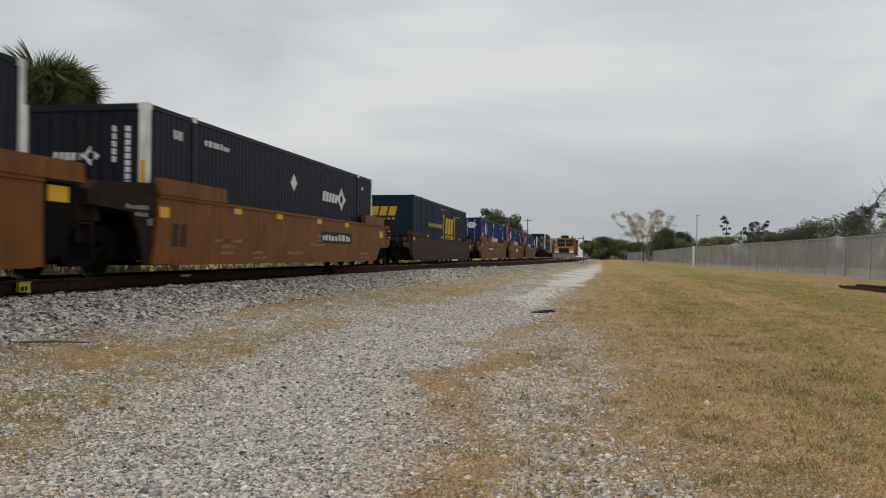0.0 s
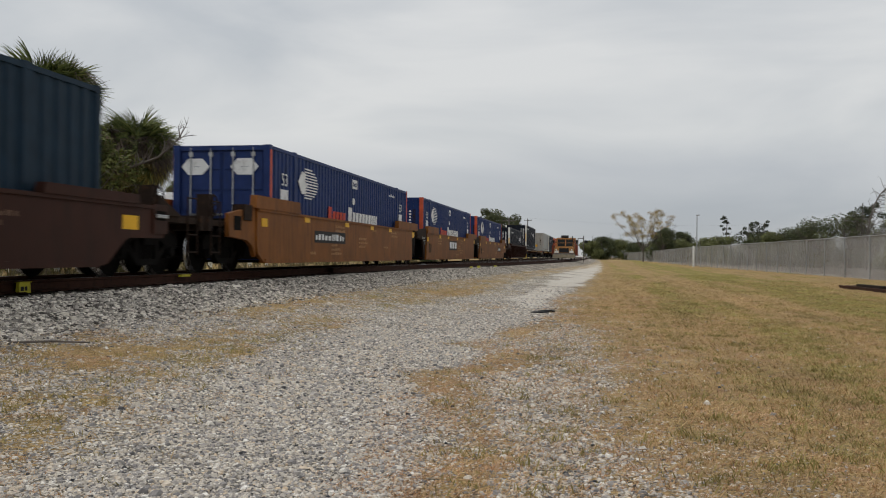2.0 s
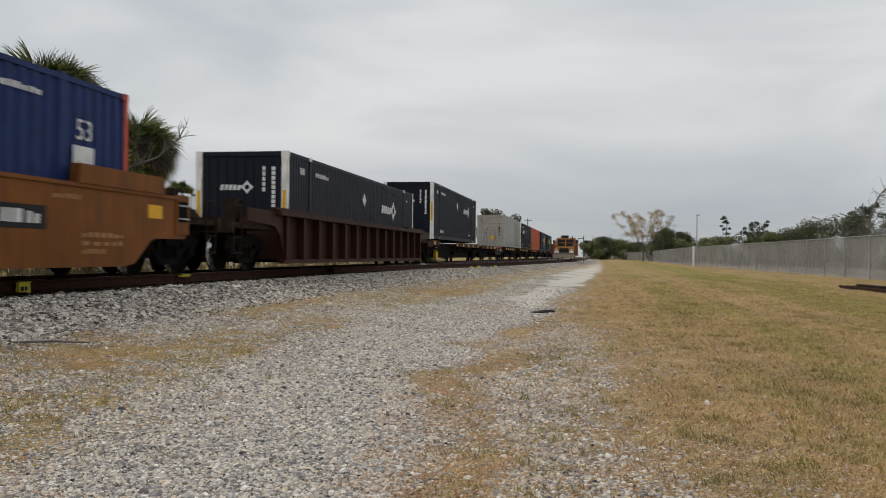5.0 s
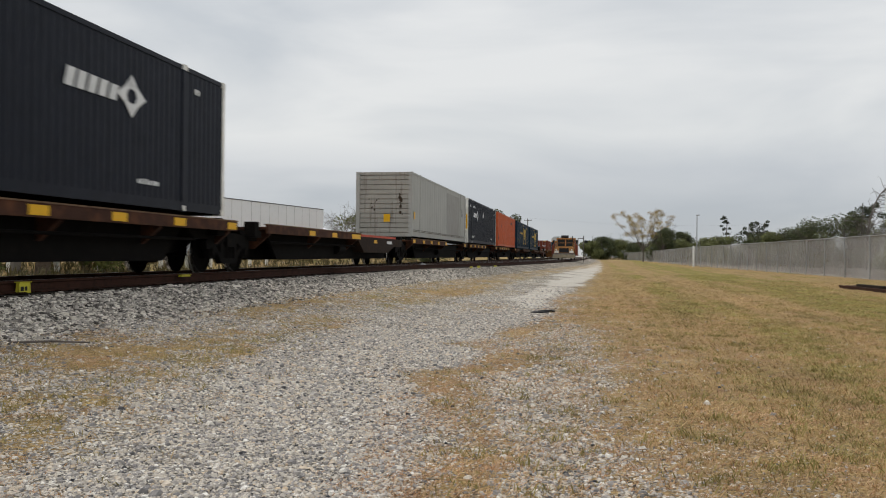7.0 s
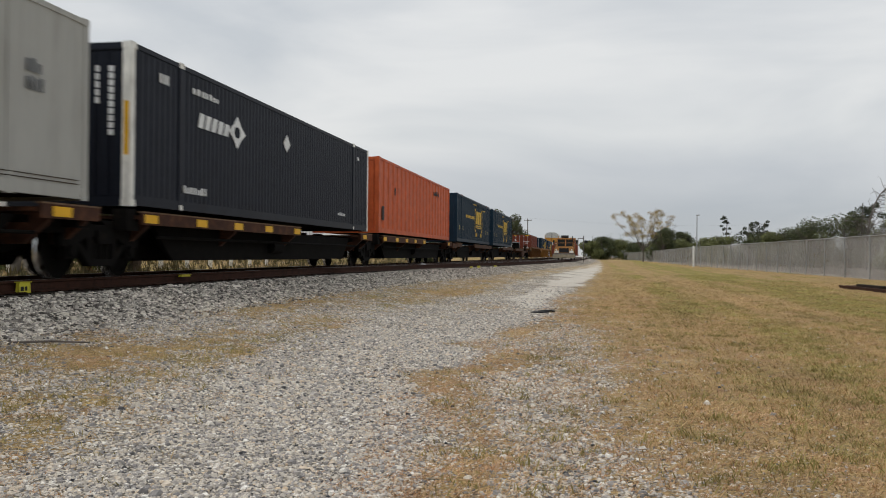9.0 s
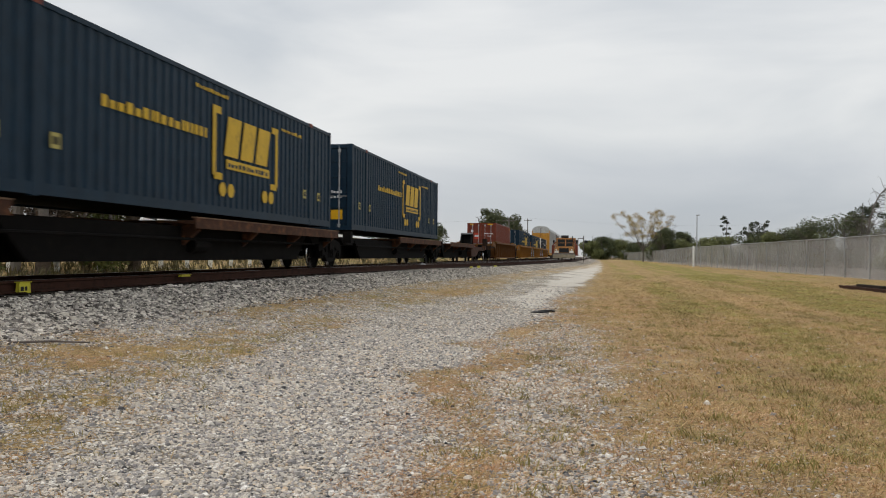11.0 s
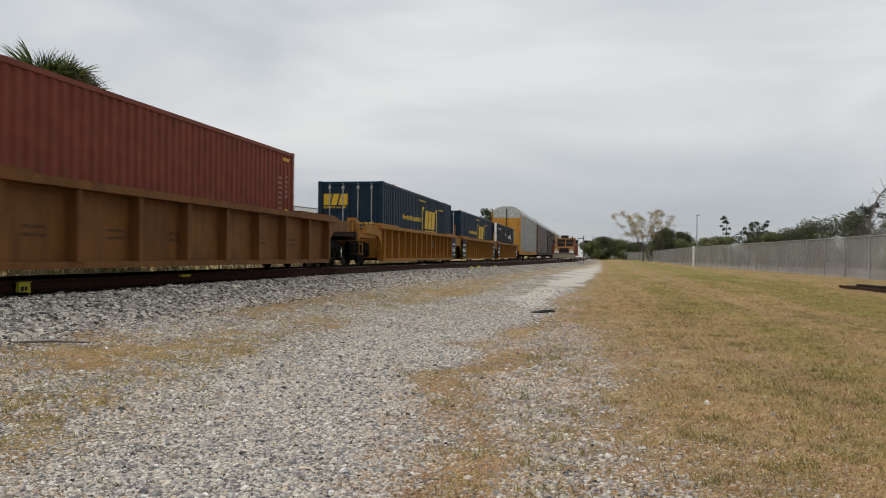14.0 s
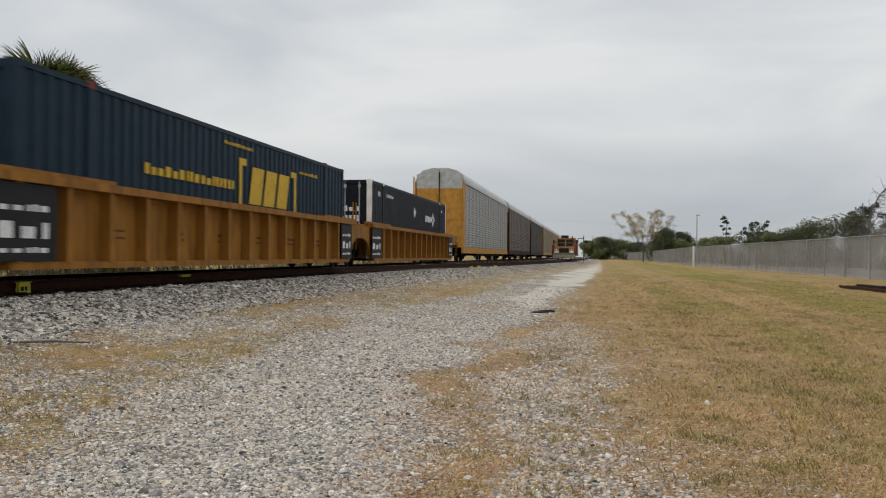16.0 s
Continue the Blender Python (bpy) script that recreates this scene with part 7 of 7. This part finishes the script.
def blade_cloud(name, label, count, x0, x1, y0, y1, mat, seed, want, hgt, wid, lay=0.6):
    """Grass blades in small tufts; each a narrow bent strip."""
    rng = np.random.default_rng(seed)
    tuft = []
    while len(tuft) < count // 7:
        x, y = rng.uniform(x0, x1), y0 * (y1 / y0) ** rng.random()
        if rng.random() < want(x, y):
            tuft.append((x, y, ground_z(x, y), rng.uniform(0.6, 1.35)))
    T = np.repeat(np.array(tuft), 7, 0)
    n = len(T)
    h = hgt * T[:, 3] * rng.uniform(0.5, 1.3, n)
    a, l = rng.uniform(0, 6.28, n), rng.uniform(0.15, 1.0, n) * lay
    dx, dy = np.cos(a) * l * h, np.sin(a) * l * h
    bx, by = T[:, 0] + rng.normal(0, 0.035, n), T[:, 1] + rng.normal(0, 0.035, n)
    w = wid * rng.uniform(0.6, 1.4, n)
    px, py = -np.sin(a + 0.9) * w, np.cos(a + 0.9) * w
    z = T[:, 2]
    V = np.stack([np.stack([bx - px, by - py, z - 0.005], 1), np.stack([bx + px, by + py, z - 0.005], 1),
                  np.stack([bx + dx * 0.45 + px * 0.7, by + dy * 0.45 + py * 0.7, z + h * 0.62], 1), np.stack([bx + dx * 0.45 - px * 0.7, by + dy * 0.45 - py * 0.7, z + h * 0.62], 1),
                  np.stack([bx + dx * 1.15, by + dy * 1.15, z + h * (1 - 0.35 * l)], 1)], 1).reshape(-1, 3)
    o = 5 * np.arange(n)[:, None]
    F = np.concatenate([o + np.array([[0, 1, 2, 3]]), o + np.array([[3, 2, 4]])], 1).reshape(-1)
    starts = (7 * np.arange(n)[:, None] + np.array([[0, 4]])).reshape(-1)
    me = bpy.data.meshes.new(name)
    me.vertices.add(len(V))
    me.vertices.foreach_set("co", V.ravel())
    me.loops.add(len(F))
    me.loops.foreach_set("vertex_index", F)
    me.polygons.add(len(starts))
    me.polygons.foreach_set("loop_start", starts)
    me.update(calc_edges=True)
    me.shade_flat()
    me.materials.append(mat)
    return tagged(new(name, me), label, "grass", kind="stuff")


M_GRASS_DRY = leaf_material("dry_grass_blades", [(0.20, 0.125, 0.05), (0.43, 0.285, 0.125), (0.68, 0.51, 0.28), (0.42, 0.235, 0.105)])
M_GRASS_GRN = leaf_material("olive_grass_blades", [(0.19, 0.165, 0.05), (0.32, 0.265, 0.085), (0.47, 0.385, 0.165)])
M_BANK = leaf_material("rank_bank_grass", [(0.04, 0.04, 0.015), (0.08, 0.072, 0.025), (0.15, 0.12, 0.05), (0.055, 0.044, 0.024)])
M_STRAW = leaf_material("orange_straw", [(0.38, 0.18, 0.088), (0.54, 0.315, 0.175), (0.72, 0.53, 0.345), (0.46, 0.24, 0.12)])


def straw_here(x, y):
    """Straw gathers along the road's edge, in the thin grass and in rusty spots among the weeds."""
    e = road_edge(y)
    s = x - e
    edge = sstep(-0.35, 0.15, s) * (1 - 0.45 * sstep(0.55, 1.1, s)) * (1 - 0.5 * sstep(2.0, 6.0, x))
    edge = max(edge, 0.6 * sstep(0.5, 1.0, s) * (1 - sstep(1.5, 3.5, x)))
    weeds = 1.8 * cover(x, y) * max(0.0, fract_noise(x, y, 1.1, 33.0) + 0.02)
    return max(0.0, min(1.0, max(edge * (0.7 + 0.9 * fract_noise(x, y, 1.4, 31.0)), weeds)))


def dry_here(x, y):
    if not in_wedge(x, y):
        return 0.0
    return max(0.0, cover(x, y)) ** 1.2 * (0.30 + 0.70 * sstep(-0.4, 0.9, x)) * (0.55 + 0.9 * max(0.0, 0.5 + fract_noise(x, y, 1.6, 71.0)))


def olive_here(x, y):
    return cover(x, y) * (0.08 + 0.92 * lush(x, y)) if in_wedge(x, y) else 0.0


def clump_here(x, y):
    if not in_wedge(x, y):
        return 0.0
    return max(0.0, fract_noise(x, y, 2.3, 61.0) - 0.18) * (1.0 if x > -0.7 else 0.2) * cover(x, y) * 1.8


blade_cloud("dry_grass", "short dry straw-coloured grass on the verge", 96000, -6.2, 13.0, 3.4, 45.0, M_GRASS_DRY, 5, dry_here, 0.042, 0.0030, 2.6)
blade_cloud("olive_grass", "short olive-green grass among the dry grass", 60000, -6.0, 14.0, 3.4, 60.0, M_GRASS_GRN, 6, olive_here, 0.045, 0.0034, 1.8)
blade_cloud("straw", "matted orange-brown straw lying on the gravel", 116000, -6.4, 5.0, 3.4, 27.0, M_STRAW, 8, lambda x, y: straw_here(x, y) if in_wedge(x, y) else 0.0, 0.017, 0.0028, 5.0)
blade_cloud("grass_clumps", "taller green tufts standing in the thin grass", 16000, -5.5, 9.0, 3.4, 24.0, M_GRASS_GRN, 9, clump_here, 0.058, 0.0032, 1.7)
blade_cloud("far_bank_grass", "tall dry grass beyond the rails", 26000, -26.0, -12.4, 8.0, 90.0, M_BANK, 7, lambda x, y: 0.9, 0.42, 0.014, 0.7)
# ---- motion ----
def motions():
    """Every car and container runs along the line at a steady speed; all wheels turn with it."""
    for ob, u, z in MOVING:
        rows = []
        for i in range(9):
            t = 2.0 * i
            y = u - SPEED * t
            a = math.degrees(math.atan2(line_x(y + 16.0) - line_x(y), 16.0))
            rows.append((t, pose(line_x(y), y, RZ + z, 0, 0, -a)))
        walk(ob, rows)
    first = WHEELS[0]
    walk(first, [(i / 30, pose(0, 0, 0, math.degrees(SPEED * i / 30 / WHEEL_R), 0, 0)) for i in range(481)])
    for w in WHEELS[1:]:
        w.rotation_mode = "QUATERNION"
        keys = w.animation_data_create()
        keys.action = first.animation_data.action
        keys.action_slot = first.animation_data.action_slot


motions()
